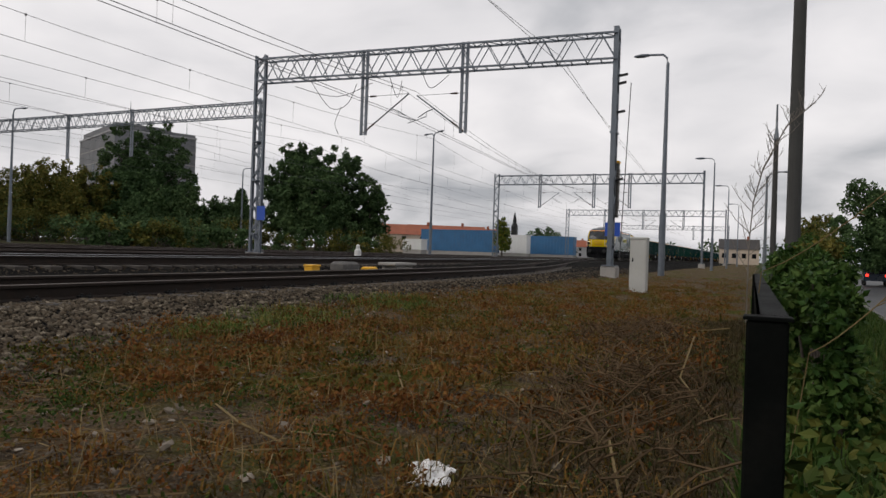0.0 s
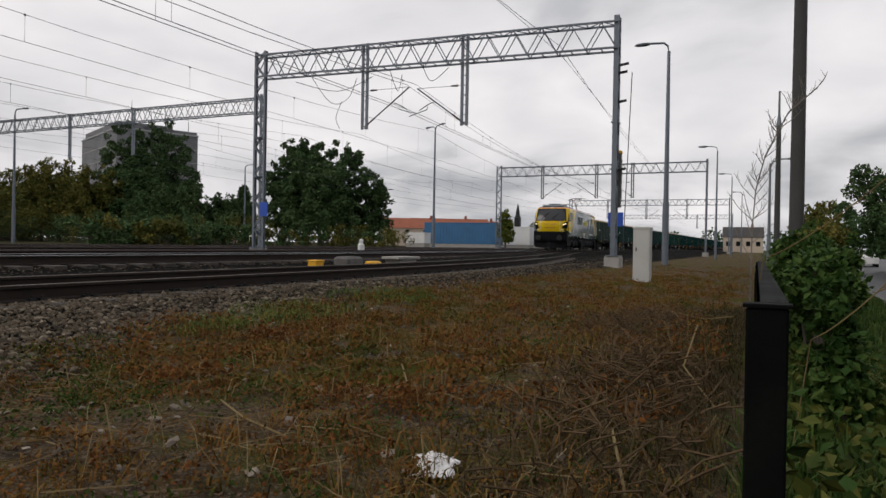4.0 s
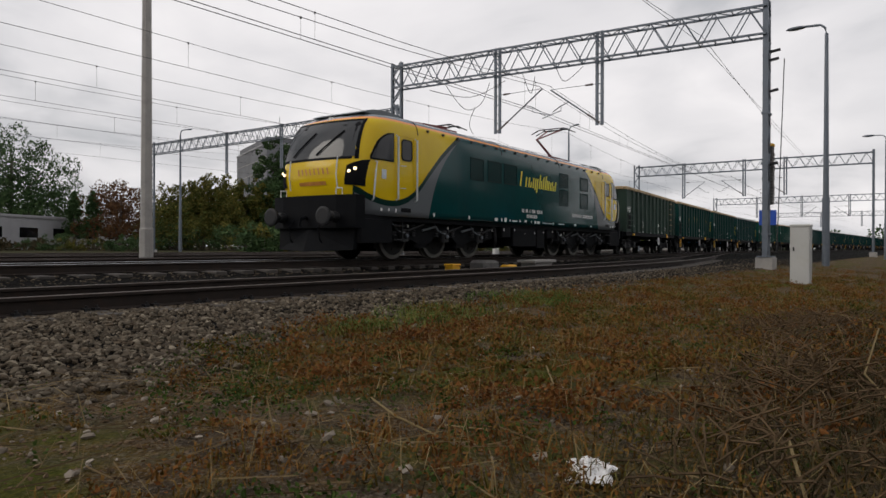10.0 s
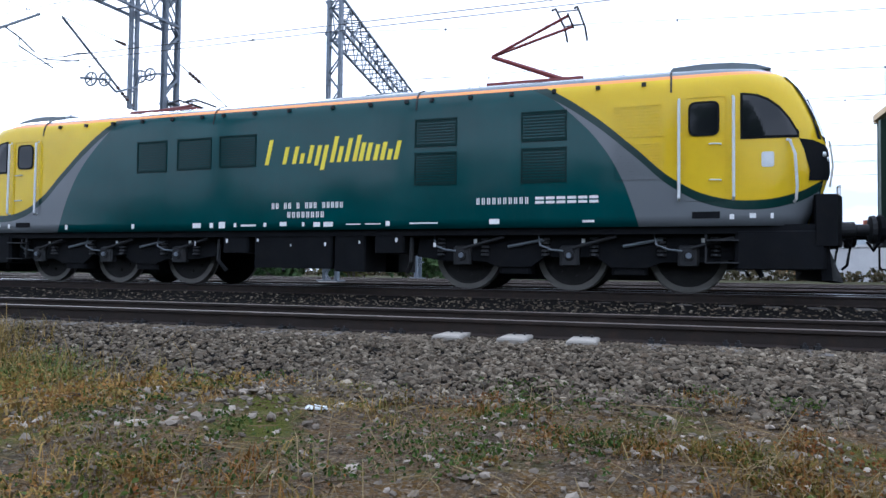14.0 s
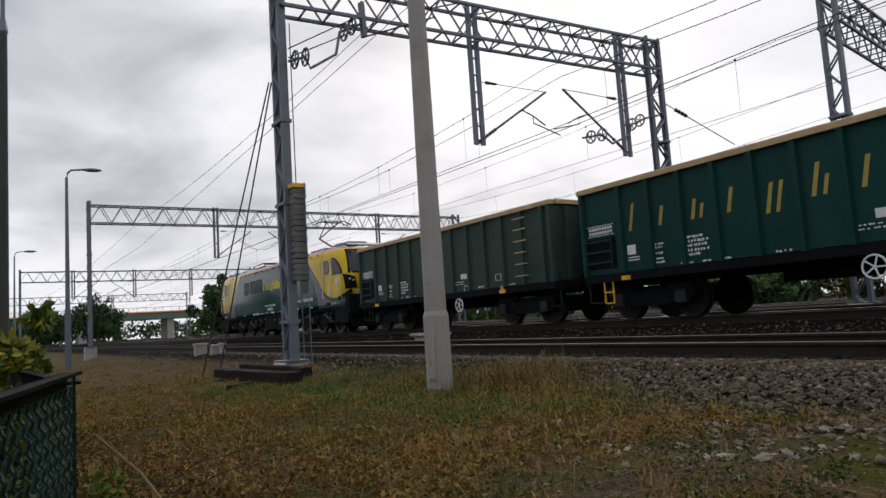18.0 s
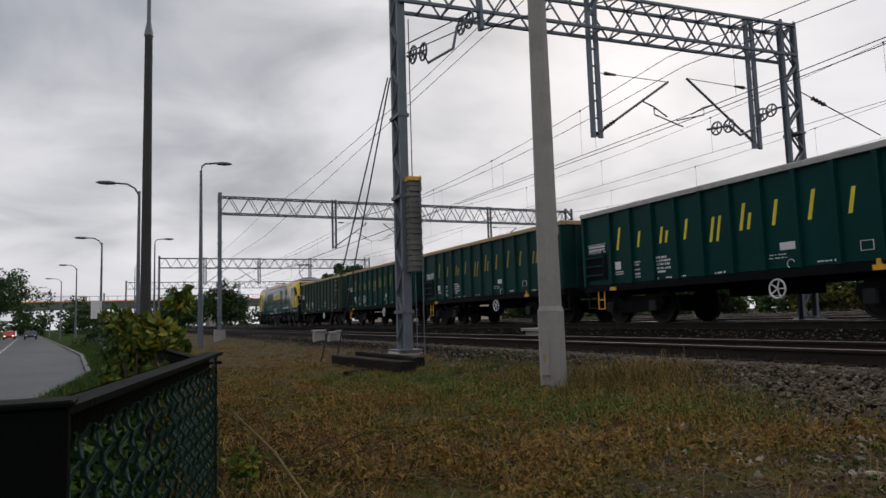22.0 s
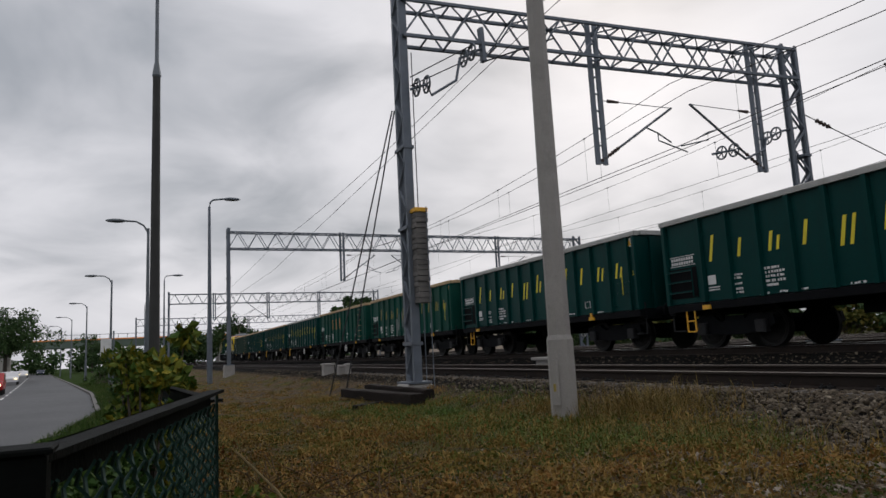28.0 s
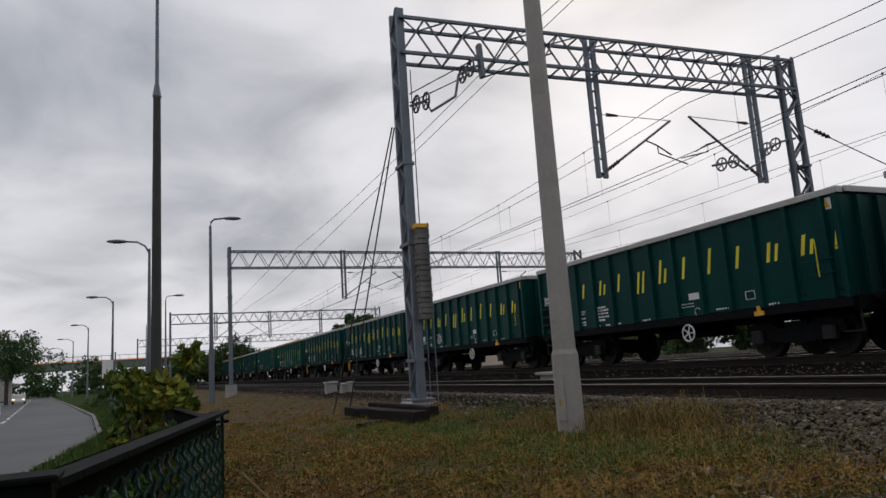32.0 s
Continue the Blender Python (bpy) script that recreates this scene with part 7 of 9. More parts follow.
for c in ((-13.5, 14.05, 5.06), (-13.5, 14.5, 5.17), (-13.5, 15.79, 5.6), (-13.5, 16.15, 5.76)):
    bm = B()
    pulley(bm, c, 0.17)
    part("pulley", bm, GALV_DARK, e)
bm = B()
pipe(bm, ((-13.5, 13.72, 5.0), (-13.5, 14.5, 5.17), (-13.5, 14.9, 4.95), (-13.5, 15.65, 5.27), (-13.5, 15.75, 5.58), (-13.5, 16.4, 5.85), (-13.5, 17.0, 6.0)), 0.034, 6)
part("link_bar", bm, GALV, e)
bm = B()
rod(bm, (-13.5, 17.3, 6.45), (-13.0, 20.0, 5.25), 0.016, None, 5)
part("stay_wire", bm, WIRE, e)
bm = B()
insulator(bm, (-13.42, 17.75, 6.25), (-13.33, 18.2, 6.05), 0.07, 4)
part("insulator", bm, INSUL, e)
e = empty("guy_wires", pose(0, 0, 0), "two steel guy wires staying the gantry leg", "guy wire")
for dy in (0.0, 0.18):
    bm = B()
    rod(bm, (-14.45, 5.2 + dy * 0.3, 5.7), (-17.4, 4.35 + dy * 2.2, -0.7), 0.018, None, 5)
    part("guy_wire", bm, WIRE, e)
# instrument boxes on leg A
e = empty("leg_fittings", pose(0, 0, 0), "insulators and cable brackets on the gantry leg", "bracket")
for z, w in ((7.3, 0.28), (7.0, 0.22), (5.9, 0.2), (3.3, 0.2)):
    bm = B()
    beam(bm, (27.1, 4.93, z), (27.1, 4.8 - w * 0.8, z + 0.05), 0.06, 0.09)
    part("bracket", bm, DARK_STEEL, e)
bm = B()
rod(bm, (27.1, 4.45, 7.0), (26.8, 4.62, 0.2), 0.018, None, 5)
part("cable", bm, WIRE, e)
e = empty("blue_sign", pose(26.0, 21.35, 0), "small blue number plate on the gantry leg", "sign")
bm = B()
box(bm, -0.1, -0.06, -0.75, -0.3, 1.5, 2.15)
part("plate", bm, BLUE_SIGN, e)
bm = B()
beam(bm, (-0.05, -0.4, 1.8), (0.05, -0.1, 1.8), 0.04)
part("bracket", bm, GALV, e)
e = empty("blue_sign", pose(30.5, 5.6, 0), "blue plate on a thin post by the track", "sign")
bm = B()
box(bm, -0.02, 0.02, -0.32, 0.32, 1.25, 1.85)
part("plate", bm, BLUE_SIGN, e)
bm = B()
rod(bm, (0.03, 0, -0.5), (0.03, 0, 1.85), 0.025, None, 6)
part("post", bm, GALV, e)

# ---- overhead wires ----
def wire_run(yz, label, drop=True, r=0.011):
    """Contact wire, sagging messenger and droppers; yz: (x, y, contact z, messenger z) at the supports."""
    e = empty("overhead_wire", pose(0, 0, 0), label, "overhead wire", "overhead wires")
    xs = [s[0] for s in yz]

    def at(x, k):
        return interp(x, xs, [s[k] for s in yz])

    def mess(x):
        i = max(k for k in range(len(xs) - 1) if xs[k] <= x) if x > xs[0] else 0
        u = (x - xs[i]) / (xs[i + 1] - xs[i])
        return at(x, 3) - 4 * 0.95 * u * (1 - u) * min(1, (xs[i + 1] - xs[i]) / 50) * (1 if drop else 0.6)
    bm = B()
    pipe(bm, [(x, at(x, 1), at(x, 2)) for x in xs], r, 4)
    part("contact_wire", bm, WIRE, e)
    bm = B()
    allx = [xs[i] + (xs[i + 1] - xs[i]) * k / 8 for i in range(len(xs) - 1) for k in range(8)] + [xs[-1]]
    pipe(bm, [(x, at(x, 1), mess(x)) for x in allx], r, 4)
    part("messenger_wire", bm, WIRE, e)
    if drop:
        x = xs[0] + 3
        while x < xs[-1] - 2:
            if abs(x) < 90:
                bm = B()
                rod(bm, (x, at(x, 1), at(x, 2)), (x, at(x, 1), mess(x)), 0.005, None, 3, 0, False)
                box(bm, x - 0.02, x + 0.02, at(x, 1) - 0.02, at(x, 1) + 0.02, mess(x) - 0.03, mess(x) + 0.03)
                part("dropper", bm, WIRE, e)
            x += 6.2
    return e


WL_ = "thin dark overhead contact wire and messenger"
wire_run(((-300, 13.6, 5.5, 7.1), (-115, 13.6, 5.5, 7.1), (-78, 13.5, 5.5, 7.0), (-43, 13.7, 5.5, 7.0), (-13.9, 12.9, 5.25, 7.0), (26.7, 13.4, 5.95, 7.15), (75, 16.9, 6.2, 7.5), (130, 17.0, 6.3, 7.6), (190, 16, 6.3, 7.6), (400, 13.2, 6.3, 7.6)), WL_)
wire_run(((-300, 14.0, 5.6, 7.2), (-43, 14.0, 5.6, 7.1), (-13.9, 13.5, 5.35, 6.85), (26.7, 13.9, 6.05, 7.2), (75, 17.3, 6.4, 7.7), (130, 17.2, 6.3, 7.6)), WL_)
wire_run(((-300, 7.5, 5.6, 7.2), (-115, 7.5, 5.6, 7.2), (-43, 7.6, 5.6, 7.1), (-13.2, 7.6, 7.0, 7.35), (26.9, 7.2, 7.9, 8.2), (75, 9.5, 7.9, 8.2)), WL_, False)
for yc, za in ((18.6, 5.8), (24.0, 5.9), (28.6, 6.0), (34.0, 6.1), (40.0, 6.3), (47.0, 6.5)):
    wire_run(((-300, yc, za, za + 1.6), (-115, yc, za, za + 1.6), (-78, yc, za, za + 1.6), (-43, yc, za, za + 1.6), (-10.5, yc, za, za + 1.7), (40, yc + 0.3, za, za + 1.7), (75, yc + 2, za, za + 1.6), (130, yc + 2, za, za + 1.6), (190, yc + 1, za, za + 1.6), (400, yc, za, za + 1.6)), WL_, True, 0.008)
# jumper loops under gantry A
e = empty("jumper_cables", pose(0, 0, 0), "looped dark jumper cables hanging under the gantry", "cable")
for pts3 in (((26.3, 18.6, 7.9), (26.3, 17.5, 6.6), (26.3, 16.6, 6.7), (26.4, 16.2, 7.6)), ((26.4, 19.5, 7.7), (26.4, 17.2, 7.1), (26.4, 15.4, 7.6)), ((26.3, 16.9, 6.6), (26.3, 17.2, 5.9), (26.3, 17.0, 5.4)), ((26.5, 14.6, 7.8), (26.5, 14.2, 6.9), (26.5, 14.0, 7.6)), ((26.5, 13.0, 7.8), (26.5, 12.6, 7.2), (26.5, 11.8, 7.7))):
    bm = B()
    a = [Vector(p) for p in pts3]
    fine = []
    for i in range(len(a) - 1):
        p0, p1, p2, p3 = a[max(i - 1, 0)], a[i], a[i + 1], a[min(i + 2, len(a) - 1)]
        for k in range(5):
            t = k / 5
            fine.append(0.5 * ((2 * p1) + (p2 - p0) * t + (2 * p0 - 5 * p1 + 4 * p2 - p3) * t * t + (3 * p1 - p0 - 3 * p2 + p3) * t ** 3))
    pipe(bm, fine + [a[-1]], 0.014, 4)
    part("cable_loop", bm, WIRE, e)

# ---- things between the tracks ----
def point_gear():
    e = empty("point_machine", pose(17.6, 10.9, -0.36), "grey cast point machine with rods beside the track", "point machine")
    bm = B()
    chamfer_box(bm, -0.42, 0.42, -0.28, 0.28, 0.06, 0.30, 0.07)
    part("housing", bm, WEIGHT, e)
    for x in (-0.3, 0.3):
        bm = B()
        box(bm, x - 0.06, x + 0.06, -0.35, 0.35, 0, 0.07)
        part("foot", bm, DARK_STEEL, e)
    for y in (0.1, 0.22):
        bm = B()
        rod(bm, (0.4, y, 0.15), (1.1, y, 0.12), 0.025, None, 6)
        part("rod", bm, DARK_STEEL, e)
    e = empty("yellow_box", pose(15.95, 10.9, -0.36), "small orange-yellow equipment box on the ballast", "equipment box")
    bm = B()
    chamfer_box(bm, -0.18, 0.18, -0.14, 0.14, 0, 0.18, 0.02)
    part("box_body", bm, YBOX, e)
    bm = B()
    chamfer_box(bm, -0.2, 0.2, -0.16, 0.16, 0.18, 0.22, 0.015)
    part("lid", bm, YBOX, e)
    e = empty("yellow_cover", pose(19.1, 10.95, -0.34), "low yellow cover plate on the ballast", "cover")
    bm = B()
    chamfer_box(bm, -0.3, 0.3, -0.15, 0.15, 0, 0.12, 0.04)
    part("cover_plate", bm, YBOX, e)
    e = empty("concrete_trough", pose(20.6, 10.75, -0.38), "pale concrete cable trough with a wide lid", "trough")
    bm = B()
    v = [(-0.55, 0), (0.55, 0), (0.62, 0.22), (-0.62, 0.22)]
    slab_y(bm, v, -0.25, 0.25)
    part("trough_body", bm, CONCRETE, e)
    bm = B()
    chamfer_box(bm, -0.75, 0.75, -0.33, 0.33, 0.22, 0.30, 0.015)
    part("lid", bm, CONCRETE, e)
    e = empty("marker_post", pose(30.6, 18.4, -0.3), "short white marker post between tracks", "marker post")
    bm = B()
    lathe(bm, ((0.17, 0), (0.17, 0.55), (0.10, 0.62), (0.10, 0.8), (0.03, 0.85)), 12)
    part("post", bm, WHITE, e)


point_gear()
e = empty("concrete_trough", pose(-17.5, 10.9, -0.4), "pale concrete cable trough with a wide lid", "trough")
bm = B()
chamfer_box(bm, -0.5, 0.5, -0.25, 0.25, 0, 0.25, 0.02)
part("trough_body", bm, CONCRETE, e)
bm = B()
chamfer_box(bm, -0.65, 0.65, -0.32, 0.32, 0.25, 0.33, 0.015)
part("lid", bm, CONCRETE, e)
for x, y, w, h in ((-24.0, 6.0, 0.36, 0.36), (-22.6, 6.1, 0.28, 0.3), (-22.2, 6.2, 0.16, 0.34)):
    e = empty("small_concrete_box", pose(x, y, ground_z(x, y)), "small pale concrete cable box in the grass", "cable box", "cable boxes")
    bm = B()
    chamfer_box(bm, -w / 2, w / 2, -w / 2, w / 2, -0.1, h - 0.06, 0.02)
    part("box_body", bm, CONCRETE, e)
    bm = B()
    chamfer_box(bm, -w / 2 - 0.03, w / 2 + 0.03, -w / 2 - 0.03, w / 2 + 0.03, h - 0.06, h, 0.015)
    part("lid", bm, CONCRETE, e)


def plank(p, q, w, h, label):
    """A rough old timber resting on the ground between two points."""
    e = empty("old_timber", pose(0, 0, 0), label, "timber", "old timbers")
    bm = B()
    a, b, s, u = frame_of(p, q)
    n = 8
    rows = []
    for i in range(n + 1):
        c = a.lerp(b, i / n)
        rows.append([bm.verts.new(c + s * (x * w / 2 + rs.uniform(-0.01, 0.01)) + Vector((0, 0, 1)) * (z * h + rs.uniform(-0.008, 0.008))) for x, z in ((-1, 0), (1, 0), (1, 0.9), (0.9, 1), (-0.9, 1), (-1, 0.9))])
    for r0, r1 in zip(rows, rows[1:]):
        for k in range(6):
            bm.faces.new((r0[k], r0[(k + 1) % 6], r1[(k + 1) % 6], r1[k]))
    bm.faces.new(rows[0])
    bm.faces.new(rows[-1][::-1])
    part("beam", bm, TIMBER, e)
    return e


plank((-16.4, 4.5, -0.68), (-12.4, 4.7, -0.68), 0.30, 0.19, "dark weathered timber beam lying in the grass")
plank((-16.0, 4.92, -0.66), (-12.7, 5.06, -0.68), 0.22, 0.25, "dark weathered timber beam lying in the grass")
plank((-13.6, 4.35, -0.72), (-13.0, 3.7, -0.72), 0.16, 0.08, "short broken dark board in the grass")

# crumpled plastic
def crumple(x, y, w, mat, label, seed):
    r2 = random.Random(seed)
    bm = B()
    bmesh.ops.create_grid(bm, x_segments=24, y_segments=16, size=1)
    z0 = ground_z(x, y)
    for v in bm.verts:
        a, b = v.co.x, v.co.y
        k = nz(a * 1.3, b * 1.3, seed, 1.6)
        v.co.x = a * w * (0.95 + 0.35 * k)
        v.co.y = b * w * 0.62 * (0.9 + 0.4 * nz(a, b, seed + 3, 2))
        v.co.z = 0.012 + w * 0.42 * max(0, 0.45 + 0.75 * nz(a * 1.2, b, seed + 7, 2.6)) * (1.05 - 0.7 * max(abs(a), abs(b)) ** 2) + r2.uniform(-0.004, 0.004)
    bmesh.ops.solidify(bm, geom=bm.faces[:], thickness=0.004)
    ob = part("crumpled_plastic", bm, mat)
    ob.matrix_basis = pose(x, y, z0, 0, 0, 25)
    return tagged(ob, label, "plastic sheet")


crumple(2.52, 0.97, 0.125, PLASTIC, "crumpled white plastic sheet lying in the dry grass", 4)
crumple(-1.73, 3.55, 0.06, LENS, "small crumpled silvery wrapper on the ground", 9)

# ---- sleepers and rail clips ----
bm = B()
chamfer_box(bm, -0.13, 0.13, -1.3, 1.3, -0.2, 0.0, 0.015)
SL_ME = finish(bm, "sleeper", SLEEPER)
bm = B()
chamfer_box(bm, -0.13, 0.13, -1.3, 1.3, -0.2, 0.0, 0.015)
SL_PALE = finish(bm, "sleeper", SLEEPER_PALE)
bm = B()
for s in (-1, 1):
    for q in (-0.05, 0.05):
        rod(bm, (q, s * 0.1, 0.0), (q, s * 0.1, 0.055), 0.014, None, 6)
        box(bm, q - 0.025, q + 0.025, *sorted((s * 0.04, s * 0.12)), 0.0, 0.03)
CLIP_ME = finish(bm, "rail_clip", DARK_STEEL)
x = -26.0
k = 0
while x < 40:
    y = n_y(x)
    pale = -2.3 < x < -0.4
    part_mesh("sleeper", SL_PALE if pale else SL_ME, track_near, pose(x, y + (0.06 if pale else 0), ZN - (0.132 if pale else 0.165), 0, 0, rs.uniform(-0.8, 0.8)))
    if x < 26:
        for s in (-0.7535, 0.7535):
            part_mesh("rail_clip", CLIP_ME, track_near, pose(x, y + s, ZN - 0.165))
    x += 0.62
x = -45.0
while x < 60:
    part_mesh("sleeper", SL_ME, track_train, pose(x, t_y(x), -0.175))
    x += 0.65

# ---- trees ----
def blob_points(rng, blobs, n, shell=0.55):
    """Points in a crown made of several uneven clumps."""
    blobs = np.array(blobs, float)
    w = blobs[:, 3] ** 2
    pick = rng.choice(len(blobs), n, p=w / w.sum())
    d = rng.normal(size=(n, 3))
    d /= np.linalg.norm(d, axis=1)[:, None]
    r = rng.uniform(shell, 1, n) ** 0.6
    c = blobs[pick]
    p = c[:, :3] + d * (r * c[:, 3])[:, None] * np.array([1, 1, 0.9])
    keep = np.array([noise.noise(Vector(q * 0.9)) > -0.28 for q in p])
    return p[keep]


def tree(x, y, h, crown_w, mat, label, leaf=0.3, n=5000, seed=1, base=0.18, kind="round", z0=None):
    rng = np.random.default_rng(seed)
    z0 = ground_z(x, y) if z0 is None else z0
    e = empty("tree", pose(x, y, z0), label, "tree", "trees")
    bm = B()
    tr = max(0.05, h * 0.022)
    top = Vector((rng.uniform(-0.3, 0.3), rng.uniform(-0.3, 0.3), h * 0.75))
    rod(bm, (0, 0, -0.2), (0, 0, h * base), tr * 1.2, tr, 8)
    rod(bm, (0, 0, h * base), top, tr, tr * 0.3, 7)
    part("trunk", bm, BARK, e)
    blobs = []
    m = 84
    lead = [(0.0, 0.0, 1.0)] + [(math.cos(k * 1.4 + seed) * 0.26, math.sin(k * 1.4 + seed) * 0.26, rng.uniform(0.72, 0.98)) for k in range(5)]
    for k in range(m):
        lx, ly, lh = lead[k % 6] if kind != "cone" else (0, 0, 1)
        u = ((k // 6) + 0.5) / (m / 6) if kind != "cone" else (k + 0.5) / m
        z = lh * h * (base + 0.06 + (0.94 - base) * u)
        if kind == "cone":
            w = crown_w / 2 * (1.05 - u)
        elif kind == "poplar":
            w = crown_w / 2 * math.sin(math.pi * min(1, 0.18 + 0.8 * u)) ** 0.7
        else:
            w = crown_w / 2 * math.sin(math.pi * min(0.96, 0.15 + 0.8 * u)) ** 0.6
        a = k * 2.4 + rng.uniform(0, 1)
        w *= 1.0 if kind == "cone" else 0.62
        d = w * rng.uniform(0.3, 1.05)
        blobs.append((lx * crown_w + math.cos(a) * d, ly * crown_w + math.sin(a) * d, min(z, h * 0.95) + rng.normal(0, h * 0.012), max(0.2, crown_w * rng.uniform(0.06, 0.125) * (0.7 if u > 0.85 else 1))))
    for b in blobs[::7]:
        bm = B()
        rod(bm, (0, 0, max(h * base * 0.8, b[2] - abs(b[0]) - abs(b[1]) * 0.5)), b[:3], tr * 0.35, tr * 0.08, 5)
        part("limb", bm, BARK, e)
    p = blob_points(rng, blobs, n)
    ob = new("crown", leaves_mesh("crown", rng, p, leaf, mat))
    ob.parent = e
    return e


def bush(x, y, w, h, mat, label, leaf=0.08, n=2500, seed=1, name="bush"):
    rng = np.random.default_rng(seed)
    e = empty(name, pose(x, y, ground_z(x, y)), label, "bush", "bushes")
    blobs = [(rng.normal(0, w * 0.25), rng.normal(0, w * 0.2), h * rng.uniform(0.08, 0.85), max(0.07, min(w, h) * rng.uniform(0.13, 0.26))) for _ in range(26)]
    bm = B()
    for b in blobs:
        rod(bm, (b[0] * 0.25, b[1] * 0.25, -0.1), b[:3], 0.012 + h * 0.006, 0.004, 5)
    part("branching", bm, BARK, e)
    ob = new("foliage", leaves_mesh("foliage", rng, blob_points(rng, blobs, n, 0.3), leaf, mat))
    ob.parent = e
    return e


DK, YL = "dark green leafy tree behind the far tracks", "yellowing leafy tree behind the far tracks"
tree(68.0, 48.9, 13.4, 6.9, LEAF_DARK, DK, 0.32, 22100, 1, kind='round')
tree(70.0, 45.4, 13.3, 6.8, LEAF_DARK, DK, 0.32, 22100, 2, kind='round')
tree(70.0, 53.8, 11.5, 4.6, LEAF_DARK, DK, 0.32, 12240, 3, kind='round')
tree(72.0, 42.2, 9.1, 5.0, LEAF_DARK, DK, 0.32, 10200, 4, kind='round')
tree(66.0, 45.5, 9.7, 9.0, LEAF_DARK, DK, 0.33, 17000, 36, kind='round')
tree(72.0, 83.1, 18.6, 8.2, LEAF_DARK, DK, 0.33, 18700, 5, kind='poplar')
tree(74.0, 77.8, 18.2, 8.4, LEAF_DARK, DK, 0.33, 18700, 6, kind='poplar')
tree(70.0, 76.8, 12.6, 10.5, LEAF_DARK, DK, 0.35, 20400, 7, kind='round')
tree(68.0, 80.6, 8.2, 8.9, LEAF_DARK, DK, 0.35, 15300, 8, kind='round')
tree(72.0, 70.8, 9.0, 4.1, LEAF_DARK, DK, 0.32, 7480, 9, kind='poplar')
tree(68.0, 73.0, 7.6, 11.0, LEAF_DARK, DK, 0.35, 17000, 37, kind='round')
tree(66.0, 89.2, 11.7, 11.8, LEAF_YELLOW, YL, 0.32, 20400, 10, kind='round')
tree(66.0, 97.3, 11.0, 10.4, LEAF_YELLOW, YL, 0.32, 16320, 11, kind='round')
tree(64.0, 80.2, 10.5, 7.8, LEAF_YELLOW, YL, 0.32, 13600, 12, kind='round')
tree(66.0, 104.7, 8.3, 8.7, LEAF_YELLOW, YL, 0.32, 10200, 13, kind='round')
tree(64.0, 90.0, 7.3, 18.3, LEAF_YELLOW, YL, 0.33, 17680, 38, kind='round')
tree(80.0, 71.7, 7.6, 6.7, LEAF_DARK, DK, 0.33, 8840, 14, kind='round')
tree(84.0, 72.0, 9.2, 4.9, LEAF_DARK, DK, 0.33, 7480, 15, kind='cone')
tree(84.0, 78.7, 6.7, 5.2, LEAF_DARK, DK, 0.32, 6120, 16, kind='round')
tree(48.0, 116.3, 19.7, 20.4, LEAF_DARK, DK, 0.32, 22100, 17, kind='round')
tree(50.0, 113.5, 11.5, 15.2, LEAF_DARK, DK, 0.32, 12240, 18, kind='round')
tree(52.0, 104.6, 8.6, 3.7, LEAF_DARK, DK, 0.28, 4080, 19, kind='cone')
tree(52.0, 99.2, 8.6, 3.7, LEAF_DARK, DK, 0.28, 4080, 20, kind='cone')
tree(50.0, 88.5, 9.5, 6.5, LEAF_RUST, "rusty half-bare tree behind the far tracks", 0.29, 3060, 21, kind='round')
tree(55.0, 98.4, 10.4, 10.2, LEAF_RUST, "rusty half-bare tree behind the far tracks", 0.29, 5100, 22, kind='round')
tree(64.0, -9.6, 8.9, 7.6, LEAF_DARK, "dark green leafy roadside tree", 0.24, 26000, 23, kind='round', base=0.2)
tree(72.0, -14.2, 9.6, 8.0, LEAF_DARK, "dark green leafy roadside tree", 0.28, 20000, 24, kind='round', base=0.2)
tree(44.0, -3.1, 3.9, 2.6, LEAF_YELLOW, "small thin yellowing tree beside the road", 0.13, 2600, 39, kind='round', base=0.3)
tree(90.0, -6.0, 7.1, 5.3, LEAF_YELLOW, "yellowing leafy roadside tree", 0.32, 5100, 25, kind='round', base=0.42)
tree(-125.0, -18.3, 11.2, 12.8, LEAF_DARK, "dark green leafy roadside tree", 0.32, 14280, 26, kind='round', base=0.42)
tree(-170.0, -8.7, 8.5, 7.4, LEAF_DARK, "dark green tree beyond the road", 0.42, 3060, 27, kind='round')
tree(-130.0, 7.0, 7.1, 7.2, LEAF_DARK, DK, 0.42, 4760, 28, kind='round')
tree(-120.0, 14.9, 7.8, 7.6, LEAF_DARK, DK, 0.42, 6120, 29, kind='round')
tree(-130.0, 9.4, 5.6, 7.1, LEAF_DARK, DK, 0.42, 4080, 34, kind='round')
tree(110.0, 38.7, 6.7, 3.0, LEAF_GOLD, "golden yellow young tree by the yard", 0.32, 3400, 30, kind='poplar')
tree(150.0, 42.8, 6.9, 8.1, LEAF_DARK, DK, 0.46, 4080, 31, kind='round')
tree(100.0, 61.4, 2.9, 4.1, LEAF_YELLOW, YL, 0.32, 3060, 32, kind='round')
tree(-60.0, 17.4, 5.6, 4.9, LEAF_DARK, DK, 0.32, 7480, 33, kind='round')
tree(-70.0, 30.3, 6.1, 7.8, LEAF_YELLOW, YL, 0.32, 7480, 35, kind='round')
bush(60.0, 94.8, 6.5, 3.8, LEAF_YELLOW, "low scrub beyond the far tracks", 0.21, 2000, 100)
bush(60.0, 91.2, 6.5, 4.5, LEAF_DARK, "low scrub beyond the far tracks", 0.21, 2000, 101)
bush(60.0, 87.8, 6.5, 3.2, LEAF_DARK, "low scrub beyond the far tracks", 0.21, 2000, 102)
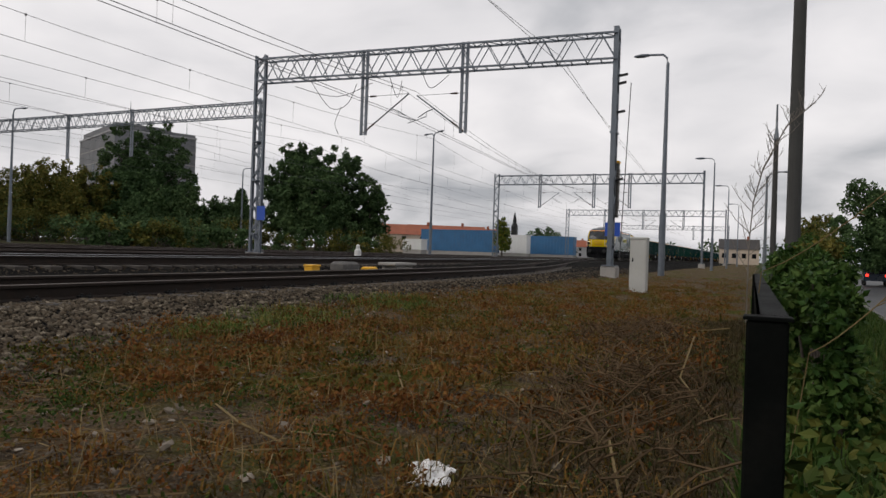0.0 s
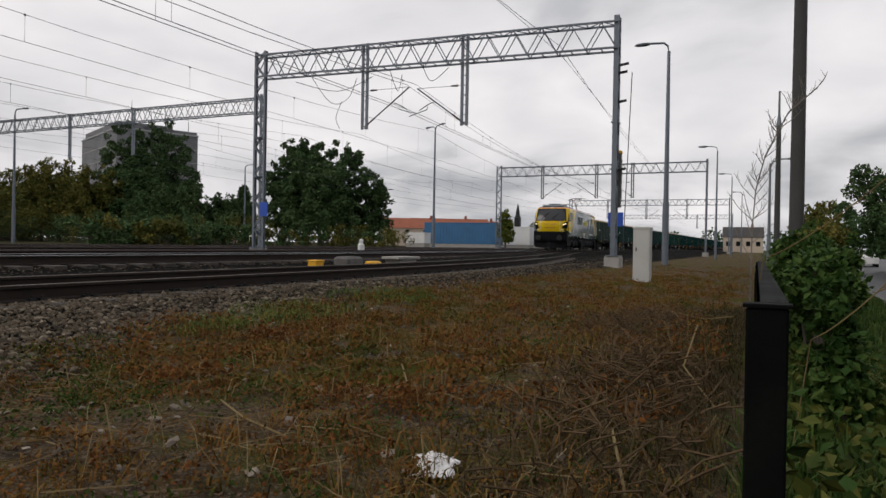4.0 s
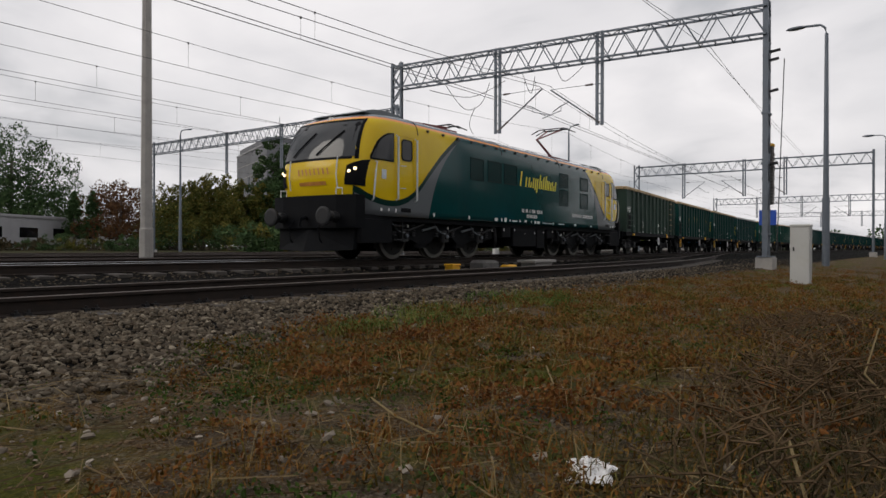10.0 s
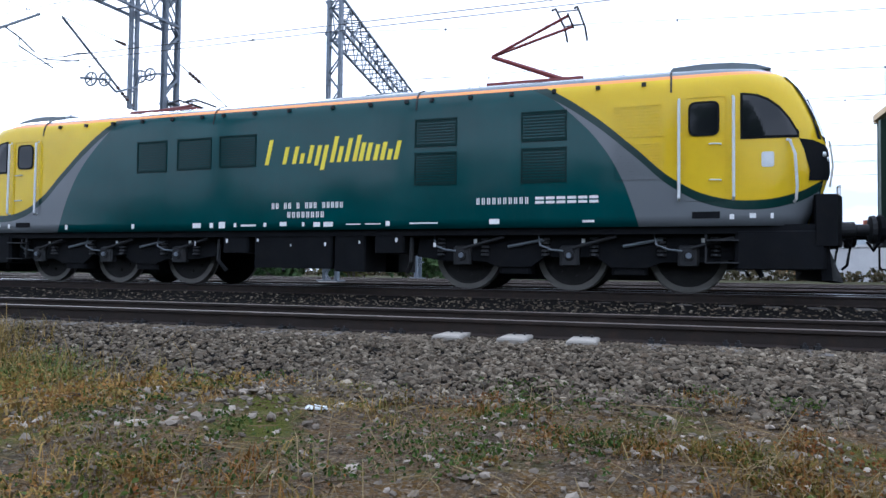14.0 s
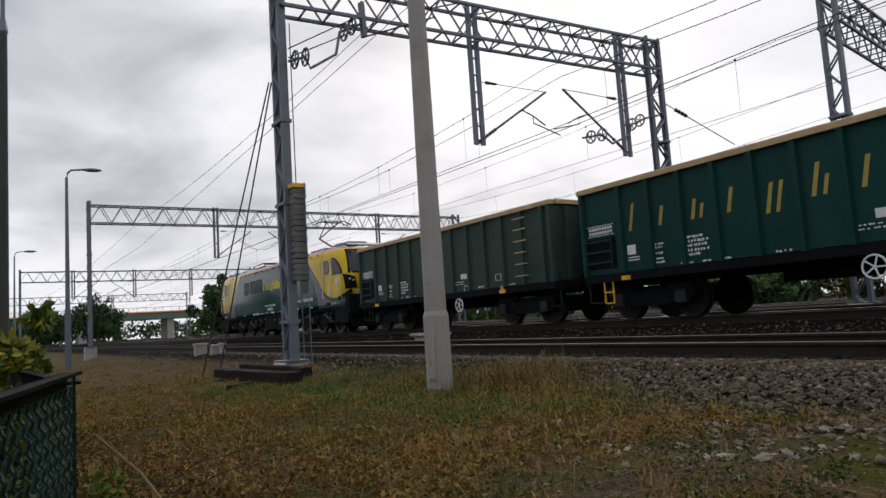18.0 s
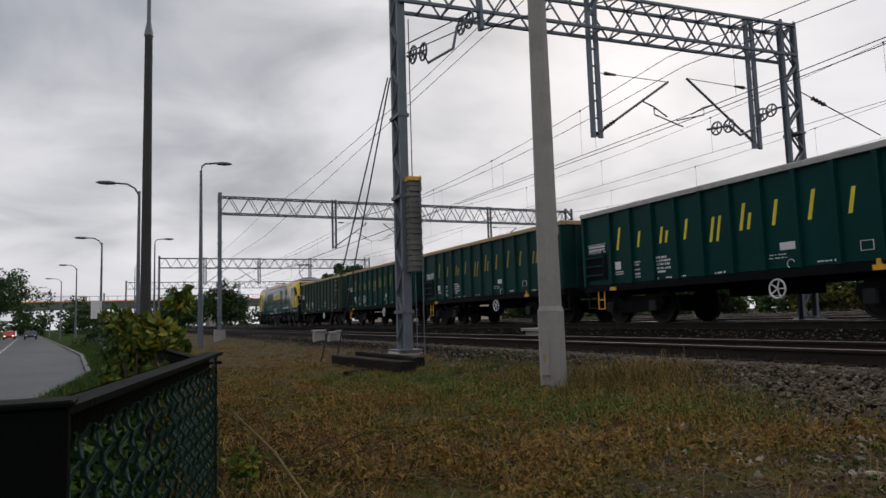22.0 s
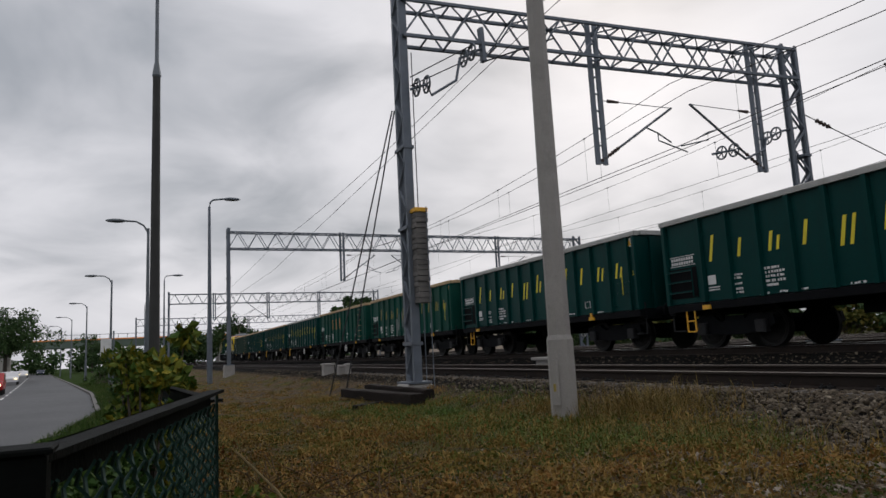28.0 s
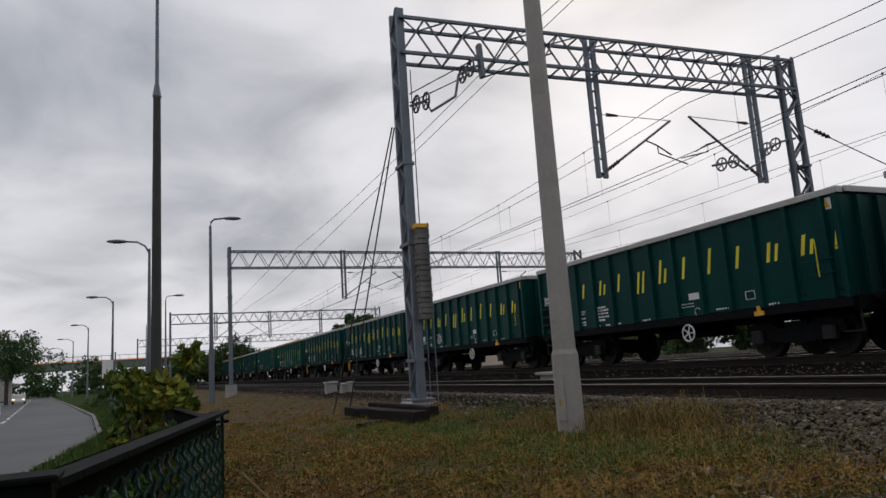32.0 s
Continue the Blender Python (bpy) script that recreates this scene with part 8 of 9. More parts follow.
bush(60.0, 84.4, 6.5, 4.5, LEAF_YELLOW, "low scrub beyond the far tracks", 0.21, 2000, 103)
bush(60.0, 81.1, 6.5, 3.5, LEAF_DARK, "low scrub beyond the far tracks", 0.21, 2000, 104)
bush(60.0, 77.9, 6.5, 3.7, LEAF_DARK, "low scrub beyond the far tracks", 0.21, 2000, 105)
bush(60.0, 74.8, 6.5, 4.3, LEAF_YELLOW, "low scrub beyond the far tracks", 0.21, 2000, 106)
bush(60.0, 71.9, 6.5, 3.7, LEAF_DARK, "low scrub beyond the far tracks", 0.21, 2000, 107)
bush(60.0, 69.0, 6.5, 3.9, LEAF_DARK, "low scrub beyond the far tracks", 0.21, 2000, 108)
bush(60.0, 66.2, 6.5, 3.0, LEAF_YELLOW, "low scrub beyond the far tracks", 0.21, 2000, 109)
bush(60.0, 63.4, 6.5, 4.2, LEAF_DARK, "low scrub beyond the far tracks", 0.21, 2000, 110)
bush(60.0, 60.8, 6.5, 3.9, LEAF_DARK, "low scrub beyond the far tracks", 0.21, 2000, 111)
bush(60.0, 58.2, 6.5, 3.5, LEAF_YELLOW, "low scrub beyond the far tracks", 0.21, 2000, 112)
bush(60.0, 55.6, 6.5, 4.3, LEAF_DARK, "low scrub beyond the far tracks", 0.21, 2000, 113)
bush(60.0, 53.2, 6.5, 3.5, LEAF_DARK, "low scrub beyond the far tracks", 0.21, 2000, 114)
bush(60.0, 50.8, 6.5, 3.7, LEAF_YELLOW, "low scrub beyond the far tracks", 0.21, 2000, 115)
bush(62.0, 50.1, 5.0, 2.0, LEAF_YELLOW, "low scrub beyond the far tracks", 0.21, 1700, 116)
bush(62.0, 47.3, 5.0, 2.3, LEAF_DARK, "low scrub beyond the far tracks", 0.21, 1700, 117)
bush(62.0, 44.6, 5.0, 2.0, LEAF_YELLOW, "low scrub beyond the far tracks", 0.21, 1700, 118)
bush(62.0, 42.0, 5.0, 2.1, LEAF_DARK, "low scrub beyond the far tracks", 0.21, 1700, 119)
bush(62.0, 39.4, 5.0, 2.7, LEAF_YELLOW, "low scrub beyond the far tracks", 0.21, 1700, 120)
bush(62.0, 36.9, 5.0, 2.1, LEAF_DARK, "low scrub beyond the far tracks", 0.21, 1700, 121)
bush(62.0, 34.5, 5.0, 2.4, LEAF_YELLOW, "low scrub beyond the far tracks", 0.21, 1700, 122)
bush(42.0, 153.0, 4.5, 2.2, LEAF_DARK, "low scrub beyond the far tracks", 0.2, 1600, 123)
bush(42.0, 138.6, 4.5, 2.2, LEAF_YELLOW, "low scrub beyond the far tracks", 0.2, 1600, 124)
bush(42.0, 126.0, 4.5, 2.0, LEAF_DARK, "low scrub beyond the far tracks", 0.2, 1600, 125)
bush(42.0, 115.1, 4.5, 1.8, LEAF_DARK, "low scrub beyond the far tracks", 0.2, 1600, 126)
bush(42.0, 105.5, 4.5, 1.5, LEAF_YELLOW, "low scrub beyond the far tracks", 0.2, 1600, 127)
bush(42.0, 96.9, 4.5, 1.4, LEAF_DARK, "low scrub beyond the far tracks", 0.2, 1600, 128)
bush(42.0, 89.3, 4.5, 2.2, LEAF_DARK, "low scrub beyond the far tracks", 0.2, 1600, 129)
bush(42.0, 82.4, 4.5, 1.8, LEAF_YELLOW, "low scrub beyond the far tracks", 0.2, 1600, 130)
bush(42.0, 76.2, 4.5, 1.4, LEAF_DARK, "low scrub beyond the far tracks", 0.2, 1600, 131)
bush(42.0, 70.6, 4.5, 1.9, LEAF_DARK, "low scrub beyond the far tracks", 0.2, 1600, 132)
bush(-74.6, 43.9, 6.8, 2.3, LEAF_YELLOW, "low scrub beyond the far tracks", 0.34, 2800, 160)
bush(-71.5, 42.7, 5.1, 2.9, LEAF_DARK, "low scrub beyond the far tracks", 0.34, 2800, 161)
bush(-67.4, 43.7, 5.5, 3.1, LEAF_DARK, "low scrub beyond the far tracks", 0.34, 2800, 162)
bush(-64.5, 43.1, 6.5, 2.4, LEAF_DARK, "low scrub beyond the far tracks", 0.34, 2800, 163)
bush(-60.5, 44.5, 6.6, 2.5, LEAF_YELLOW, "low scrub beyond the far tracks", 0.34, 2800, 164)
bush(-57.0, 40.5, 5.2, 3.2, LEAF_DARK, "low scrub beyond the far tracks", 0.34, 2800, 165)
bush(-53.4, 46.0, 5.9, 2.6, LEAF_DARK, "low scrub beyond the far tracks", 0.34, 2800, 166)
bush(-51.3, 44.2, 6.4, 3.1, LEAF_DARK, "low scrub beyond the far tracks", 0.34, 2800, 167)
bush(-47.3, 40.7, 6.3, 3.1, LEAF_YELLOW, "low scrub beyond the far tracks", 0.34, 2800, 168)
bush(-42.8, 40.2, 6.0, 3.2, LEAF_DARK, "low scrub beyond the far tracks", 0.34, 2800, 169)
bush(-40.1, 43.7, 5.0, 3.0, LEAF_DARK, "low scrub beyond the far tracks", 0.34, 2800, 170)
bush(-35.8, 45.6, 6.8, 3.0, LEAF_DARK, "low scrub beyond the far tracks", 0.34, 2800, 171)
bush(-33.4, 45.1, 5.4, 3.1, LEAF_YELLOW, "low scrub beyond the far tracks", 0.34, 2800, 172)
bush(-30.2, 45.6, 5.3, 2.7, LEAF_DARK, "low scrub beyond the far tracks", 0.34, 2800, 173)
bush(-26.3, 44.5, 5.4, 2.7, LEAF_DARK, "low scrub beyond the far tracks", 0.34, 2800, 174)
bush(-23.3, 41.1, 5.8, 2.4, LEAF_DARK, "low scrub beyond the far tracks", 0.34, 2800, 175)
bush(-18.8, 42.0, 6.5, 3.0, LEAF_YELLOW, "low scrub beyond the far tracks", 0.34, 2800, 176)
bush(-15.6, 45.9, 6.3, 3.1, LEAF_DARK, "low scrub beyond the far tracks", 0.34, 2800, 177)
bush(-12.3, 43.3, 5.4, 3.3, LEAF_DARK, "low scrub beyond the far tracks", 0.34, 2800, 178)
bush(-8.9, 41.1, 5.1, 2.6, LEAF_DARK, "low scrub beyond the far tracks", 0.34, 2800, 179)
bush(37.0, 44.0, 6.0, 2.3, LEAF_DARK, "low scrub beyond the far tracks", 0.28, 2600, 208)
bush(39.3, 42.2, 6.4, 2.1, LEAF_YELLOW, "low scrub beyond the far tracks", 0.28, 2600, 209)
bush(43.8, 45.1, 5.5, 2.4, LEAF_DARK, "low scrub beyond the far tracks", 0.28, 2600, 210)
bush(46.2, 42.1, 5.8, 2.0, LEAF_DARK, "low scrub beyond the far tracks", 0.28, 2600, 211)
bush(3.9, -0.42, 0.3, 0.70, LEAF_BUSH, 'dense green leafy bush beside the fence', 0.048, 2600, 300)
bush(4.7, -0.42, 0.4, 1.00, LEAF_BUSH, 'dense green leafy bush beside the fence', 0.048, 2600, 301)
bush(5.6, -0.45, 0.4, 0.95, LEAF_BUSH, 'dense green leafy bush beside the fence', 0.048, 2600, 302)
bush(6.8, -0.48, 0.4, 1.00, LEAF_BUSH, 'dense green leafy bush beside the fence', 0.048, 2600, 303)
bush(8.2, -0.52, 0.5, 1.15, LEAF_BUSH, 'dense green leafy bush beside the fence', 0.048, 2600, 304)
bush(9.8, -0.58, 0.6, 1.20, LEAF_BUSH, 'dense green leafy bush beside the fence', 0.085, 2200, 305)
bush(11.8, -0.66, 0.7, 1.28, LEAF_BUSH, 'dense green leafy bush beside the fence', 0.085, 2200, 306)
bush(14.0, -0.75, 0.8, 1.35, LEAF_BUSH, 'dense green leafy bush beside the fence', 0.085, 2200, 307)
bush(17.0, -0.85, 0.8, 1.40, LEAF_BUSH, 'dense green leafy bush beside the fence', 0.085, 2200, 308)
bush(21.0, -1.00, 1.1, 1.40, LEAF_BUSH, 'dense green leafy bush beside the fence', 0.140, 1500, 309)
bush(26.0, -1.20, 1.3, 1.60, LEAF_BUSH, 'dense green leafy bush beside the fence', 0.140, 1500, 310)
bush(32.0, -1.50, 1.6, 1.70, LEAF_DARK, 'dense green leafy bush beside the fence', 0.140, 1500, 311)
for bx, by, bw, bh, bmat, bn, bs in ((8.4, -0.72, 0.45, 0.95, LEAF_BUSH, 2600, 330), (10.4, -0.85, 0.6, 1.2, LEAF_BUSH, 3200, 331), (12.8, -0.98, 0.8, 1.5, LEAF_YELLOW, 3200, 332),
                                   (15.6, -1.2, 1.0, 1.7, LEAF_BUSH, 3400, 333), (19.0, -1.5, 1.2, 1.9, LEAF_BUSH, 3400, 334), (22.6, -1.75, 1.5, 2.35, LEAF_YELLOW, 3400, 335), (27.5, -2.1, 1.6, 2.4, LEAF_BUSH, 3400, 336)):
    bush(bx, by, bw, bh, bmat, "loose leafy bush between the fence and the road", 0.075, bn, bs)
bush(-7.2, 0.10, 0.4, 0.95, LEAF_BUSH, 'dense green leafy bush beside the fence', 0.048, 2600, 312)
bush(-5.0, 0.02, 0.42, 1.15, LEAF_GOLD, 'golden and green leafy shrub beside the fence', 0.048, 2600, 313)
bush(-6.2, 0.10, 0.5, 1.30, LEAF_GOLD, 'golden and green leafy shrub beside the fence', 0.085, 2200, 314)
bush(-10.6, 0.20, 0.6, 1.10, LEAF_BUSH, 'dense green leafy bush beside the fence', 0.085, 2200, 315)
bush(-13.0, 0.10, 1.0, 0.80, LEAF_BUSH, 'dense green leafy bush beside the fence', 0.085, 2200, 316)
bush(-17.0, 0.10, 1.2, 0.80, LEAF_BUSH, 'dense green leafy bush beside the fence', 0.085, 2200, 317)
bush(-24.0, -0.10, 1.5, 0.90, LEAF_BUSH, 'dense green leafy bush beside the fence', 0.140, 1500, 318)
bush(-30.0, -0.20, 1.8, 1.00, LEAF_DARK, 'dense green leafy bush beside the fence', 0.140, 1500, 319)
bush(-38.0, -0.50, 2.0, 1.10, LEAF_BUSH, 'dense green leafy bush beside the fence', 0.140, 1500, 320)
bush(-48.0, -1.00, 2.4, 1.30, LEAF_DARK, 'dense green leafy bush beside the fence', 0.140, 1500, 321)
bush(-60.0, -2.20, 2.6, 1.40, LEAF_BUSH, 'dense green leafy bush beside the fence', 0.140, 1500, 322)
bush(-2.4, -0.50, 0.5, 0.50, LEAF_BUSH, 'dense green leafy bush beside the fence', 0.048, 2600, 323)
bush(-3.6, -0.20, 0.5, 0.45, LEAF_BUSH, 'dense green leafy bush beside the fence', 0.048, 2600, 324)
bush(-4.6, -0.10, 0.5, 0.50, LEAF_BUSH, 'dense green leafy bush beside the fence', 0.048, 2600, 325)

# leaning bare sapling at the end of the fence
r3 = random.Random(5)
e = empty("bare_sapling", pose(9.6, 0.03, ground_z(9.6, 0.03)), "thin leaning bare grey sapling beside the fence", "sapling")
g = ground_z(9.6, 0.03)
path = [Vector((0.02 * math.sin(k * 1.7), interp(k, (0, 4, 6, 8, 10, 12), (0, -0.01, -0.04, -0.14, -0.38, -0.68)), interp(k, (0, 4, 6, 8, 10, 12), (-0.05, 0.62 - g, 1.07 - g, 1.5 - g, 2.0 - g, 2.28 - g)))) for k in range(13)]
bm = B()
pipe(bm, path, 0.0085, 6)
part("stem", bm, DEAD_BARK, e)
for k in range(3, 13):
    for side in (1, -1):
        for q in range(1 if k < 5 else 2):
            bm = B()
            base = path[k - 1].lerp(path[k], r3.random())
            d = Vector((r3.uniform(-0.5, 0.5), side * r3.uniform(0.35, 0.9) - 0.15, r3.uniform(0.5, 1.1))).normalized()
            ln = r3.uniform(0.2, 0.5) * (1.15 - k * 0.045)
            mid = base + d * ln * 0.55
            tip = mid + (d + Vector((0, 0, 0.35))).normalized() * ln * 0.5
            rod(bm, base, mid, 0.0055, 0.0042, 5)
            rod(bm, mid, tip, 0.0042, 0.0022, 5)
            for f in (0.3, 0.5, 0.7, 0.85):
                p0 = base.lerp(tip, f)
                rod(bm, p0, p0 + Vector((r3.uniform(-0.05, 0.05), r3.uniform(-0.06, 0.06), r3.uniform(0.03, 0.11))), 0.003, 0.0017, 4)
            part("twig", bm, DEAD_BARK, e)
# long dry stems arching out of the bush over the fence
for x, y, reach, rise, sd in ((3.6, -0.06, 0.52, 0.40, 3), (3.1, -0.22, 0.3, 0.26, 6)):
    r3 = random.Random(sd)
    g = ground_z(x, y)
    e = empty("bramble", pose(x, y, g), "long pale dry bramble arching out of the bush", "bramble", "brambles")
    z1 = (0.30 if sd == 3 else 0.02) - g
    pts = [Vector((0.02, 0.05, -0.03)), Vector((0, 0.01, z1 * 0.55)), Vector((0, -0.02, z1))] + [Vector((0.03 * k, -0.02 - reach * k / 6, z1 + rise * (k / 6) ** 1.25)) for k in range(1, 7)]
    bm = B()
    pipe(bm, pts, 0.0024, 6)
    part("stalk", bm, STRAW, e)
    for k in range(7):
        bm = B()
        p0 = pts[6].lerp(pts[8], k / 6)
        d = Vector((r3.uniform(-0.03, 0.03), r3.uniform(-0.05, -0.01), r3.uniform(-0.015, 0.05)))
        rod(bm, p0, p0 + d, 0.0024, 0.0012, 4)
        part("dry_leaf", bm, STRAW, e)

# ---- buildings and yard beyond the tracks ----
def facade_block(name, x, y, w, d, h, rot, mat, label, rows, cols, roof="flat", roof_mat=None, win=(1.2, 1.4), cat="building"):
    e = empty(name, pose(x, y, -0.3, 0, 0, rot), label, cat, "distant buildings")
    bm = B()
    box(bm, -w / 2, w / 2, -d / 2, d / 2, -1, h)
    part("wall", bm, mat, e)
    if roof == "gable":
        bm = B()
        v = [bm.verts.new(p) for p in ((-w / 2 - 0.3, -d / 2 - 0.3, h), (w / 2 + 0.3, -d / 2 - 0.3, h), (w / 2 + 0.3, d / 2 + 0.3, h), (-w / 2 - 0.3, d / 2 + 0.3, h), (-w / 2 - 0.3, 0, h + d * 0.35), (w / 2 + 0.3, 0, h + d * 0.35))]
        for f in ((0, 1, 5, 4), (2, 3, 4, 5), (0, 4, 3), (1, 2, 5), (3, 2, 1, 0)):
            bm.faces.new([v[i] for i in f])
        part("roof", bm, roof_mat or ROOF_TILE, e)
        bm = B()
        box(bm, w * 0.2, w * 0.2 + 0.7, -0.4, 0.4, h, h + d * 0.35 + 0.9)
        part("chimney", bm, ROOF_TILE, e)
    else:
        bm = B()
        box(bm, -w / 2 - 0.15, w / 2 + 0.15, -d / 2 - 0.15, d / 2 + 0.15, h, h + 0.35)
        part("roof", bm, roof_mat or PLASTER, e)
    for r in range(rows):
        for c in range(cols):
            cx, cz = -w / 2 + w * (c + 0.5) / cols, h * (r + 0.55) / rows
            bm = B()
            box(bm, cx - win[0] / 2, cx + win[0] / 2, -d / 2 - 0.03, -d / 2, cz - win[1] / 2, cz + win[1] / 2)
            part("window", bm, GLASS_DARK, e)
    return e


TOWER_WALL = surface('dark_grey_facade', (0.17, 0.175, 0.185), 0.9, 0, 0.2, 0.25, 8, 0.1, (0.10, 0.10, 0.105), 0.5)
tw = facade_block("grain_store", 113.2, 127.6, 16.5, 28, 23.0, -25, TOWER_WALL, "tall grey concrete storage block behind trees", 1, 3, win=(2.2, 2.0))
for k in range(1, 8):
    bm = B()
    box(bm, -8.27, 8.27, -14.04, -14.0, 23 * k / 8 - 0.06, 23 * k / 8 + 0.06)
    part("floor_band", bm, CONCRETE, tw)
    bm = B()
    box(bm, -8.29, -8.25, -14.0, 14.0, 23 * k / 8 - 0.06, 23 * k / 8 + 0.06)
    part("floor_band", bm, CONCRETE, tw)
for k in range(4):
    bm = B()
    box(bm, -8.29, -8.25, -11 + k * 6.0, -9.6 + k * 6.0, 15.6, 17.2)
    part("window", bm, GLASS_DARK, tw)
for x0, x1, z1 in ((-8.0, 3, 24.6), (-3, 8.2, 24.0)):
    bm = B()
    box(bm, x0, x1, -13.6, 12, 23.2, z1)
    part("roof_house", bm, TOWER_WALL, tw)
for x, h in ((-4, 7), (0, 5), (3, 6.5), (8, 4)):
    bm = B()
    rod(bm, (x, -9, 24), (x, -9, 23 + h), 0.1, 0.05, 5)
    part("antenna", bm, GALV_DARK, tw)


YELLOW_WALL = surface('ochre_facade', (0.36, 0.20, 0.07), 0.9, 0, 0.15, 0.3, 8, 0.1)


def yard_wall(name, x, y0, y1, h, mat, label, cat):
    """A long corrugated steel body seen across the yard."""
    e = empty(name, pose(x, 0, 0), label, cat, "yard stock")
    n = max(6, int((y1 - y0) / 0.6))
    bm = B()
    box(bm, 0.06, 2.6, y0, y1, 0.5, h)
    part("body", bm, mat, e)
    for k in range(n):
        bm = B()
        y = y0 + (y1 - y0) * (k + 0.2) / n
        box(bm, 0.0, 0.06, y, y + (y1 - y0) / n * 0.55, 0.55, h - 0.12)
        part("rib", bm, mat, e)
    bm = B()
    box(bm, -0.03, 2.65, y0 - 0.05, y1 + 0.05, h, h + 0.14)
    part("top_rail", bm, mat, e)
    bm = B()
    box(bm, 0.1, 2.5, y0 + 0.1, y1 - 0.1, -0.4, 0.5)
    part("plinth", bm, CONCRETE, e)
    return e


yard_wall('blue_container', 120.0, 43.8, 58.8, 4.4, BLUE, 'faded blue corrugated steel container wall', 'container')
yard_wall('blue_container', 135.0, 32.7, 42.3, 4.0, BLUE, 'faded blue corrugated steel container wall', 'container')
yard_wall('white_freight_car', 128.0, 40.1, 45.6, 3.9, WHITE, 'pale slatted freight car standing in the yard', 'freight car')
yard_wall('white_freight_car', 112.0, 54.8, 58.6, 2.3, WHITE, 'pale slatted freight car standing in the yard', 'freight car')
facade_block('house', 190.0, 96.2, 22.0, 9.0, 5.4, -60.0, PLASTER_WARM, 'distant house with a red tiled roof', 2, 4, 'gable')
facade_block('house', 200.0, 89.3, 24.0, 9.0, 5.7, -60.0, PLASTER_WARM, 'distant house with a red tiled roof', 2, 4, 'gable')
facade_block('house', 120.0, 113.7, 12.0, 9.0, 5.0, -60.0, PLASTER_WARM, 'distant house with a red tiled roof', 2, 4, 'gable')
facade_block('house', 210.0, 83.6, 20.0, 9.0, 5.3, -60.0, PLASTER, 'distant pale house with a tiled roof', 2, 4, 'gable')
facade_block('house', 320.0, 78.9, 26.0, 9.0, 5.0, -60.0, PLASTER, 'distant pale house with a tiled roof', 2, 4, 'gable')
facade_block('station_building', 230, 4.6, 11, 9, 4.4, -88, PLASTER_WARM, 'distant low station building with a dark roof', 1, 4, 'gable', ROOF_SLATE)
facade_block('depot_shed', 52, 118, 60, 20, 4.6, 28, PLASTER, 'long low pale depot shed far behind the tracks', 1, 9, win=(3.5, 1.4))
facade_block('depot_shed', 27, 128, 30, 14, 4.2, 0, YELLOW_WALL, 'long low shed with an orange wall and dark roof', 1, 6, 'gable', ROOF_GREY, win=(1.6, 1.0))
facade_block('depot_shed', -22, 116, 36, 12, 4.0, 4, PLASTER, 'low pale shed with small dark windows', 1, 5, win=(1.8, 1.2))


def arched_hall(x, y, w, h, d):
    """A barrel-roofed hall: pale arch band, dark glazing, upright mullions."""
    e = empty("arched_hall", pose(x, y, -0.3), "low white barrel-roofed hall with a glazed arched end", "hall", "distant buildings")
    arc = [(w / 2 * math.cos(math.pi * k / 24), h * math.sin(math.pi * k / 24) ** 0.9) for k in range(25)]
    bm = B()
    slab_y(bm, arc, 0.3, d)
    part("roof", bm, PLASTER, e)
    bm = B()
    for (x0, z0), (x1, z1) in zip(arc, arc[1:]):
        k = 1 - 2.0 / w
        v = [(x0, z0), (x1, z1), (x1 * k, z1 * 0.8), (x0 * k, z0 * 0.8)]
        slab_y(bm, v, -0.2, 0.3)
    part("arch_band", bm, WHITE, e)
    bm = B()
    slab_y(bm, [(a * 0.88, b * 0.8) for a, b in arc], 0.1, 0.28)
    part("glazing", bm, GLASS_PALE, e)
    for k in range(-3, 4):
        bm = B()
        mx = k * w * 0.115
        top = h * 0.8 * math.sqrt(max(0.05, 1 - (mx / (w / 2 * 0.88)) ** 2))
        box(bm, mx - 0.1, mx + 0.1, -0.1, 0.28, 0, top)
        part("mullion", bm, WHITE, e)
    bm = B()
    box(bm, -w * 0.62, w * 0.62, -0.5, 0.0, -0.5, 1.3)
    part("plinth_wall", bm, CONCRETE, e)


arched_hall(9.3, 110.0, 16.2, 7.2, 16.0)
facade_block('low_building', -130, 62, 40, 14, 8.5, -62, PLASTER_WARM, 'distant low building with dark windows', 2, 7)

# church spire far off
e = empty("church_spire", pose(400, 133.5, 0), "distant dark church spire", "spire")
bm = B()
box(bm, -1.6, 1.6, -1.6, 1.6, -1, 17)
part("tower", bm, DARK_STEEL, e)
bm = B()
lathe(bm, ((2.2, 17), (1.1, 19.5), (1.3, 20.5), (0.1, 26)), 8)
part("roof", bm, DARK_STEEL, e)

# road bridge in the distance
e = empty("road_bridge", pose(-190, 0, 0), "long grey-green road bridge across the tracks and road", "bridge")
bm = B()
box(bm, -5, 5, -70, 60, 5.0, 6.6)
part("deck", bm, GREEN_BRIDGE, e)
bm = B()
box(bm, 5.0, 5.25, -70, 60, 6.6, 6.9)
part("kerb_beam", bm, ORANGE, e)
for k in range(66):
    bm = B()
    y = -70 + k * 2
    beam(bm, (5.1, y, 6.9), (5.1, y, 7.9), 0.09)
    part("railing_post", bm, GALV_DARK, e)
bm = B()
beam(bm, (5.1, -70, 7.9), (5.1, 60, 7.9), 0.1)
part("handrail", bm, GALV_DARK, e)
for y in (-45, -28, 4, 20, 40):
    bm = B()
    box(bm, -4, 4, y - 0.8, y + 0.8, -1.5, 5.0)
    part("pier", bm, CONCRETE, e)
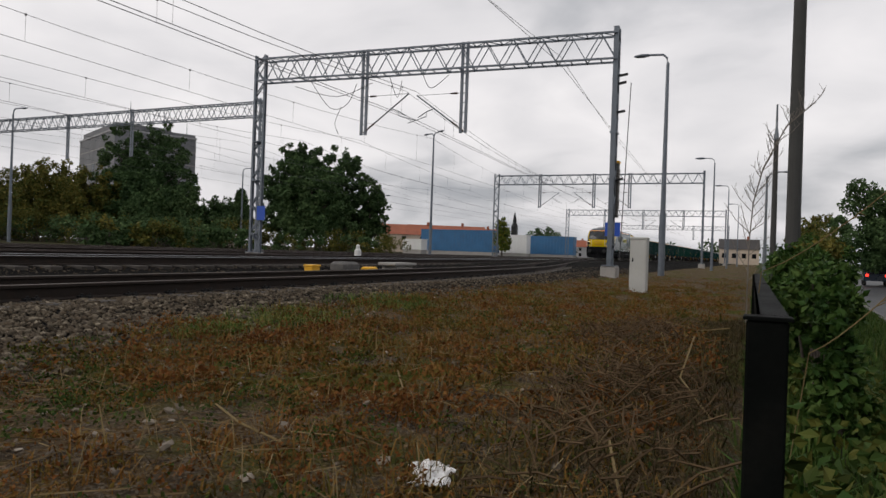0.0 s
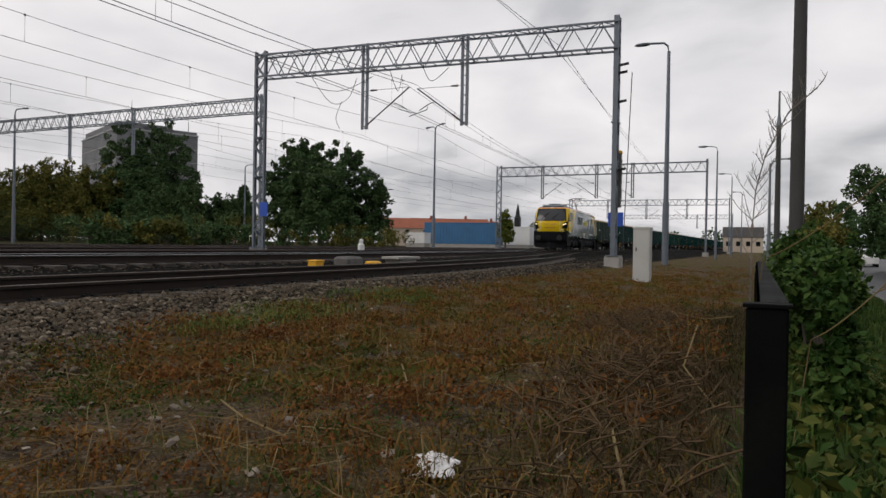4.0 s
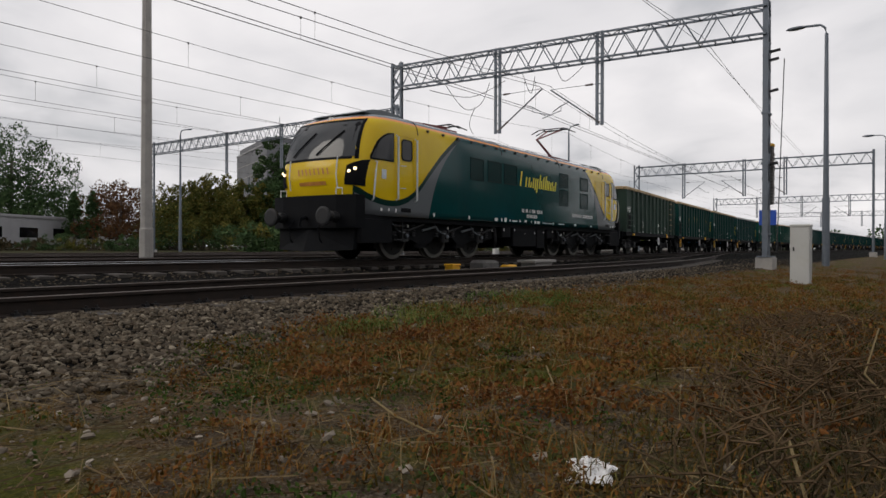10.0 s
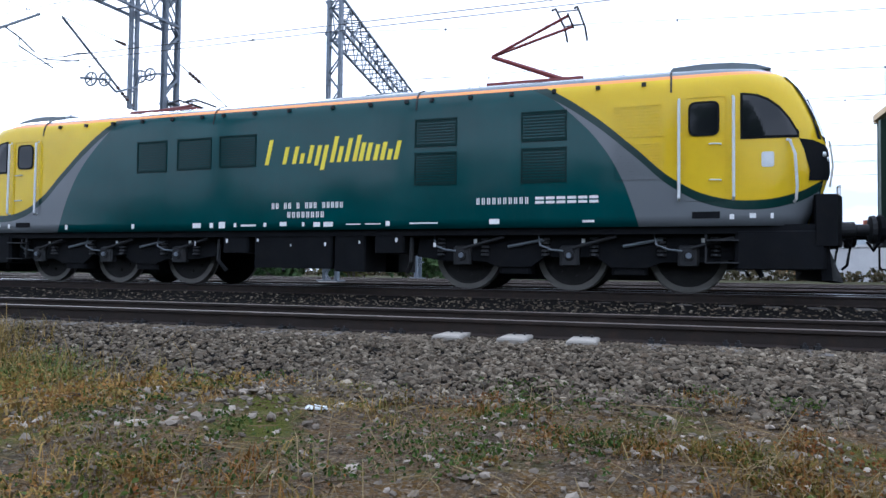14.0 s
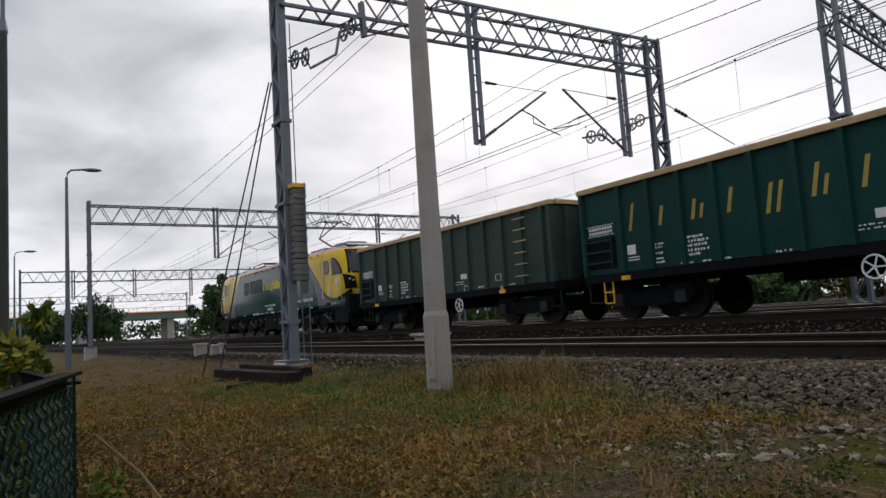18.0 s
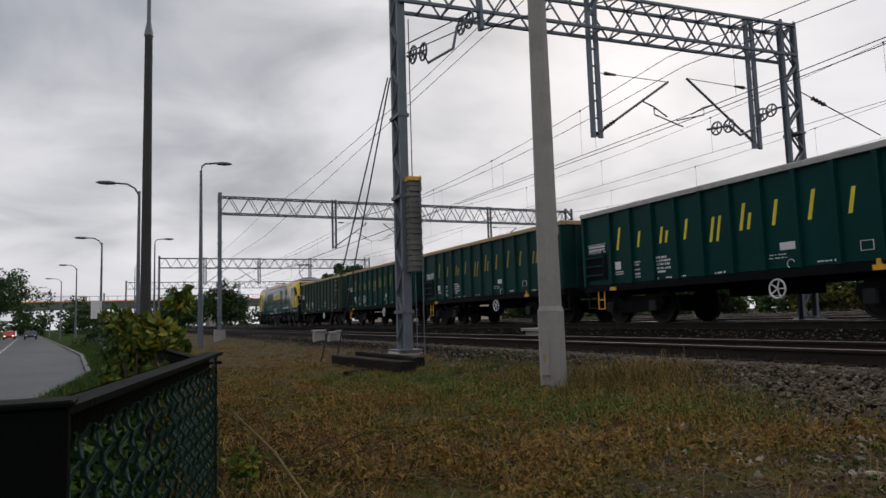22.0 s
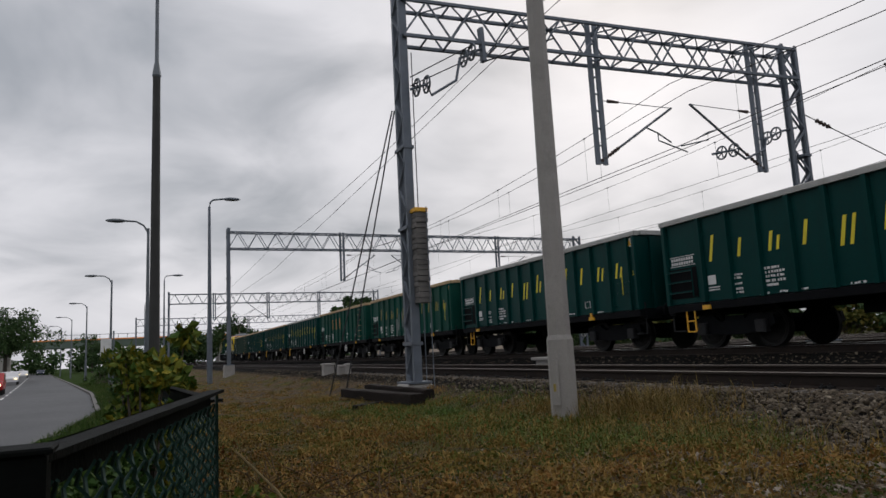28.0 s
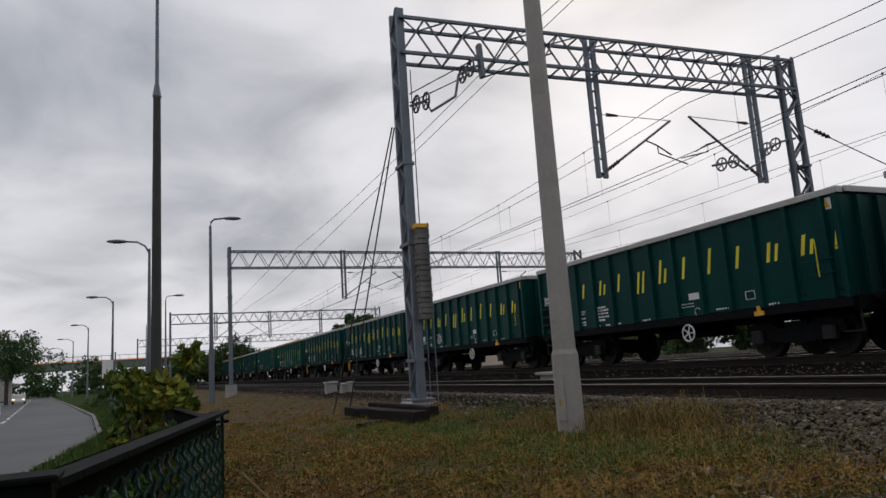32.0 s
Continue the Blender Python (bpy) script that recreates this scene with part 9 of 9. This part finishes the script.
# wooded horizon
for k, (cx, cy) in enumerate(((330, 60), (420, 150), (300, 240), (160, 300), (20, 320), (-120, 300), (-260, 180), (-300, 60), (-300, -60), (330, -60))):
    rng = np.random.default_rng(500 + k)
    along = Vector((-cy, cx, 0)).normalized()
    blobs = [(cx + along.x * u + rng.normal(0, 6), cy + along.y * u + rng.normal(0, 6), rng.uniform(1, 6.5), rng.uniform(3, 5.5)) for u in np.linspace(-75, 75, 26)]
    ob = new("distant_woods", leaves_mesh("distant_woods", rng, blob_points(rng, blobs, 2600, 0.4), 1.3, LEAF_DARK))
    tagged(ob, "dark distant line of trees on the horizon", "woods", kind="stuff")
rng = np.random.default_rng(640)
blobs = [(x, 94 + rng.normal(0, 1.5), rng.uniform(-0.4, 0.7), rng.uniform(0.6, 1.1)) for x in np.linspace(-70, 60, 150)]
ob = new("low_hedge", leaves_mesh("low_hedge", rng, blob_points(rng, blobs, 9000, 0.2), 0.5, LEAF_HEDGE))
tagged(ob, "low brownish hedge line far beyond the tracks", "hedge", kind="stuff")
# close tree belts: beyond the bridge, and across the road behind the viewpoint
for k, (x0, y0, x1, y1, zt, n) in enumerate(((-225, -80, -225, -5, 4.5, 5200), (-235, -5, -235, 70, 4.5, 4200), (-55, -26, 20, -24, 11, 13000), (20, -24, 90, -30, 11, 12000), (90, -29, 150, -37, 19, 13000))):
    rng = np.random.default_rng(700 + k)
    tall = [max(0.25, 0.62 + 0.75 * nz(u * abs(x1 - x0 + y1 - y0), k, 61, 0.11)) if 6 < zt < 15 else 1.0 for u in np.linspace(0, 1, 64)]
    blobs = [(x0 + (x1 - x0) * u + rng.normal(0, 1.2), y0 + (y1 - y0) * u + rng.normal(0, 2), rng.uniform(-0.5, zt * hi), rng.uniform(1.6, 2.9)) for u, hi in zip(np.linspace(0, 1, 64), tall) for _ in range(1 if zt < 6 else 3)]
    ob = new("tree_belt", leaves_mesh("tree_belt", rng, blob_points(rng, blobs, n, 0.2), 1.0, LEAF_DARK))
    tagged(ob, "dark green belt of roadside trees and scrub", "woods", kind="stuff")



# ---- cars on the road ----
def build_car(paint, label, long=4.3, van=False, lit=False):
    e = empty("car", pose(0, 0, 0), label, "car", "road vehicles")
    W, L = 0.88, long / 2
    if van:
        body = [(-L, 0.35), (-L, 1.0), (-L * 0.8, 1.15), (-L * 0.55, 1.9), (L * 0.96, 1.95), (L, 0.4)]
        glassp = [(-L * 0.75, 1.2), (-L * 0.55, 1.8), (-L * 0.25, 1.82), (-L * 0.25, 1.22)]
    else:
        body = [(-L, 0.38), (-L * 1.0, 0.68), (-L * 0.9, 0.82), (-L * 0.45, 0.95), (-L * 0.16, 1.42), (L * 0.45, 1.45), (L * 0.8, 1.0), (L, 0.95), (L, 0.4)]
        glassp = [(-L * 0.38, 0.97), (-L * 0.15, 1.36), (L * 0.42, 1.38), (L * 0.66, 1.0)]
    bm = B()
    rows = []
    for y, k in ((-W, 0.0), (-W * 0.9, 1.0), (W * 0.9, 1.0), (W, 0.0)):
        rows.append([bm.verts.new((x * (0.985 if k == 0 else 1), y, z - (0.04 if k == 0 and z > 0.9 else 0))) for x, z in body])
    n = len(body)
    for a, b in zip(rows, rows[1:]):
        for k in range(n):
            bm.faces.new((a[k], a[(k + 1) % n], b[(k + 1) % n], b[k]))
    bm.faces.new(rows[0])
    bm.faces.new(rows[-1][::-1])
    part("body", bm, paint, e)
    for q in (-1, 1):
        bm = B()
        slab_y(bm, glassp, q * (W - 0.002), q * (W + 0.012))
        part("side_window", bm, GLASS_DARK, e)
    bm = B()
    a, b = (glassp[0], glassp[1])
    v = [bm.verts.new(p) for p in ((a[0] - 0.07, -W * 0.82, a[1]), (a[0] - 0.07, W * 0.82, a[1]), (b[0] - 0.07, W * 0.75, b[1]), (b[0] - 0.07, -W * 0.75, b[1]), (a[0] + 0.1, -W * 0.82, a[1]), (a[0] + 0.1, W * 0.82, a[1]), (b[0] + 0.1, W * 0.75, b[1]), (b[0] + 0.1, -W * 0.75, b[1]))]
    for f in ((0, 1, 2, 3), (7, 6, 5, 4), (0, 4, 5, 1), (3, 2, 6, 7)):
        bm.faces.new([v[i] for i in f])
    part("windscreen", bm, GLASS_DARK, e)
    bm = B()
    box(bm, L * 0.985, L + 0.012, -W * 0.8, W * 0.8, 1.05, 1.3 if not van else 1.7)
    part("rear_window", bm, GLASS_DARK, e)
    for q in (-1, 1):
        bm = B()
        chamfer_box(bm, -L - 0.03, -L + 0.08, q * W * 0.72 - 0.15, q * W * 0.72 + 0.15, 0.6, 0.74, 0.02)
        part("headlight", bm, HEAD if lit else LENS, e)
        bm = B()
        chamfer_box(bm, L - 0.06, L + 0.02, q * W * 0.75 - 0.11, q * W * 0.75 + 0.11, 0.75, 0.95, 0.02)
        part("tail_lamp", bm, TAIL, e)
        for x in (-L * 0.62, L * 0.62):
            bm = B()
            m = Matrix.Translation((x, q * (W - 0.1), 0.31)) @ Euler((radians(90), 0, 0)).to_matrix().to_4x4()
            lathe(bm, ((0.2, -0.1), (0.3, -0.1), (0.31, -0.05), (0.31, 0.05), (0.3, 0.1), (0.2, 0.1)), 18, m)
            w = part("wheel", bm, RUBBER, e)
            bm = B()
            lathe(bm, ((0.02, -0.105), (0.19, -0.105), (0.19, 0.105), (0.02, 0.105)), 14, m)
            part("rim", bm, WHEEL, w)
    return e


def lane(x, near):
    """y of a lane and the heading there."""
    y = road_edge(x) - (2.2 if near else 5.4)
    y2 = road_edge(x + 2) - (2.2 if near else 5.4)
    return y, math.degrees(math.atan2(y2 - y, 2))


def car_pose(x, near, flip=False):
    y, a = lane(x, near)
    return pose(x, y, ROAD_Z + 0.045, 0, 0, a + (180 if flip else 0))


car_red = build_car(CAR_RED, "red car with lit headlights on the wet road", lit=True)
car_dark = build_car(CAR_DARK, "dark blue car driving on the wet road")
car_white = build_car(CAR_WHITE, "white car driving on the wet road", lit=True)
car_far = build_car(CAR_WHITE, "small white car far off on the road", lit=True)
van = build_car(CAR_WHITE, "white delivery van on the road", 5.2, True)
car_parked = build_car(CAR_DARK, "dark car on the road beyond the bushes")

# pale lane marks
bm = B()
for k in range(26):
    x = -8 - k * 6.0
    for s, w in ((0, 0.07),):
        y0, y1 = road_edge(x) - 4.25, road_edge(x - 3) - 4.25
        v = [bm.verts.new((a, b, ROAD_Z + 0.084)) for a, b in ((x, y0 - w), (x, y0 + w), (x - 3, y1 + w), (x - 3, y1 - w))]
        bm.faces.new(v)
tagged(part("lane_marks", bm, WHITE), "worn white lane marks on the road", "lane marks", kind="structure")
# road sign
e = empty("road_sign", pose(-40, -1.1, -0.9), "plain white road sign plate on a grey post", "road sign")
bm = B()
rod(bm, (0, 0, -0.3), (0, 0, 3.0), 0.035, None, 8)
part("post", bm, GALV, e)
bm = B()
box(bm, 0.04, 0.06, -0.6, -0.1, 1.7, 2.6)
part("white_plate", bm, WHITE, e)
# long stalks leaning at the fence
rs2 = random.Random(21)
for k in range(7):
    x = rs2.choice((rs2.uniform(4.6, 9.0), rs2.uniform(-6.5, -4.2)))
    y = rs2.uniform(0.15, 0.6)
    e = empty("dry_weed", pose(x, y, ground_z(x, y)), "tall dry brown weed stalk beside the fence", "weed", "dry weeds")
    bm = B()
    h = rs2.uniform(0.25, 0.5)
    dx, dy = rs2.uniform(-0.3, 0.3), rs2.uniform(-0.15, 0.3)
    pipe(bm, [(dx * t * t * h, dy * t * t * h, h * t * (1 - 0.2 * t)) for t in (0, 0.25, 0.5, 0.75, 1.0)], 0.003, 4)
    part("stem", bm, STRAW, e)
    ng = np.random.default_rng(900 + k)
    pp2 = np.array([(dx * t * t * h + ng.normal(0, 0.05), dy * t * t * h + ng.normal(0, 0.05), h * t * (1 - 0.2 * t)) for t in ng.uniform(0.25, 1, 60)])
    ob = new("seed_leaves", leaves_mesh("seed_leaves", ng, pp2, 0.025, HERB))
    ob.parent = e


# ---- what moves: the train's nose along the track, by time ----
NOSE = ((0.0, 84.5), (6.0, 41.8), (9.0, 19.8), (10.0, 12.38), (10.5, 8.72), (11.5, 1.7), (12.3, -3.75), (13.0, -8.6), (13.7, -13.6), (14.5, -19.25), (15.5, -26.75), (17.6, -41.7), (19.0, -51.65), (23.0, -81.65), (25.0, -97.0), (28.0, -120.25), (30.3, -138.0), (32.0, -151.2))


def nose_at(t):
    return smooth_path(t, NOSE)


def on_track(x):
    a, b = t_y(x - 4.5), t_y(x + 4.5)
    return pose(x, (a + b) / 2, 0, 0, 0, math.degrees(math.atan2(b - a, 9)))


def motions():
    times = [i * 0.5 for i in range(65)]
    walk(loco, [(t, on_track(nose_at(t) + 9.27)) for t in times])
    for i, w in enumerate(wagons):
        walk(w, [(t, on_track(nose_at(t) + 9.27 + 9.8 + 6.17 + i * WAGON_PITCH)) for t in times])
    def drive(ob, near, flip, rows):
        walk(ob, [(t, car_pose(smooth_path(t, rows), near, flip)) for t in [i * 1.0 for i in range(33)]])
    drive(car_red, False, True, ((0, -470), (18, -200), (23, -127), (25, -95), (28, -54), (32, 4)))
    drive(car_dark, True, True, ((0, 140), (18, -85), (23, -144), (25, -168), (28, -205), (32, -255)))
    drive(car_white, False, True, ((0, -420), (23, -150), (28, -90), (32, -44)))
    drive(car_far, False, True, ((0, -480), (28, -170), (32, -125)))
    drive(van, True, False, ((0, 200), (5, 62), (9, -10), (16, -180), (32, -600)))
    drive(car_parked, True, True, ((0, 66), (4, 120), (12, 240), (32, 560)))
    tenths = [i * 0.1 for i in range(321)]
    for ws in loco_wheels:
        m = ws.matrix_basis.copy()
        walk(ws, [(t, m @ Matrix.Rotation((nose_at(t) - nose_at(0)) / 0.625, 4, "Y")) for t in tenths])


motions()
